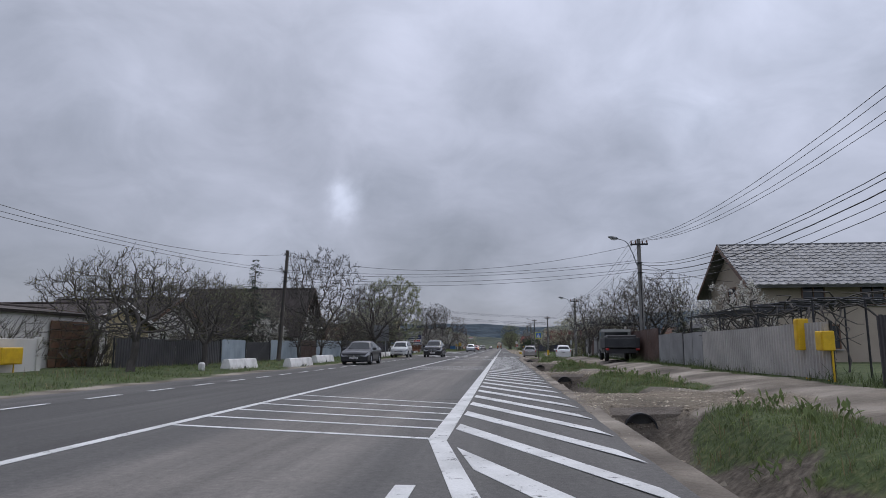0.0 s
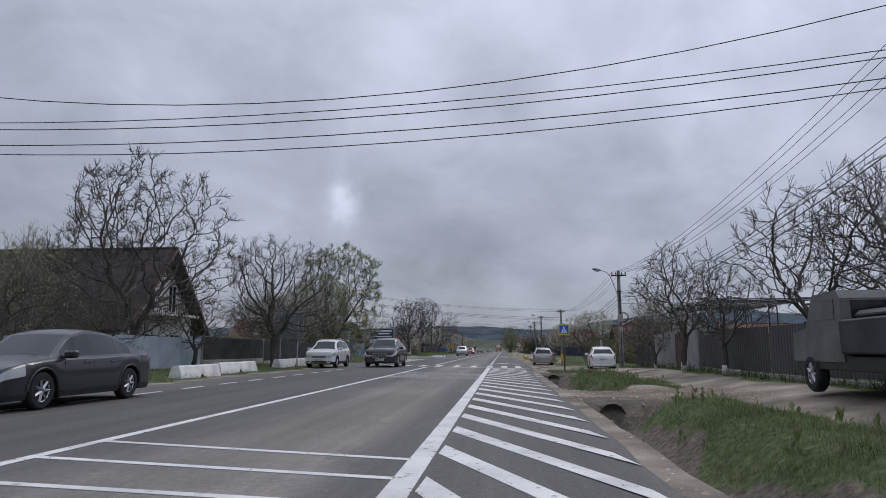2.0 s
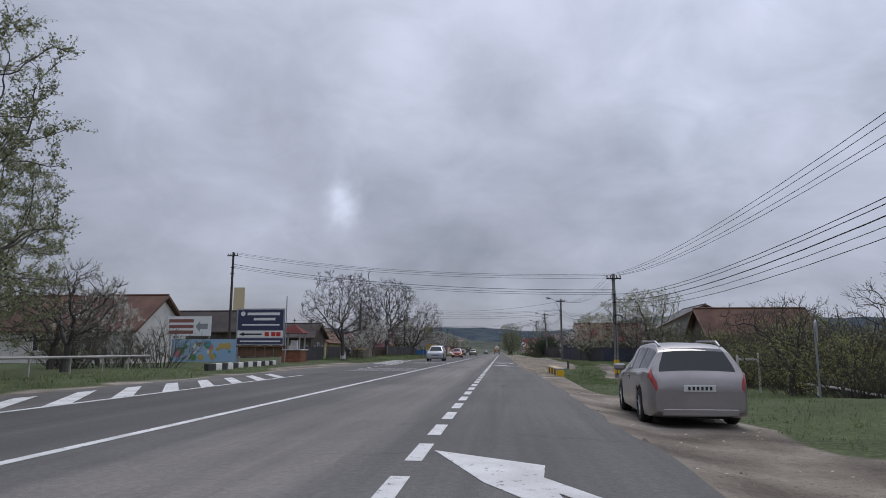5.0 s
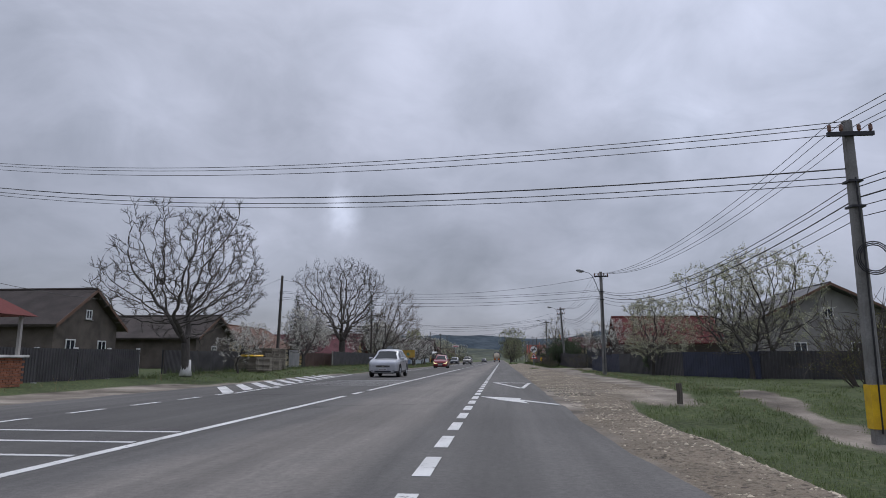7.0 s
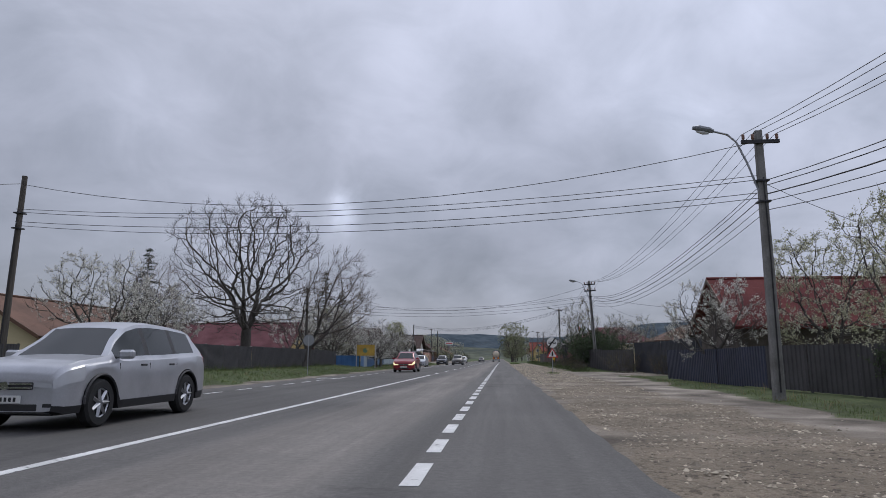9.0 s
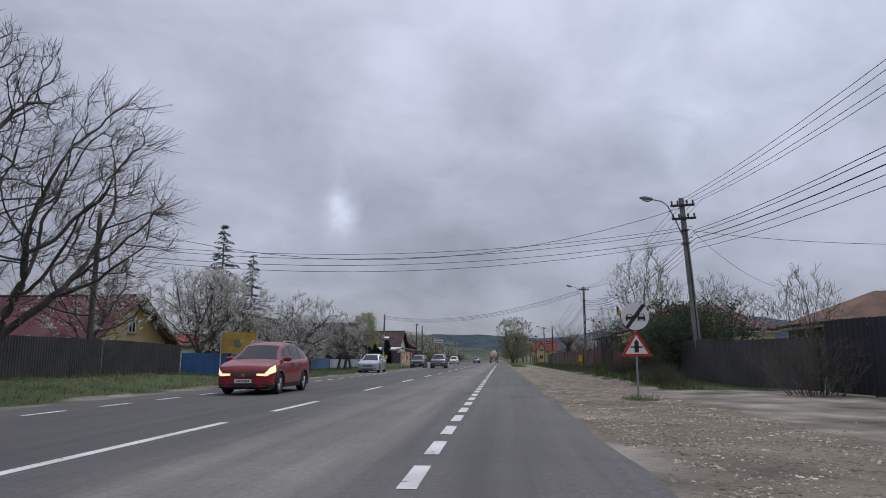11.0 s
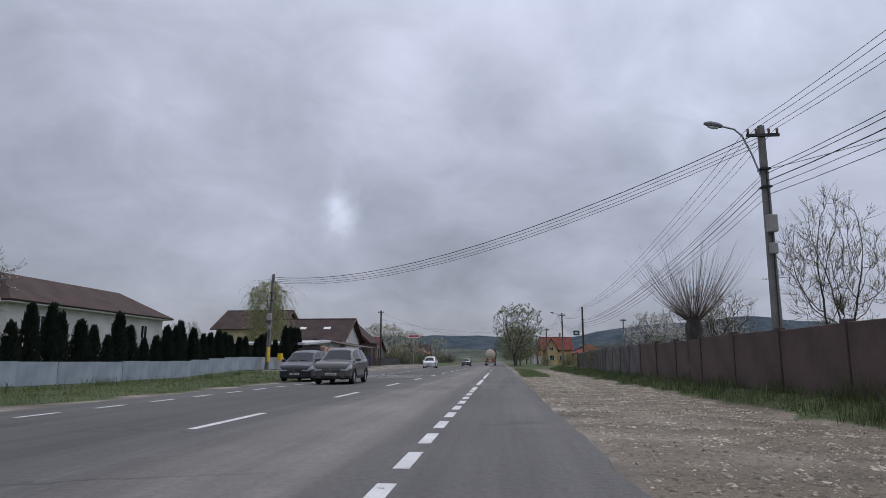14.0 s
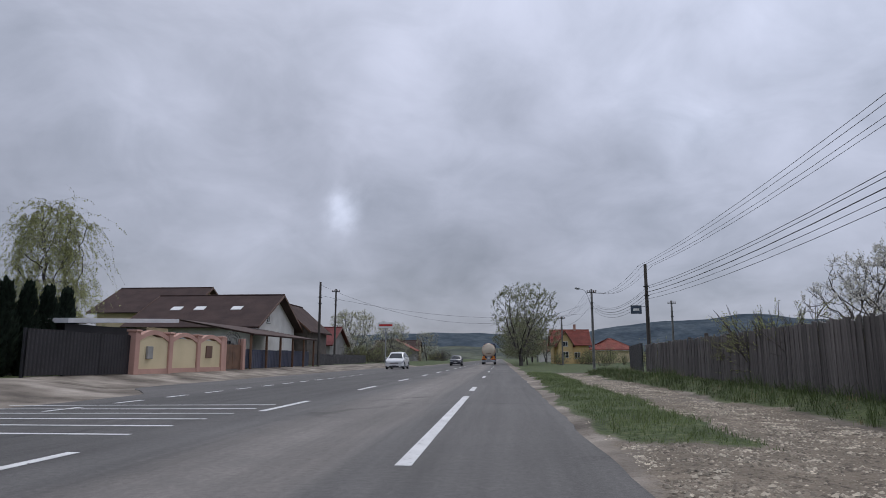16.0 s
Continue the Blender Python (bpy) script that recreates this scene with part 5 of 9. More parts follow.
def sheet_mesh(name, length, height, ribs, amp, thick=0.006):
    """A ribbed steel sheet, upright, running along x."""
    bm = B()
    pts, k = [], 0
    pitch = length / ribs
    for i in range(ribs):
        x = i * pitch
        pts += [(x, 0), (x + pitch * 0.4, 0), (x + pitch * 0.55, amp), (x + pitch * 0.85, amp)]
    pts.append((length, 0))
    lo = [bm.verts.new((x, y, 0)) for x, y in pts]
    hi = [bm.verts.new((x, y, height)) for x, y in pts]
    lo2 = [bm.verts.new((x, y + thick + 0.01, 0)) for x, y in pts]
    hi2 = [bm.verts.new((x, y + thick + 0.01, height)) for x, y in pts]
    for i in range(len(pts) - 1):
        bm.faces.new((lo[i], lo[i + 1], hi[i + 1], hi[i]))
        bm.faces.new((lo2[i + 1], lo2[i], hi2[i], hi2[i + 1]))
        bm.faces.new((hi[i], hi[i + 1], hi2[i + 1], hi2[i]))
    me = bpy.data.meshes.new(name)
    bm.to_mesh(me)
    bm.free()
    return me


def fence(a, b, height, mat, label, panel=2.4, ribs=12, amp=0.03, post_mat="dark_steel", post_w=0.06, plinth=0.0, cap=False, tilt=0.0, z=None, seed=1, post_h=0.06):
    """A run of sheet panels between posts from a to b."""
    rng = random.Random(seed)
    a, b = Vector(a), Vector(b)
    run = (b - a).length
    n = max(1, round(run / panel))
    w = run / n
    ang = math.atan2(b.y - a.y, b.x - a.x)
    za = float(ground_z(a.x, a.y)) if z is None else z
    e = thing("fence", label, "fence", (a.x, a.y, za), math.degrees(ang))
    side = -1 if (a.x > 0) == (b.y > a.y) else 1
    sheet = sheet_mesh("panel", w - 0.02, height - plinth, ribs, amp)
    sheet.materials.append(M[mat])
    bm = B()
    box(bm, -post_w / 2, post_w / 2, -0.02, post_w - 0.02, -0.3, height + post_h, 0.006)
    first_post = None
    for k in range(n + 1):
        p = a.lerp(b, min(k / n, 1))
        zz = (float(ground_z(p.x, p.y)) if z is None else z) - za
        if k == 0:
            first_post = part("post", bm, M[post_mat], e, loc=(0, 0.04 * side, zz))
        else:
            twin(first_post, e, (k * w, 0.04 * side, zz))
        if k < n:
            o = new("panel", sheet)
            o.parent = e
            o.location = (k * w + 0.01, -0.02 * side + rng.uniform(-0.012, 0.012), zz + plinth + 0.03 + rng.uniform(-0.015, 0.015))
            o.rotation_euler = (radians(tilt + rng.uniform(-0.6, 0.6)), radians(rng.uniform(-0.25, 0.25)), 0)
    for zz in (0.35 + plinth, height - 0.25):
        bm = B()
        box(bm, 0, run, *sorted((0.045 * side, 0.085 * side)), zz, zz + 0.04)
        part("rail", bm, M[post_mat], e)
    if plinth:
        bm = B()
        box(bm, 0, run, -0.06, 0.06, -0.3, plinth, 0.01)
        part("plinth", bm, M["concrete"], e)
    if cap:
        bm = B()
        box(bm, 0, run, -0.05, 0.05, height, height + 0.04, 0.008)
        part("coping", bm, M["concrete"], e)
    return e


# right side, from the first garden on
fence((7.5, 4.0), (7.65, 14.2), 1.4, "fence_dark", "dark green sheet-metal gate and fence of a garden", 1.5, 10)
fence((7.7, 16.4), (7.75, 26.4), 1.36, "fence_light", "light corrugated sheet fence with vertical ribs", 2.4, 14, 0.04, "dark_steel")
fence((7.75, 26.6), (8.0, 30.2), 1.36, "fence_grey", "grey sheet-metal garden gate", 1.8, 2, 0.01, "dark_steel", 0.08)
fence((8.0, 30.4), (8.1, 35.2), 1.4, "fence_grey", "grey sheet fence beside the gate", 2.4, 12)
fence((8.1, 35.4), (8.1, 43.0), 1.75, "fence_brown", "tall dark brown sheet fence", 2.4, 10)
fence((8.1, 43.2), (7.9, 56.6), 1.5, "fence_dark", "dark anthracite sheet fence with vertical ribs", 2.4, 12, 0.008, "dark_steel", plinth=0.12)
fence((7.9, 56.8), (7.9, 58.5), 1.62, "fence_grey", "pale grey sheet gate wing", 1.7, 3, 0.01, "steel", 0.06)
fence((7.9, 58.6), (7.9, 60.3), 1.45, "fence_brown", "dark sheet-metal gate leaf", 1.7, 10, 0.02)
fence((7.9, 60.4), (7.95, 64.6), 1.6, "fence_grey", "pale grey sheet gate wing on a concrete foot", 2.1, 3, 0.01, "steel", 0.06, plinth=0.1)
fence((7.95, 64.8), (9.2, 71.8), 1.15, "fence_dark", "low dark board fence", 1.8, 16, 0.03)
fence((9.2, 72.0), (11.6, 88.0), 1.25, "fence_dark", "low dark board fence", 1.8, 16, 0.03)
fence((9.0, 174.0), (9.6, 162.0), 1.5, "fence_navy", "navy blue sheet fence behind the grass", 2.4, 10, 0.03)
fence((9.6, 162.0), (11.5, 150.0), 1.5, "fence_dark", "weathered dark sheet fence behind the grass", 2.4, 10, 0.03)
fence((11.5, 150.0), (14.2, 144.5), 1.5, "fence_navy", "navy blue sheet fence behind the lawn", 2.4, 10, 0.03)
fence((14.2, 144.5), (24.0, 142.0), 1.5, "fence_dark", "dark board fence across the end of the lawn", 2.4, 14, 0.03)
fence((10.8, 192.0), (11.9, 176.0), 2.3, "fence_ink", "tall blue-black sheet fence of a yard", 2.4, 8, 0.008)
fence((8.0, 199.5), (7.7, 208.6), 1.5, "fence_dark", "dark sheet fence behind shrubs", 2.4, 10, 0.012)
fence((10.7, 192.4), (8.0, 199.5), 1.8, "fence_dark", "dark sheet fence behind rough grass", 2.4, 8, 0.01)


def wall_run(a, b, height, mat, label, bay=3.0, pier=0.22, name="garden_wall"):
    """A solid wall in bays between piers."""
    a, b = Vector(a), Vector(b)
    run = (b - a).length
    n = max(1, round(run / bay))
    w = run / n
    ang = math.degrees(math.atan2(b.y - a.y, b.x - a.x))
    e = thing(name, label, "wall", (a.x, a.y, float(ground_z(a.x, a.y))), ang)
    bm = B()
    box(bm, 0, w - pier, -0.06, 0.06, -0.3, height, 0.012)
    slab = part("slab", bm, M[mat], e, loc=(pier / 2, 0, 0))
    bm = B()
    box(bm, -pier / 2, pier / 2, -0.1, 0.1, -0.3, height + 0.05, 0.012)
    post = part("pier", bm, M[mat], e)
    rng = random.Random(3)
    for k in range(1, n + 1):
        if k < n:
            twin(slab, e, (k * w + pier / 2, rng.uniform(-0.01, 0.01), rng.uniform(-0.04, 0.02)), (0, radians(rng.uniform(-0.3, 0.3)), 0))
        twin(post, e, (k * w, 0, rng.uniform(-0.03, 0.03)))
    return e


wall_run((7.5, 222.5), (7.3, 252.0), 1.42, "wall_brown", "reddish brown garden wall with piers", 3.2)
fence((7.7, 208.8), (7.6, 214.6), 1.55, "fence_russet", "reddish brown sheet fence before the yellow house", 2.2, 8)
fence((7.58, 214.8), (7.45, 218.6), 1.55, "fence_ink", "blue-black sheet-metal double gate", 1.9, 12, 0.02, "dark_steel", 0.12, post_h=0.6)
fence((7.45, 218.8), (7.5, 222.3), 1.45, "fence_russet", "reddish brown sheet fence beside the gate", 1.8, 8)
wall_run((7.3, 252.2), (7.3, 263.0), 1.6, "wall_grey", "stained grey concrete panel wall", 2.6, 0.14)


def plank_fence(a, b, height, label):
    a, b = Vector(a), Vector(b)
    run = (b - a).length
    e = thing("plank_fence", label, "fence", (a.x, a.y, float(ground_z(a.x, a.y))), math.degrees(math.atan2(b.y - a.y, b.x - a.x)))
    rng = random.Random(12)
    kinds = []
    for h in (0.0, -0.02, -0.05):
        bm = B()
        vs = box(bm, 0, 0.164, -0.012, 0.012, -0.1, height + h)
        vs[4].co.z -= 0.02
        vs[6].co.z -= 0.02
        me = bpy.data.meshes.new("plank")
        bm.to_mesh(me)
        bm.free()
        me.materials.append(M["plank"])
        kinds.append(me)
    n = int(run / 0.165)
    for k in range(n):
        o = new("plank", rng.choice(kinds))
        o.parent = e
        o.location = (k * 0.165, rng.uniform(-0.01, 0.01), rng.uniform(-0.03, 0.02))
        o.rotation_euler = (radians(rng.uniform(-1.0, 1.0)), radians(rng.uniform(-0.5, 0.5)), 0)
    bm = B()
    box(bm, -0.06, 0.06, -0.14, -0.015, -0.3, height + 0.04, 0.01)
    post = part("post", bm, M["pole_wood"], e)
    for k in range(1, int(run / 3) + 1):
        twin(post, e, (k * 3.0, 0, rng.uniform(-0.1, 0.1)))
    for zz in (0.4, height - 0.35):
        bm = B()
        box(bm, 0, run, -0.07, -0.025, zz, zz + 0.09)
        part("rail", bm, M["plank"], e)
    return e


plank_fence((7.3, 263.2), (9.0, 293.0), 1.65, "tall weathered grey plank fence")
fence((9.0, 294.0), (10.0, 303.0), 1.7, "fence_dark", "dark gate and fence beyond the plank fence", 2.4, 10)

# left side
fence((-16.2, 26.5), (-15.9, 36.2), 1.25, "fence_dark", "dark sheet fence with gaps in front of a garden", 2.4, 12)
fence((-15.9, 36.4), (-15.8, 39.6), 1.3, "fence_pale", "white sheet-metal double gate", 1.6, 2, 0.01, "dark_steel", 0.08)
fence((-15.8, 39.8), (-15.7, 43.6), 1.2, "fence_dark", "dark sheet fence beside the white gate", 2.4, 12)
fence((-15.7, 43.8), (-15.6, 50.0), 1.35, "fence_pale", "pale blue-grey sheet fence", 2.0, 3, 0.01, "dark_steel")
fence((-15.6, 50.2), (-15.5, 54.0), 1.4, "fence_brown", "dark brown garden gate", 2.0, 12)
fence((-15.5, 54.2), (-15.3, 62.0), 1.45, "fence_pale", "pale blue-grey sheet fence", 2.0, 3, 0.01, "dark_steel")
fence((-15.3, 62.3), (-15.0, 70.0), 1.5, "fence_dark", "dark slatted fence with concrete posts on a low plinth", 1.9, 16, 0.04, "concrete", 0.22, plinth=0.35)
fence((-15.0, 70.2), (-15.0, 86.0), 1.4, "fence_dark", "dark slatted fence with concrete posts", 2.0, 16, 0.04, "concrete", 0.2, plinth=0.2)
fence((-17.2, 127.5), (-16.8, 136.0), 1.25, "fence_dark", "dark board fence with whitewashed posts", 2.0, 14, 0.03, "whitewash", 0.14)
fence((-17.2, 139.0), (-18.5, 161.0), 1.2, "fence_dark", "dark board fence behind the verge", 2.2, 14)
fence((-18.5, 163.0), (-18.8, 167.0), 1.5, "fence_grey", "pale grey sheet gate", 2.0, 3, 0.012)
fence((-18.8, 168.0), (-17.0, 177.0), 1.3, "fence_brown", "dark brown board fence", 2.2, 14)
fence((-16.6, 171.0), (-16.5, 202.2), 1.45, "fence_dark", "blackish board fence with grey posts", 2.2, 16, 0.03, "concrete", 0.12)
fence((-16.5, 202.4), (-14.3, 203.1), 1.12, "fence_blue", "faded blue sheet fence at the garden corner", 2.4, 4, 0.012, "dark_steel")
fence((-14.2, 203.2), (-14.35, 205.4), 1.12, "fence_blue", "faded blue sheet fence", 2.4, 4, 0.012, "dark_steel")
fence((-14.37, 205.5), (-14.65, 208.6), 1.2, "fence_pale", "pale grey sheet gate in the blue fence", 1.6, 3, 0.012, "dark_steel", 0.1)
fence((-14.7, 208.7), (-15.9, 218.0), 1.12, "fence_blue", "faded blue sheet fence", 2.4, 4, 0.012, "dark_steel")
fence((-15.92, 218.1), (-18.4, 239.6), 1.05, "fence_blue", "faded blue sheet fence", 2.4, 4, 0.012, "dark_steel")
fence((-18.4, 239.8), (-18.0, 273.0), 0.95, "fence_pale", "pale blue-grey weathered sheet fence", 2.4, 4, 0.01, "dark_steel")
fence((-17.2, 274.5), (-17.0, 281.0), 1.75, "fence_black", "black sheet-metal gates of a driveway", 2.2, 10, 0.02, "dark_steel", 0.1)
fence((-17.2, 294.5), (-17.6, 312.0), 1.3, "fence_navy", "dark blue fence panels between pale posts", 2.2, 6, 0.02, "fence_light", 0.14)
fence((-18.0, 315.0), (-19.0, 345.0), 1.1, "fence_dark", "dark board fence along far gardens", 2.4, 12)

# ---- houses ----
M["plaster_beige"] = surf("beige_plaster", (0.42, 0.36, 0.29), (0.34, 0.29, 0.23), 0.9, scale=0.6, fine=30, var=0.1, bump=0.15)
M["plaster_white"] = surf("white_plaster", (0.66, 0.64, 0.6), (0.54, 0.52, 0.48), 0.9, scale=0.6, fine=30, var=0.08, bump=0.15)
M["plaster_yellow"] = surf("yellow_plaster", (0.62, 0.46, 0.22), (0.52, 0.38, 0.18), 0.9, scale=0.6, fine=30, var=0.1, bump=0.15)
M["plaster_cream"] = surf("cream_plaster", (0.62, 0.52, 0.33), (0.54, 0.45, 0.28), 0.9, scale=0.6, fine=30, var=0.08, bump=0.15)
M["plaster_pink"] = surf("pink_plaster", (0.5, 0.3, 0.24), (0.42, 0.25, 0.2), 0.9, scale=0.9, fine=30, var=0.1, bump=0.15)
M["plaster_grey"] = surf("grey_plaster", (0.3, 0.29, 0.27), (0.22, 0.21, 0.2), 0.92, scale=0.6, fine=30, var=0.15, bump=0.2)
M["boards"] = surf("dark_boards", (0.13, 0.108, 0.09), (0.08, 0.068, 0.057), 0.85, scale=1.2, fine=20, var=0.25, bump=0.6, depth=0.02, waves=("Y", 3.2, "SIN"))


def tile_roof(name, a, b):
    m = surf(name, a, b, 0.75, scale=0.7, fine=14, var=0.2, spec=0.2, bump=0.9, depth=0.05, waves=("Z", 4.2, "SAW"))
    return m


M["roof_grey"] = tile_roof("grey_roof_tiles", (0.2, 0.2, 0.205), (0.13, 0.13, 0.135))
M["roof_brown"] = tile_roof("brown_roof_tiles", (0.085, 0.055, 0.048), (0.06, 0.039, 0.035))
M["roof_dark"] = tile_roof("dark_old_roof", (0.105, 0.088, 0.08), (0.07, 0.06, 0.054))
M["roof_red"] = tile_roof("red_roof_tiles", (0.27, 0.075, 0.055), (0.19, 0.055, 0.042))
M["roof_wine"] = tile_roof("wine_red_roof", (0.2, 0.06, 0.055), (0.14, 0.042, 0.04))
M["roof_faded"] = tile_roof("faded_wine_roof", (0.2, 0.085, 0.092), (0.13, 0.05, 0.056))
M["roof_clay"] = tile_roof("old_clay_tiles", (0.2, 0.115, 0.085), (0.135, 0.082, 0.062))
M["roof_sheet"] = surf("white_roof_sheet", (0.62, 0.63, 0.64), (0.5, 0.5, 0.5), 0.5, scale=0.8, var=0.06, bump=0.3, depth=0.03, waves=("Y", 4, "SIN"))
M["frame_white"] = plain("window_frame_white", (0.7, 0.7, 0.68), 0.4)
M["frame_brown"] = plain("window_frame_brown", (0.12, 0.06, 0.035), 0.5)
M["glass"] = plain("window_glass", (0.02, 0.024, 0.03), 0.06, 0.0)
M["wood"] = surf("brown_wood", (0.16, 0.085, 0.05), (0.1, 0.055, 0.032), 0.7, scale=1.5, fine=20, var=0.2, bump=0.2)


def window(parent, side, u, z, w, h, x0, x1, y0, y1, frame="frame_white"):
    """A framed window set into one side of a house."""
    e = B()
    f = 0.07
    for a, b, c, d in ((-w / 2, w / 2, 0, f), (-w / 2, w / 2, h - f, h), (-w / 2, -w / 2 + f, f, h - f), (w / 2 - f, w / 2, f, h - f), (-0.03, 0.03, f, h - f)):
        box(e, a, b, -0.05, 0.05, c, d)
    at, rz = {"s": ((u, y0, z), 0), "n": ((u, y1, z), 180), "e": ((x1, u, z), 90), "w": ((x0, u, z), -90)}[side]
    win = part("window", e, M[frame], parent)
    win.location, win.rotation_euler = at, (0, 0, radians(rz))
    e = B()
    box(e, -w / 2 + f, w / 2 - f, -0.02, 0.01, f, h - f)
    part("pane", e, M["glass"], win)
    e = B()
    box(e, -w / 2 - 0.08, w / 2 + 0.08, -0.12, 0.0, -0.06, 0.0, 0.01)
    part("sill", e, M["concrete"], win)


def house(label, x0, x1, y0, y1, eave, ridge, axis, wall, roof, kind="gable", over=0.5, windows=(), base=None, trim="frame_brown", chimney=None, name="house"):
    zb = float(ground_z((x0 + x1) / 2, (y0 + y1) / 2)) if base is None else base
    cx, cy = (x0 + x1) / 2, (y0 + y1) / 2
    e = thing(name, label, "house", (cx, cy, zb))
    X0, X1, Y0, Y1 = x0 - cx, x1 - cx, y0 - cy, y1 - cy
    ev, rg = eave - zb, ridge - zb
    bm = B()
    if kind == "gable":
        if axis == "x":
            prism(bm, [(Y0, -0.4), (Y1, -0.4), (Y1, ev), (0, rg - 0.12), (Y0, ev)], 0, X0, X1)
        else:
            prism(bm, [(X0, -0.4), (X1, -0.4), (X1, ev), (0, rg - 0.12), (X0, ev)], 1, Y0, Y1)
    else:
        box(bm, X0, X1, Y0, Y1, -0.4, ev)
    part("wall", bm, M[wall], e)
    t = 0.14
    if kind == "gable":
        half = (Y1 - Y0) / 2 if axis == "x" else (X1 - X0) / 2
        slope = (rg - ev) / half
        drop = slope * over
        for sgn in (-1, 1):
            bm = B()
            outline = [(0, rg), (sgn * (half + over), ev - drop), (sgn * (half + over), ev - drop + t), (0, rg + t)]
            if axis == "x":
                prism(bm, outline, 0, X0 - over, X1 + over)
            else:
                prism(bm, outline, 1, Y0 - over, Y1 + over)
            part("roof_slope", bm, M[roof], e)
        bm = B()
        ends = [(X0 - over, 0, rg + t), (X1 + over, 0, rg + t)] if axis == "x" else [(0, Y0 - over, rg + t), (0, Y1 + over, rg + t)]
        tube(bm, ends, 0.1, 8)
        part("ridge_cap", bm, M[roof], e)
        for sgn in (-1, 1):
            for end in (0, 1):
                bm = B()
                outline = [(0, rg - 0.06), (sgn * (half + over), ev - drop - 0.06), (sgn * (half + over), ev - drop + t + 0.03), (0, rg + t + 0.03)]
                a = (X0 - over - 0.03, X1 + over)[end] if axis == "x" else (Y0 - over - 0.03, Y1 + over)[end]
                prism(bm, outline, 0 if axis == "x" else 1, a, a + 0.03)
                part("bargeboard", bm, M[trim], e)
    else:
        a, b, c, d = X0 - over, X1 + over, Y0 - over, Y1 + over
        zl = ev - 0.15
        if axis == "x":
            inset = (d - c) / 2
            r0, r1 = (a + inset, 0, rg), (b - inset, 0, rg)
        else:
            inset = (b - a) / 2
            r0, r1 = (0, c + inset, rg), (0, d - inset, rg)
        corners = [(a, c, zl), (b, c, zl), (b, d, zl), (a, d, zl)]
        if axis == "x":
            sides = [(0, 1, "r1", "r0"), (1, 2, "r1"), (2, 3, "r0", "r1"), (3, 0, "r0")]
        else:
            sides = [(0, 1, "r0"), (1, 2, "r1", "r0"), (2, 3, "r1"), (3, 0, "r0", "r1")]
        for s in sides:
            bm = B()
            pts = [Vector(corners[i]) if isinstance(i, int) else Vector(r0 if i == "r0" else r1) for i in s]
            lo = [bm.verts.new(p) for p in pts]
            hi = [bm.verts.new(p + Vector((0, 0, t))) for p in pts]
            bm.faces.new(lo[::-1]), bm.faces.new(hi)
            for i in range(len(pts)):
                bm.faces.new((lo[i], lo[(i + 1) % len(pts)], hi[(i + 1) % len(pts)], hi[i]))
            part("roof_slope", bm, M[roof], e)
        bm = B()
        box(bm, a + 0.05, b - 0.05, c + 0.05, d - 0.05, zl - 0.08, zl + 0.02)
        part("soffit", bm, M["frame_white"], e)
    if chimney:
        bm = B()
        x, y, z0, z1 = chimney
        box(bm, x - cx - 0.25, x - cx + 0.25, y - cy - 0.25, y - cy + 0.25, z0 - zb, z1 - zb, 0.02)
        box(bm, x - cx - 0.32, x - cx + 0.32, y - cy - 0.32, y - cy + 0.32, z1 - zb, z1 - zb + 0.1)
        part("chimney", bm, M["plaster_pink"], e)
    for side, u, z, w, h in windows:
        uu = u - (cx if side in "sn" else cy)
        window(e, side, uu, z - zb, w, h, X0, X1, Y0, Y1, "frame_white" if wall != "plaster_beige" else "frame_brown")
    # gutter on the eaves facing the road
    return e


beige_house = house("two-storey beige plastered house with a grey tiled roof", 13.6, 24, 36.6, 44.2, 4.55, 6.9, "x", "plaster_beige", "roof_grey", over=0.7,
      windows=[("w", 40.3, 3.2, 1.3, 1.3), ("w", 38.0, 0.9, 1.1, 1.3), ("w", 42.3, 0.9, 1.1, 1.3), ("s", 16.5, 3.2, 1.2, 1.2), ("s", 19.5, 3.2, 1.2, 1.2), ("s", 17, 0.9, 1.4, 1.3)])


def roof_tiles(owner, x0, x1, y_low, z_low, y_top, z_top, columns, rows, material):
    """Courses of rolled tiles lapped over one slope that faces -y."""
    w, run, rise = (x1 - x0) / columns, (y_top - y_low) / rows, (z_top - z_low) / rows
    length = math.hypot(run, rise)
    profile = [(0.0, 0.035), (0.18, 0.075), (0.36, 0.035), (0.68, 0.012), (1.0, 0.035)]
    verts_t = []
    for v, lift in ((-0.12, 0.04), (1.0, 0.0)):
        verts_t += [(u * w, v * length, h + lift) for u, h in profile]
    verts_t += [(u * w, -0.12 * length, 0.0) for u, h in profile]
    n = len(profile)
    faces_t = [(i, i + 1, n + i + 1, n + i) for i in range(n - 1)] + [(2 * n + i, 2 * n + i + 1, i + 1, i) for i in range(n - 1)]
    me = bpy.data.meshes.new("tile")
    me.from_pydata(verts_t, [], faces_t)
    me.materials.append(material)
    rng = random.Random(12)
    slope = math.atan2(rise, run)
    for r in range(rows):
        for c in range(columns):
            o = new("tile", me)
            o.parent = owner
            o.location = (x0 + c * w, y_low + r * run, z_low + r * rise + rng.uniform(0, 0.012))
            o.rotation_euler = (slope, 0, rng.uniform(-0.01, 0.01))


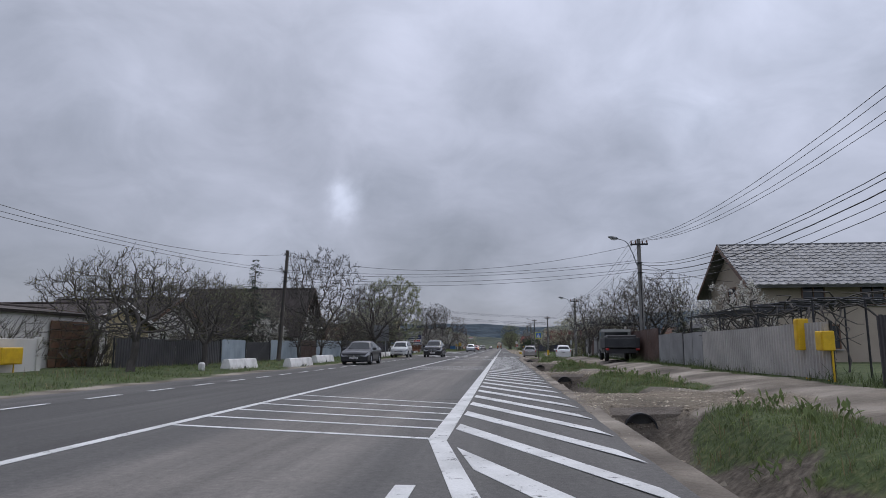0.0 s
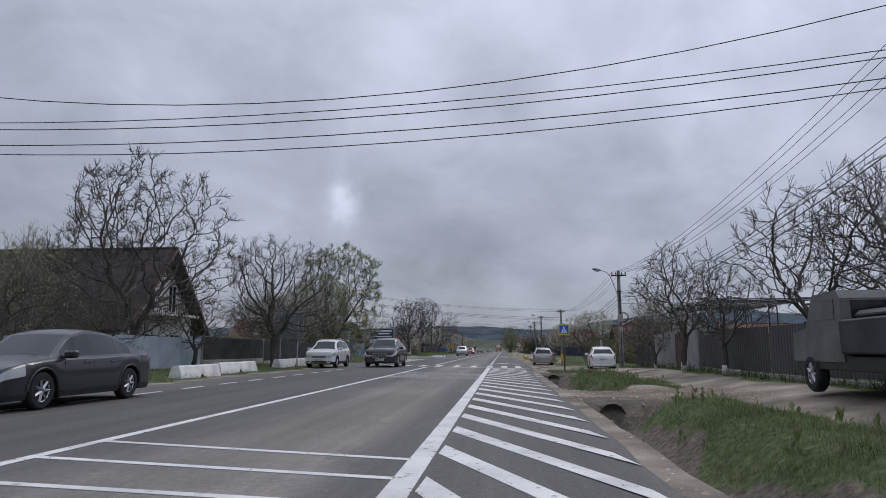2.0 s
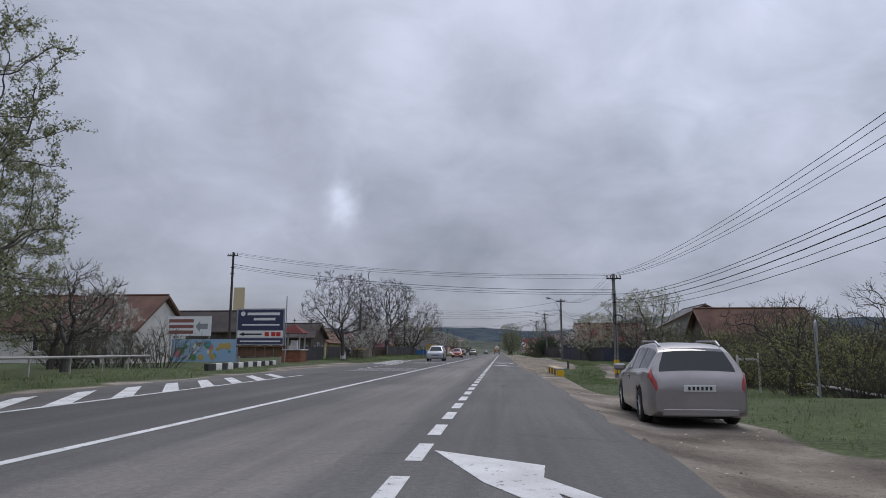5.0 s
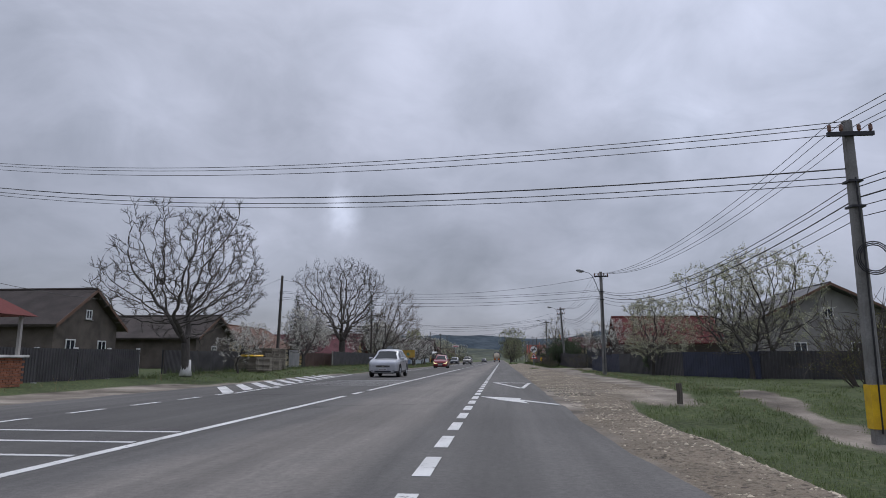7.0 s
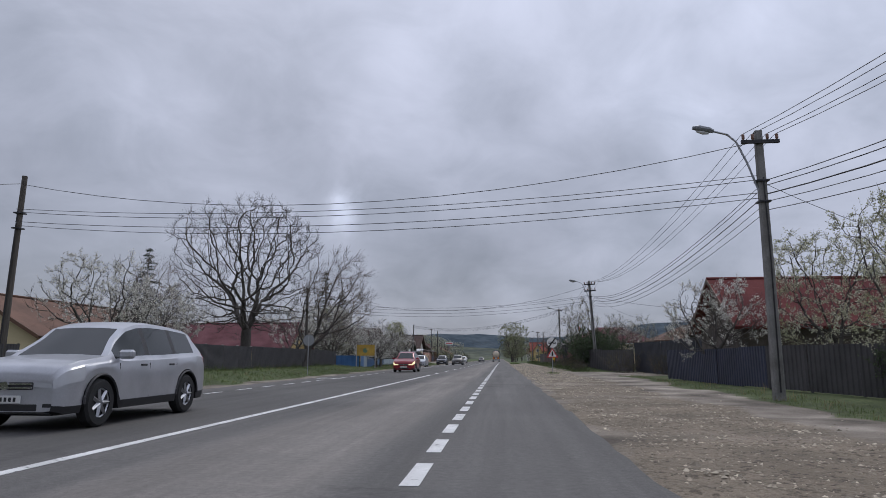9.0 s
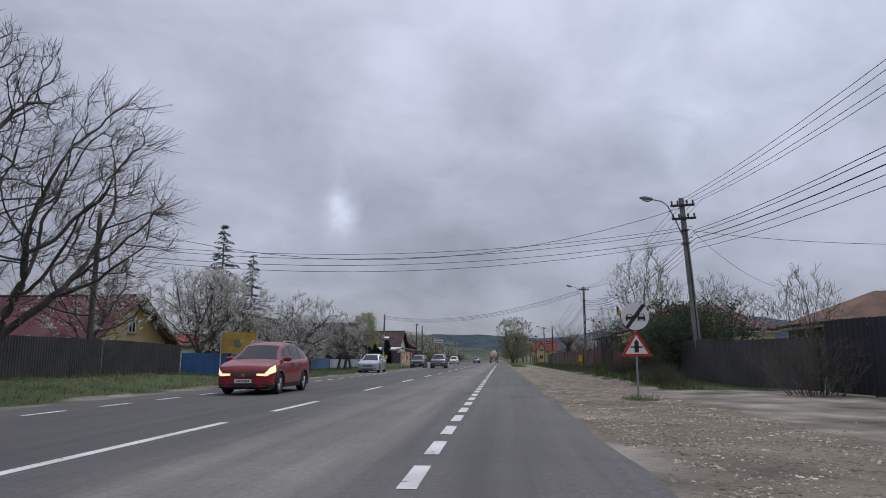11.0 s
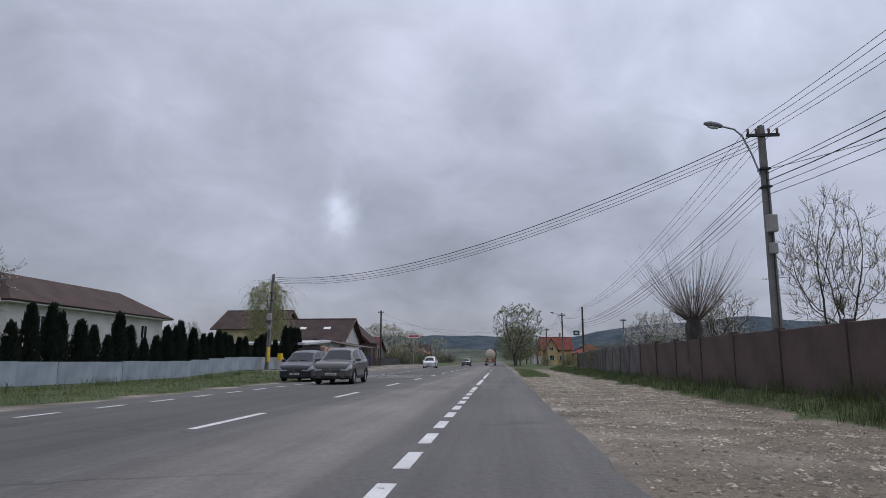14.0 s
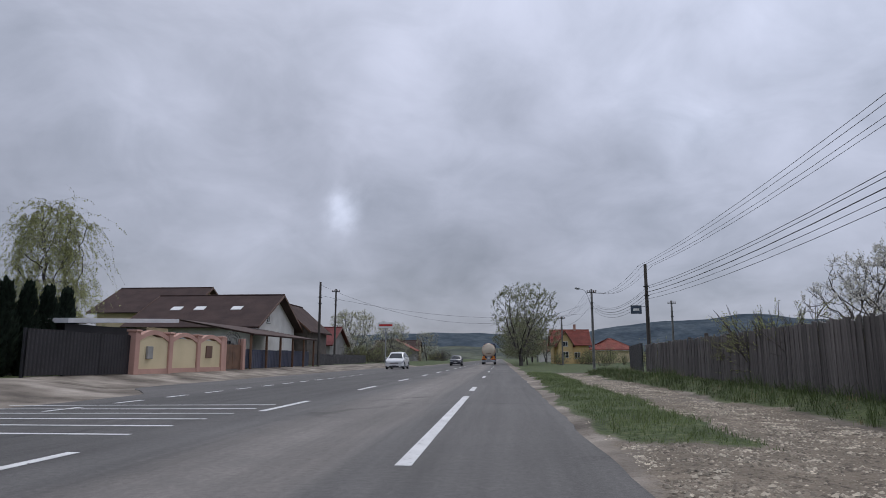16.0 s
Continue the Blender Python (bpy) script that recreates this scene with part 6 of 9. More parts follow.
slope_s = [c for c in beige_house.children if c.name.startswith("roof_slope")][0]
zb_h = float(ground_z(18.8, 40.4))
s_h = (6.9 - 4.55) / 3.8
roof_tiles(slope_s, -5.9, 5.9, -4.5, 4.55 - s_h * 0.7 - zb_h + 0.14, 0.0, 6.9 - zb_h + 0.14, 24, 13,
           surf("grey_tile", (0.3, 0.3, 0.31), (0.19, 0.19, 0.195), 0.6, scale=1.2, fine=20, var=0.15, bump=0.1, per_object=0.28))
house("single-storey house with a grey hipped roof behind the brown fence", 14.5, 21, 48.5, 56, 2.4, 4.3, "y", "plaster_grey", "roof_grey", "hip", 0.5)
house("low house with a long red metal roof", 11.2, 19.8, 168.8, 175.2, 2.75, 5.0, "x", "boards", "roof_wine", over=0.5)
house("grey-brown plastered house with a gable front and grey tiled roof", 21.0, 31.6, 162.2, 171.2, 4.4, 7.0, "y", "plaster_grey", "roof_grey", over=0.9, windows=[("s", 24, 1.2, 1.0, 1.2), ("s", 28.4, 1.2, 1.0, 1.2), ("s", 26.3, 4.3, 0.9, 0.9)])
house("low house with a brown clay tiled roof", 14.2, 22.5, 197.5, 203.0, 2.7, 4.0, "x", "boards", "roof_clay", "hip", 0.4)
house("low house with a dark roof behind the sheet fence", 12.9, 19.0, 177.0, 183.4, 2.2, 3.7, "x", "plaster_grey", "roof_dark", over=0.6, windows=[("s", 15.4, 1.0, 0.9, 0.9)])
house("yellow plastered house with a faded red hipped roof", 8.15, 16.0, 209.2, 214.3, 2.85, 4.35, "x", "plaster_cream", "roof_faded", "hip", 0.32, trim="frame_white",
      windows=[("w", 210.0, 1.75, 0.5, 0.6)])
house("orange plastered house with a red tiled roof far along the road", 11.5, 19, 396, 404, 4.2, 7.2, "x", "plaster_yellow", "roof_red", over=0.6, chimney=(16.5, 400, 6, 8.4),
      windows=[("s", 13.5, 1.0, 1.2, 1.4), ("s", 16.5, 1.0, 1.2, 1.4), ("s", 14.5, 3.0, 1.0, 1.1)])
house("orange gabled wing of the far red-roofed house", 12.2, 15.2, 392.5, 396.2, 4.2, 6.6, "y", "plaster_yellow", "roof_red", over=0.5, windows=[("s", 13.7, 1.2, 1.3, 1.3), ("s", 13.7, 3.6, 1.0, 1.0)])
house("red-roofed house farther along the road", 20, 29, 398, 408, 3.0, 5.4, "x", "plaster_cream", "roof_red", "hip", 0.6)
house("small house with a red roof near the bend", 13, 22, 470, 480, 3.6, 6.8, "x", "plaster_white", "roof_red")
house("old barn with a clay roof behind the garden", 17.5, 26, 131, 137, 2.5, 4.7, "x", "boards", "roof_clay")
house("old house with an orange clay roof behind the shrubs", 28, 36, 114, 120, 2.5, 4.2, "x", "plaster_pink", "roof_clay")
# left side
house("white garage with a flat roof and a brown door", -27, -20, 24.5, 31.8, 2.5, 2.9, "y", "plaster_white", "roof_dark", over=0.15, name="garage")
house("low old house with a dark roof and pale bargeboards", -31, -22.2, 33.2, 39.8, 2.3, 3.5, "x", "plaster_cream", "roof_dark", over=0.5, trim="frame_white", windows=[("e", 35, 0.9, 0.9, 1.1), ("e", 38, 0.9, 0.9, 1.1)])
house("old house with a broad dark roof behind fruit trees", -32, -23.5, 41.5, 49.5, 2.6, 4.4, "x", "plaster_white", "roof_dark", over=0.5, windows=[("e", 44, 1.0, 0.9, 1.1), ("e", 47.3, 1.0, 0.9, 1.1)])
house("tall house with a steep dark brown roof and a balcony gable", -32, -20.4, 63.2, 71.2, 2.9, 7.0, "x", "plaster_white", "roof_dark", over=0.9, windows=[("e", 66.0, 3.3, 1.0, 1.7), ("e", 68.5, 3.3, 1.0, 1.7), ("e", 65.6, 0.8, 1.2, 1.2), ("e", 69.0, 0.8, 1.2, 1.2)])
house("old low house with an orange clay roof behind fences", -38, -26, 119, 127, 2.6, 5.2, "x", "plaster_white", "roof_clay", over=0.4, windows=[("s", -29, 1.0, 1.0, 1.1), ("s", -33, 1.0, 1.0, 1.1)])
house("old farmhouse with a dark shingled roof and boarded gable", -36, -26.3, 143.2, 149.6, 3.3, 5.4, "x", "boards", "roof_dark", over=0.5, windows=[("e", 146.4, 3.6, 0.6, 0.6), ("e", 144.8, 1.2, 0.9, 1.1), ("e", 148, 1.2, 0.9, 1.1)])
house("low farmhouse with a dark brown roof and wooden gable", -33, -24.2, 157.2, 163.8, 2.9, 4.6, "x", "boards", "roof_dark", over=0.5, windows=[("e", 160.5, 1.2, 0.9, 1.0)])
house("long low outbuilding with a faded clay roof", -34, -26, 172, 188, 2.4, 4.7, "y", "plaster_cream", "roof_clay", over=0.4)
house("long low house with a red tiled roof and yellow gable", -37, -22.0, 202.8, 211.0, 2.2, 4.7, "x", "plaster_yellow", "roof_faded", over=0.7, windows=[("e", 206.9, 2.6, 0.8, 0.9), ("e", 205, 0.9, 1.0, 1.1), ("e", 209, 0.9, 1.0, 1.1)])
house("low house with a red roof behind the blue fence", -40, -31, 236, 243, 2.4, 3.6, "x", "plaster_white", "roof_red")
house("large white two-storey house with a brown hipped roof", -41.4, -35.1, 262.5, 284.6, 5.5, 7.75, "y", "plaster_white", "roof_brown", "hip", 0.8,
      windows=[("e", 266, 3.2, 1.2, 1.4), ("e", 271, 3.2, 1.2, 1.4), ("e", 276, 3.2, 1.2, 1.4), ("e", 281, 3.2, 1.2, 1.4), ("s", -37, 3.2, 1.2, 1.4), ("s", -41, 3.2, 1.2, 1.4)])
main_house = house("white and grey house with a low brown tiled roof", -33, -21.8, 308.8, 320.6, 4.1, 7.1, "x", "plaster_white", "roof_brown", over=0.8, windows=[("e", 312.5, 4.4, 0.8, 0.9), ("s", -24.5, 1.5, 1.6, 1.2), ("s", -29, 1.5, 1.6, 1.2)])
for px in (-30.5, -28.2, -24.6):
    bm = B()
    box(bm, -0.5, 0.5, -0.4, 0.4, 0, 0.06, 0.01)
    sk = part("skylight", bm, M["frame_white"], main_house, "white-framed skylight")
    f = 0.5
    half = 5.9
    sk.location = (px + 27.4, -half * f, 4.1 + (7.1 - 4.1) * (1 - f) + 0.13 - float(ground_z(-27.4, 314.7)))
    sk.rotation_euler = (math.atan2(3.0, half), 0, 0)
house("brown-roofed rear wing behind the low house", -47, -36.5, 325, 337, 6.6, 9.7, "x", "plaster_cream", "roof_brown", over=0.8, windows=[("e", 331, 6.9, 1.0, 1.0)])
house("dark boarded wing with a brown roof", -27, -20.5, 321.2, 329, 4.2, 7.0, "y", "boards", "roof_brown", over=0.5)
house("red-roofed house beyond the carport", -32, -23.2, 341, 351, 3.0, 5.4, "x", "plaster_grey", "roof_wine", over=0.5)
house("red-roofed cottage far along the road", -33, -22, 420, 430, 3.2, 6.0, "y", "plaster_grey", "roof_red", over=0.5)
house("grey house far along the road", -40, -26, 460, 470, 3.4, 6.8, "x", "plaster_cream", "roof_brown")

# garage door of the first building
gd = thing("garage_door", "closed brown sectional garage door", "door", (-19.93, 29.1, float(ground_z(-20, 29))))
for k in range(5):
    bm = B()
    box(bm, 0, 0.05, -1.55, 1.55, 0.02 + 0.42 * k, 0.41 + 0.42 * k, 0.012)
    part("door_panel", bm, M["wood"], gd)
# balcony of the tall house
bal = thing("balcony", "pale balcony with thin dark metal railing", "balcony", (-19.9, 67.2, 0))
bm = B()
box(bm, -0.55, 0.75, -2.6, 2.6, 3.0, 3.15, 0.01)
part("slab", bm, M["plaster_white"], bal)
bm = B()
box(bm, 0.68, 0.72, -2.55, 2.55, 3.95, 4.0)
part("handrail", bm, M["dark_steel"], bal)
for k in range(24):
    bm = B()
    box(bm, 0.69, 0.71, -2.5 + 0.215 * k, -2.48 + 0.215 * k, 3.15, 3.95)
    part("baluster", bm, M["dark_steel"], bal)

# low garage with white roof, yellow wall, arched gate and carport
lg = thing("garage", "low cream garage with a white sheet roof", "garage", (-21.5, 282.6, 0.35))
bm = B()
box(bm, -4.0, 3.6, -5.0, 1.4, -0.3, 2.15)
part("wall", bm, M["fence_black"], lg, "blackened side wall")
bm = B()
box(bm, -4.0, 3.6, 1.4, 3.6, -0.3, 2.3)
part("wall", bm, M["plaster_cream"], lg)
bm = B()
prism(bm, [(-5.4, 2.15), (4.0, 2.65), (4.0, 2.85), (-5.4, 2.35)], 0, -4.4, 4.0)
part("roof", bm, M["roof_sheet"], lg)
yw = thing("garden_wall", "yellow rendered wall with pink piers and arched panels", "wall", (-16.9, 281.2, 0.33), 90)
bm = B()
box(bm, 0, 9.7, -0.1, 0.1, -0.3, 1.75)
part("slab", bm, M["plaster_cream"], yw)
for k in range(4):
    bm = B()
    box(bm, -0.2 + 3.2 * k, 0.2 + 3.2 * k, -0.2, 0.2, -0.3, 1.95, 0.02)
    box(bm, -0.27 + 3.2 * k, 0.27 + 3.2 * k, -0.26, 0.26, 1.95, 2.05, 0.02)
    part("pier", bm, M["plaster_pink"], yw)
for k in range(3):
    bm = B()
    n, a0, a1 = 12, 0.2 + 3.2 * k, 3.0 + 3.2 * k
    arch = [(a0 + (a1 - a0) * i / n, 1.55 + 0.32 * math.sin(math.pi * i / n)) for i in range(n + 1)]
    prism(bm, arch + [(x, z + 0.22) for x, z in arch[::-1]], 1, -0.16, 0.16)
    part("arch_coping", bm, M["plaster_pink"], yw)
    bm = B()
    box(bm, a0, a1, -0.15, 0.15, -0.3, 0.22)
    part("plinth", bm, M["plaster_pink"], yw)
bm = B()
box(bm, 0.9, 1.4, -0.22, -0.1, 0.7, 1.3, 0.02)
part("meter_box", bm, M["concrete"], yw)
bm = B()
box(bm, 7.4, 8.2, -0.16, -0.09, 0.75, 1.45, 0.02)
part("vent_grille", bm, M["frame_brown"], yw)
ag = thing("gate", "dark brown double gate with a scrolled iron arch", "gate", (-16.9, 291.2, 0.33), 90)
for s in (0.15, 1.5):
    bm = B()
    box(bm, s, s + 1.3, -0.04, 0.04, 0.05, 1.6, 0.01)
    part("leaf", bm, M["wood"], ag)
for s in (-0.05, 3.0):
    bm = B()
    box(bm, s - 0.2, s + 0.2, -0.2, 0.2, -0.3, 2.0, 0.02)
    part("pier", bm, M["plaster_pink"], ag)
for r in (1.35, 1.05, 0.75):
    bm = B()
    tube(bm, [(1.48 + r * math.cos(a), 0, 1.6 + 0.62 * r * math.sin(a)) for a in np.linspace(0, math.pi, 15)], 0.02, 5)
    part("arch_bar", bm, M["dark_steel"], ag)
for k in range(9):
    a = math.pi * (k + 0.5) / 9
    bm = B()
    tube(bm, [(1.48 + 0.2 * math.cos(a), 0, 1.6), (1.48 + 1.35 * math.cos(a), 0, 1.6 + 0.83 * math.sin(a))], 0.014, 5)
    part("arch_bar", bm, M["dark_steel"], ag)
cp = thing("carport", "lean-to carport with a brown roof on wooden posts", "carport", (-19.0, 304.0, 0.35))
bm = B()
prism(bm, [(-3.2, 3.3), (2.2, 2.3), (2.2, 2.42), (-3.2, 3.42)], 1, -8.0, 8.0)
part("roof", bm, M["roof_brown"], cp)
for k in range(6):
    bm = B()
    box(bm, 1.85, 2.0, -7.8 + 3.1 * k, -7.65 + 3.1 * k, -0.3, 2.35, 0.01)
    part("post", bm, M["wood"], cp)

# ---- hills at the horizon ----


def hills(name, label, y, lo, hi, seed, z0, rise, mat, x_from, x_to):
    """A long ridge, which rises to the east by so many metres."""
    bm = B()
    n, rows = 120, 8
    prev = None
    for i in range(n + 1):
        x = x_from + (x_to - x_from) * i / n
        h = lo + (hi - lo) * (0.5 + 0.6 * noise.noise((x * 0.0016 + seed, seed, 0)) + 0.22 * noise.noise((x * 0.006, seed, 3)) + 0.05 * noise.noise((x * 0.03, seed, 5))) + rise * float(step(100, 500, x))
        col = [bm.verts.new((x, y + 500 * (j / rows), z0 + (h - z0) * math.sin(math.pi / 2 * j / rows) + (6 * noise.noise((x * 0.02, j, seed)) if 0 < j < rows else 0))) for j in range(rows + 1)]
        if prev:
            for j in range(rows):
                bm.faces.new((prev[j], col[j], col[j + 1], prev[j + 1]))
        prev = col
    o = part(name, bm, mat, None, smooth=True)
    return tagged(o, label, "hills", kind="structure")


# the haze of distance is mixed into these blue-grey and greyed base colours
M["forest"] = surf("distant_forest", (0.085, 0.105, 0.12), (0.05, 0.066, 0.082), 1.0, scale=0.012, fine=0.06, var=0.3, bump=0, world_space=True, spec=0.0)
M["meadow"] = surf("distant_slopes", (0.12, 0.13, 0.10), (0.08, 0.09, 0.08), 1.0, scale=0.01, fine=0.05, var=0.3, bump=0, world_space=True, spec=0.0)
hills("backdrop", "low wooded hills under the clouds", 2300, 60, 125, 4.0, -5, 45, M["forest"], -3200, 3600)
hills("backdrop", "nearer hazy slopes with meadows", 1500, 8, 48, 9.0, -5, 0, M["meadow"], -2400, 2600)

# ---- vehicles ----
M["tyre"] = surf("tyre_rubber", (0.025, 0.025, 0.026), (0.018, 0.018, 0.018), 0.85, scale=8, fine=60, var=0.2, bump=0.15)
M["rim"] = plain("alloy_rim", (0.42, 0.43, 0.45), 0.35, 0.8)
M["car_black"] = plain("black_trim", (0.018, 0.018, 0.02), 0.5)
M["car_glass"] = plain("car_glass", (0.012, 0.016, 0.016), 0.05)
M["head"] = plain("headlight_glass", (0.42, 0.43, 0.45), 0.06, 0.0, 0.0, 1.0)
M["head_on"] = plain("lit_headlight", (1.0, 0.78, 0.45), 0.2, 0.0, 0.9)
M["tail"] = plain("tail_light_red", (0.35, 0.02, 0.02), 0.2, 0.0, 0.0, 0.5)
M["plate"] = plain("number_plate", (0.62, 0.62, 0.6), 0.5)
M["chrome"] = plain("chrome", (0.6, 0.6, 0.62), 0.15, 1.0)
M["amber"] = plain("amber_lens", (0.6, 0.2, 0.02), 0.3)


def paint(name, col, rough=0.35, metal=0.0, dirt=0.12):
    m = surf(name, col, tuple(c * 0.8 for c in col), rough, metal, scale=1.4, fine=40, var=dirt * 0.5, bump=0, coat=0.6)
    return m


def wheel(parent, x, y, r, w, flip):
    e = B()
    prof = [(r * 0.62, -w / 2), (r * 0.9, -w / 2), (r, -w * 0.32), (r, w * 0.32), (r * 0.9, w / 2), (r * 0.62, w / 2)]
    n = 24
    rings = []
    for k in range(n):
        a = 2 * math.pi * k / n
        rings.append([e.verts.new((b, rr * math.cos(a), rr * math.sin(a))) for rr, b in prof])
    for k in range(n):
        for i in range(len(prof)):
            j = (i + 1) % len(prof)
            e.faces.new((rings[k][i], rings[k][j], rings[(k + 1) % n][j], rings[(k + 1) % n][i]))
    ty = part("tyre", e, M["tyre"], parent, smooth=False)
    ty.location = (x, y, r)
    if flip:
        ty.rotation_euler = (0, 0, math.pi)
    e = B()
    tube(e, [(-w * 0.1, 0, 0), (w * 0.3, 0, 0)], [r * 0.6, r * 0.63], 20)
    disc = part("rim", e, M["car_black"], ty)
    e = B()
    for k in range(7):
        a = 2 * math.pi * k / 7
        c, s = math.cos(a), math.sin(a)
        p, q = Vector((w * 0.36, c * r * 0.1, s * r * 0.1)), Vector((w * 0.38, c * r * 0.6, s * r * 0.6))
        tube(e, [p, q], [r * 0.1, r * 0.075], 4)
    tube(e, [(w * 0.3, 0, 0), (w * 0.42, 0, 0)], r * 0.16, 10)
    ring = [(w * 0.34, r * 0.6 * math.cos(a), r * 0.6 * math.sin(a)) for a in np.linspace(0, 2 * math.pi, 21)]
    tube(e, ring, r * 0.045, 4, False)
    part("spokes", e, M["rim"], ty)
    return ty


CAR_SHAPES = {
    # height of the centre line along the car, from nose to tail, for a height of one metre; windscreen, side glass and rear screen as shares of the length
    "suv": ([(0, .47), (.01, .535), (.03, .565), (.09, .60), (.235, .645), (.385, .935), (.46, .985), (.56, 1), (.72, .985), (.85, .955), (.915, .90), (.965, .66), (.985, .62), (.996, .57), (1, .47)],
            (.235, .385), (.27, .47, .50, .68, .71, .87), (.905, .96)),
    "hatch": ([(0, .44), (.01, .505), (.03, .535), (.09, .575), (.22, .64), (.39, .925), (.48, .985), (.58, 1), (.72, .975), (.84, .92), (.91, .85), (.962, .66), (.985, .61), (.996, .56), (1, .46)],
              (.22, .39), (.26, .48, .51, .70, .73, .85), (.865, .957)),
    "van": ([(0, .42), (.01, .485), (.03, .515), (.09, .555), (.19, .62), (.36, .925), (.46, .985), (.58, 1), (.76, .985), (.87, .95), (.925, .88), (.967, .64), (.987, .59), (.996, .54), (1, .44)],
            (.19, .36), (.235, .46, .49, .69, .72, .90), (.92, .965)),
    "estate": ([(0, .43), (.01, .495), (.03, .52), (.09, .56), (.25, .63), (.40, .925), (.49, .985), (.58, 1), (.76, .985), (.87, .955), (.925, .89), (.972, .65), (.987, .60), (.996, .55), (1, .45)],
               (.25, .40), (.285, .50, .53, .71, .74, .91), (.90, .972)),
    "sedan": ([(0, .43), (.01, .49), (.03, .52), (.10, .565), (.265, .635), (.41, .935), (.49, .99), (.56, 1), (.66, .975), (.73, .925), (.85, .73), (.93, .715), (.98, .70), (.993, .63), (1, .48)],
              (.265, .41), (.30, .49, .515, .68, .70, .80), (.725, .845)),
    "coupe_suv": ([(0, .50), (.008, .56), (.03, .60), (.09, .635), (.27, .68), (.40, .93), (.48, .985), (.55, 1), (.64, .985), (.74, .925), (.89, .735), (.965, .71), (.985, .67), (.996, .6), (1, .5)],
                  (.27, .40), (.30, .47, .495, .66, .68, .80), (.735, .885)),
}


def car(label, x, y, rz, colour, L=4.4, W=1.8, H=1.5, style="suv", lights_on=False, z=None, wheel_r=0.33, wheelbase=2.6, trim_low=True, rails=False):
    """A car facing +y before it is turned: a shell lofted over many stations, with cut-out wheel arches and windows of their own."""
    z = float(ground_z(x, y)) if z is None else z
    e = thing("car", label, "car", (x, y, z), rz, "vehicles on the road")
    h = W / 2
    top_keys, screen, sides, rear = CAR_SHAPES[style]
    front_axle = 0.5 - wheelbase / L / 2 - 0.012
    axles = (L * (0.5 - front_axle), L * (0.5 - front_axle) - wheelbase)
    sill = 0.24 if style in ("suv", "coupe_suv") else 0.18
    R = wheel_r + 0.055
    stations = set(np.linspace(0, 1, 41).round(4))
    stations |= {0.004, 0.012, 0.02, 0.035, 0.09, 0.115, 0.955, 0.965, 0.985, 0.994, *screen, *sides, *rear}
    for a in axles:
        for c in np.cos(np.linspace(0, math.pi, 13)):
            stations.add(round(0.5 - (a + R * c * 1.0) / L, 4))
    fs = np.array(sorted(f for f in stations if 0 <= f <= 1))
    fs = fs[np.r_[True, np.diff(fs) > 0.0025]]
    kf, kz = np.array(top_keys).T
    grid = np.linspace(-0.05, 1.05, 881)
    dense = np.interp(grid, kf, kz)
    kernel = np.exp(-np.linspace(-2, 2, 11) ** 2)
    smooth_top = np.convolve(np.pad(dense, 5, "edge"), kernel / kernel.sum(), "valid")
    top = np.interp(fs, grid, smooth_top) * H
    belt = np.interp(fs, [0, .012, .03, .10, .25, .6, .88, .96, .985, 1], np.array([.45, .50, .53, .565, .605, .625, .665, .65, .60, .48]) * H)
    belt = np.minimum(belt, top - 0.02)
    half = np.interp(fs, [0, .004, .012, .03, .06, .12, .25, .72, .88, .955, .985, 1], np.array([.78, .84, .89, .935, .965, .99, 1, 1, .99, .955, .91, .84]) * h)
    roof = np.interp(fs, [0, .1, .22, .38, .5, .8, .9, .97, 1], np.array([.56, .70, .76, .70, .68, .665, .67, .72, .62]) * h)
    low = np.interp(fs, [0, .02, .05, .95, .98, 1], [sill + .05, sill + .01, sill, sill, sill + .04, sill + .1])
    for a in axles:
        dy = (0.5 - fs) * L - a
        inside = np.abs(dy) < R
        low = np.where(inside, np.maximum(low, wheel_r + np.sqrt(np.maximum(R * R - dy * dy, 0)) * 0.98), low)
    rows = []
    for f, zt, zb, w, wt, zl in zip(fs, top, belt, half, roof, low):
        zl = min(zl, zb - 0.12)
        rise = zt - zb
        we = w * .945
        wt = min(max(wt, we - rise * .62), we - 0.005)
        mid = zl + (zb - zl) * .5
        pts = [(w * .80, zl), (w * .965, zl + .012), (w * .99, zl + (zb - zl) * .18), (w, mid), (w * .998, zl + (zb - zl) * .68), (w * .985, zl + (zb - zl) * .86), (w * .972, zb - .025), (we, zb),
               (we + (wt - we) * .10, zb + rise * .09), (we + (wt - we) * .5, zb + rise * .5), (we + (wt - we) * .88, zb + rise * .86), (wt, zb + rise * .955), (wt * .86, zt), (wt * .45, zt + .018), (0.0, zt + .024)]
        rows.append(((0.5 - f) * L, pts))
    panes = {}

    def put(key, quad):
        bm = panes.setdefault(key, B())
        bm.faces.new([bm.verts.new(p) for p in quad])

    def kind(f, k):
        """Which piece a patch of the shell belongs to, by its share of the length and its place in the section."""
        if k >= 12 and screen[0] + .004 < f < screen[1] - .006:
            return "windscreen"
        if k >= 12 and rear[0] < f < rear[1]:
            return "rear_window"
        if k in (8, 9):
            for a, b in zip(sides[::2], sides[1::2]):
                if a < f < b:
                    return "side_window"
            if sides[0] < f < sides[-1]:
                return "pillar"
        if k in (4, 5) and f < .10:
            return "headlight"
        if k in (5, 6, 7, 8) and .945 < f:
            return "tail_light"
        if k <= 1 and trim_low:
            return "cladding"
        return "body"

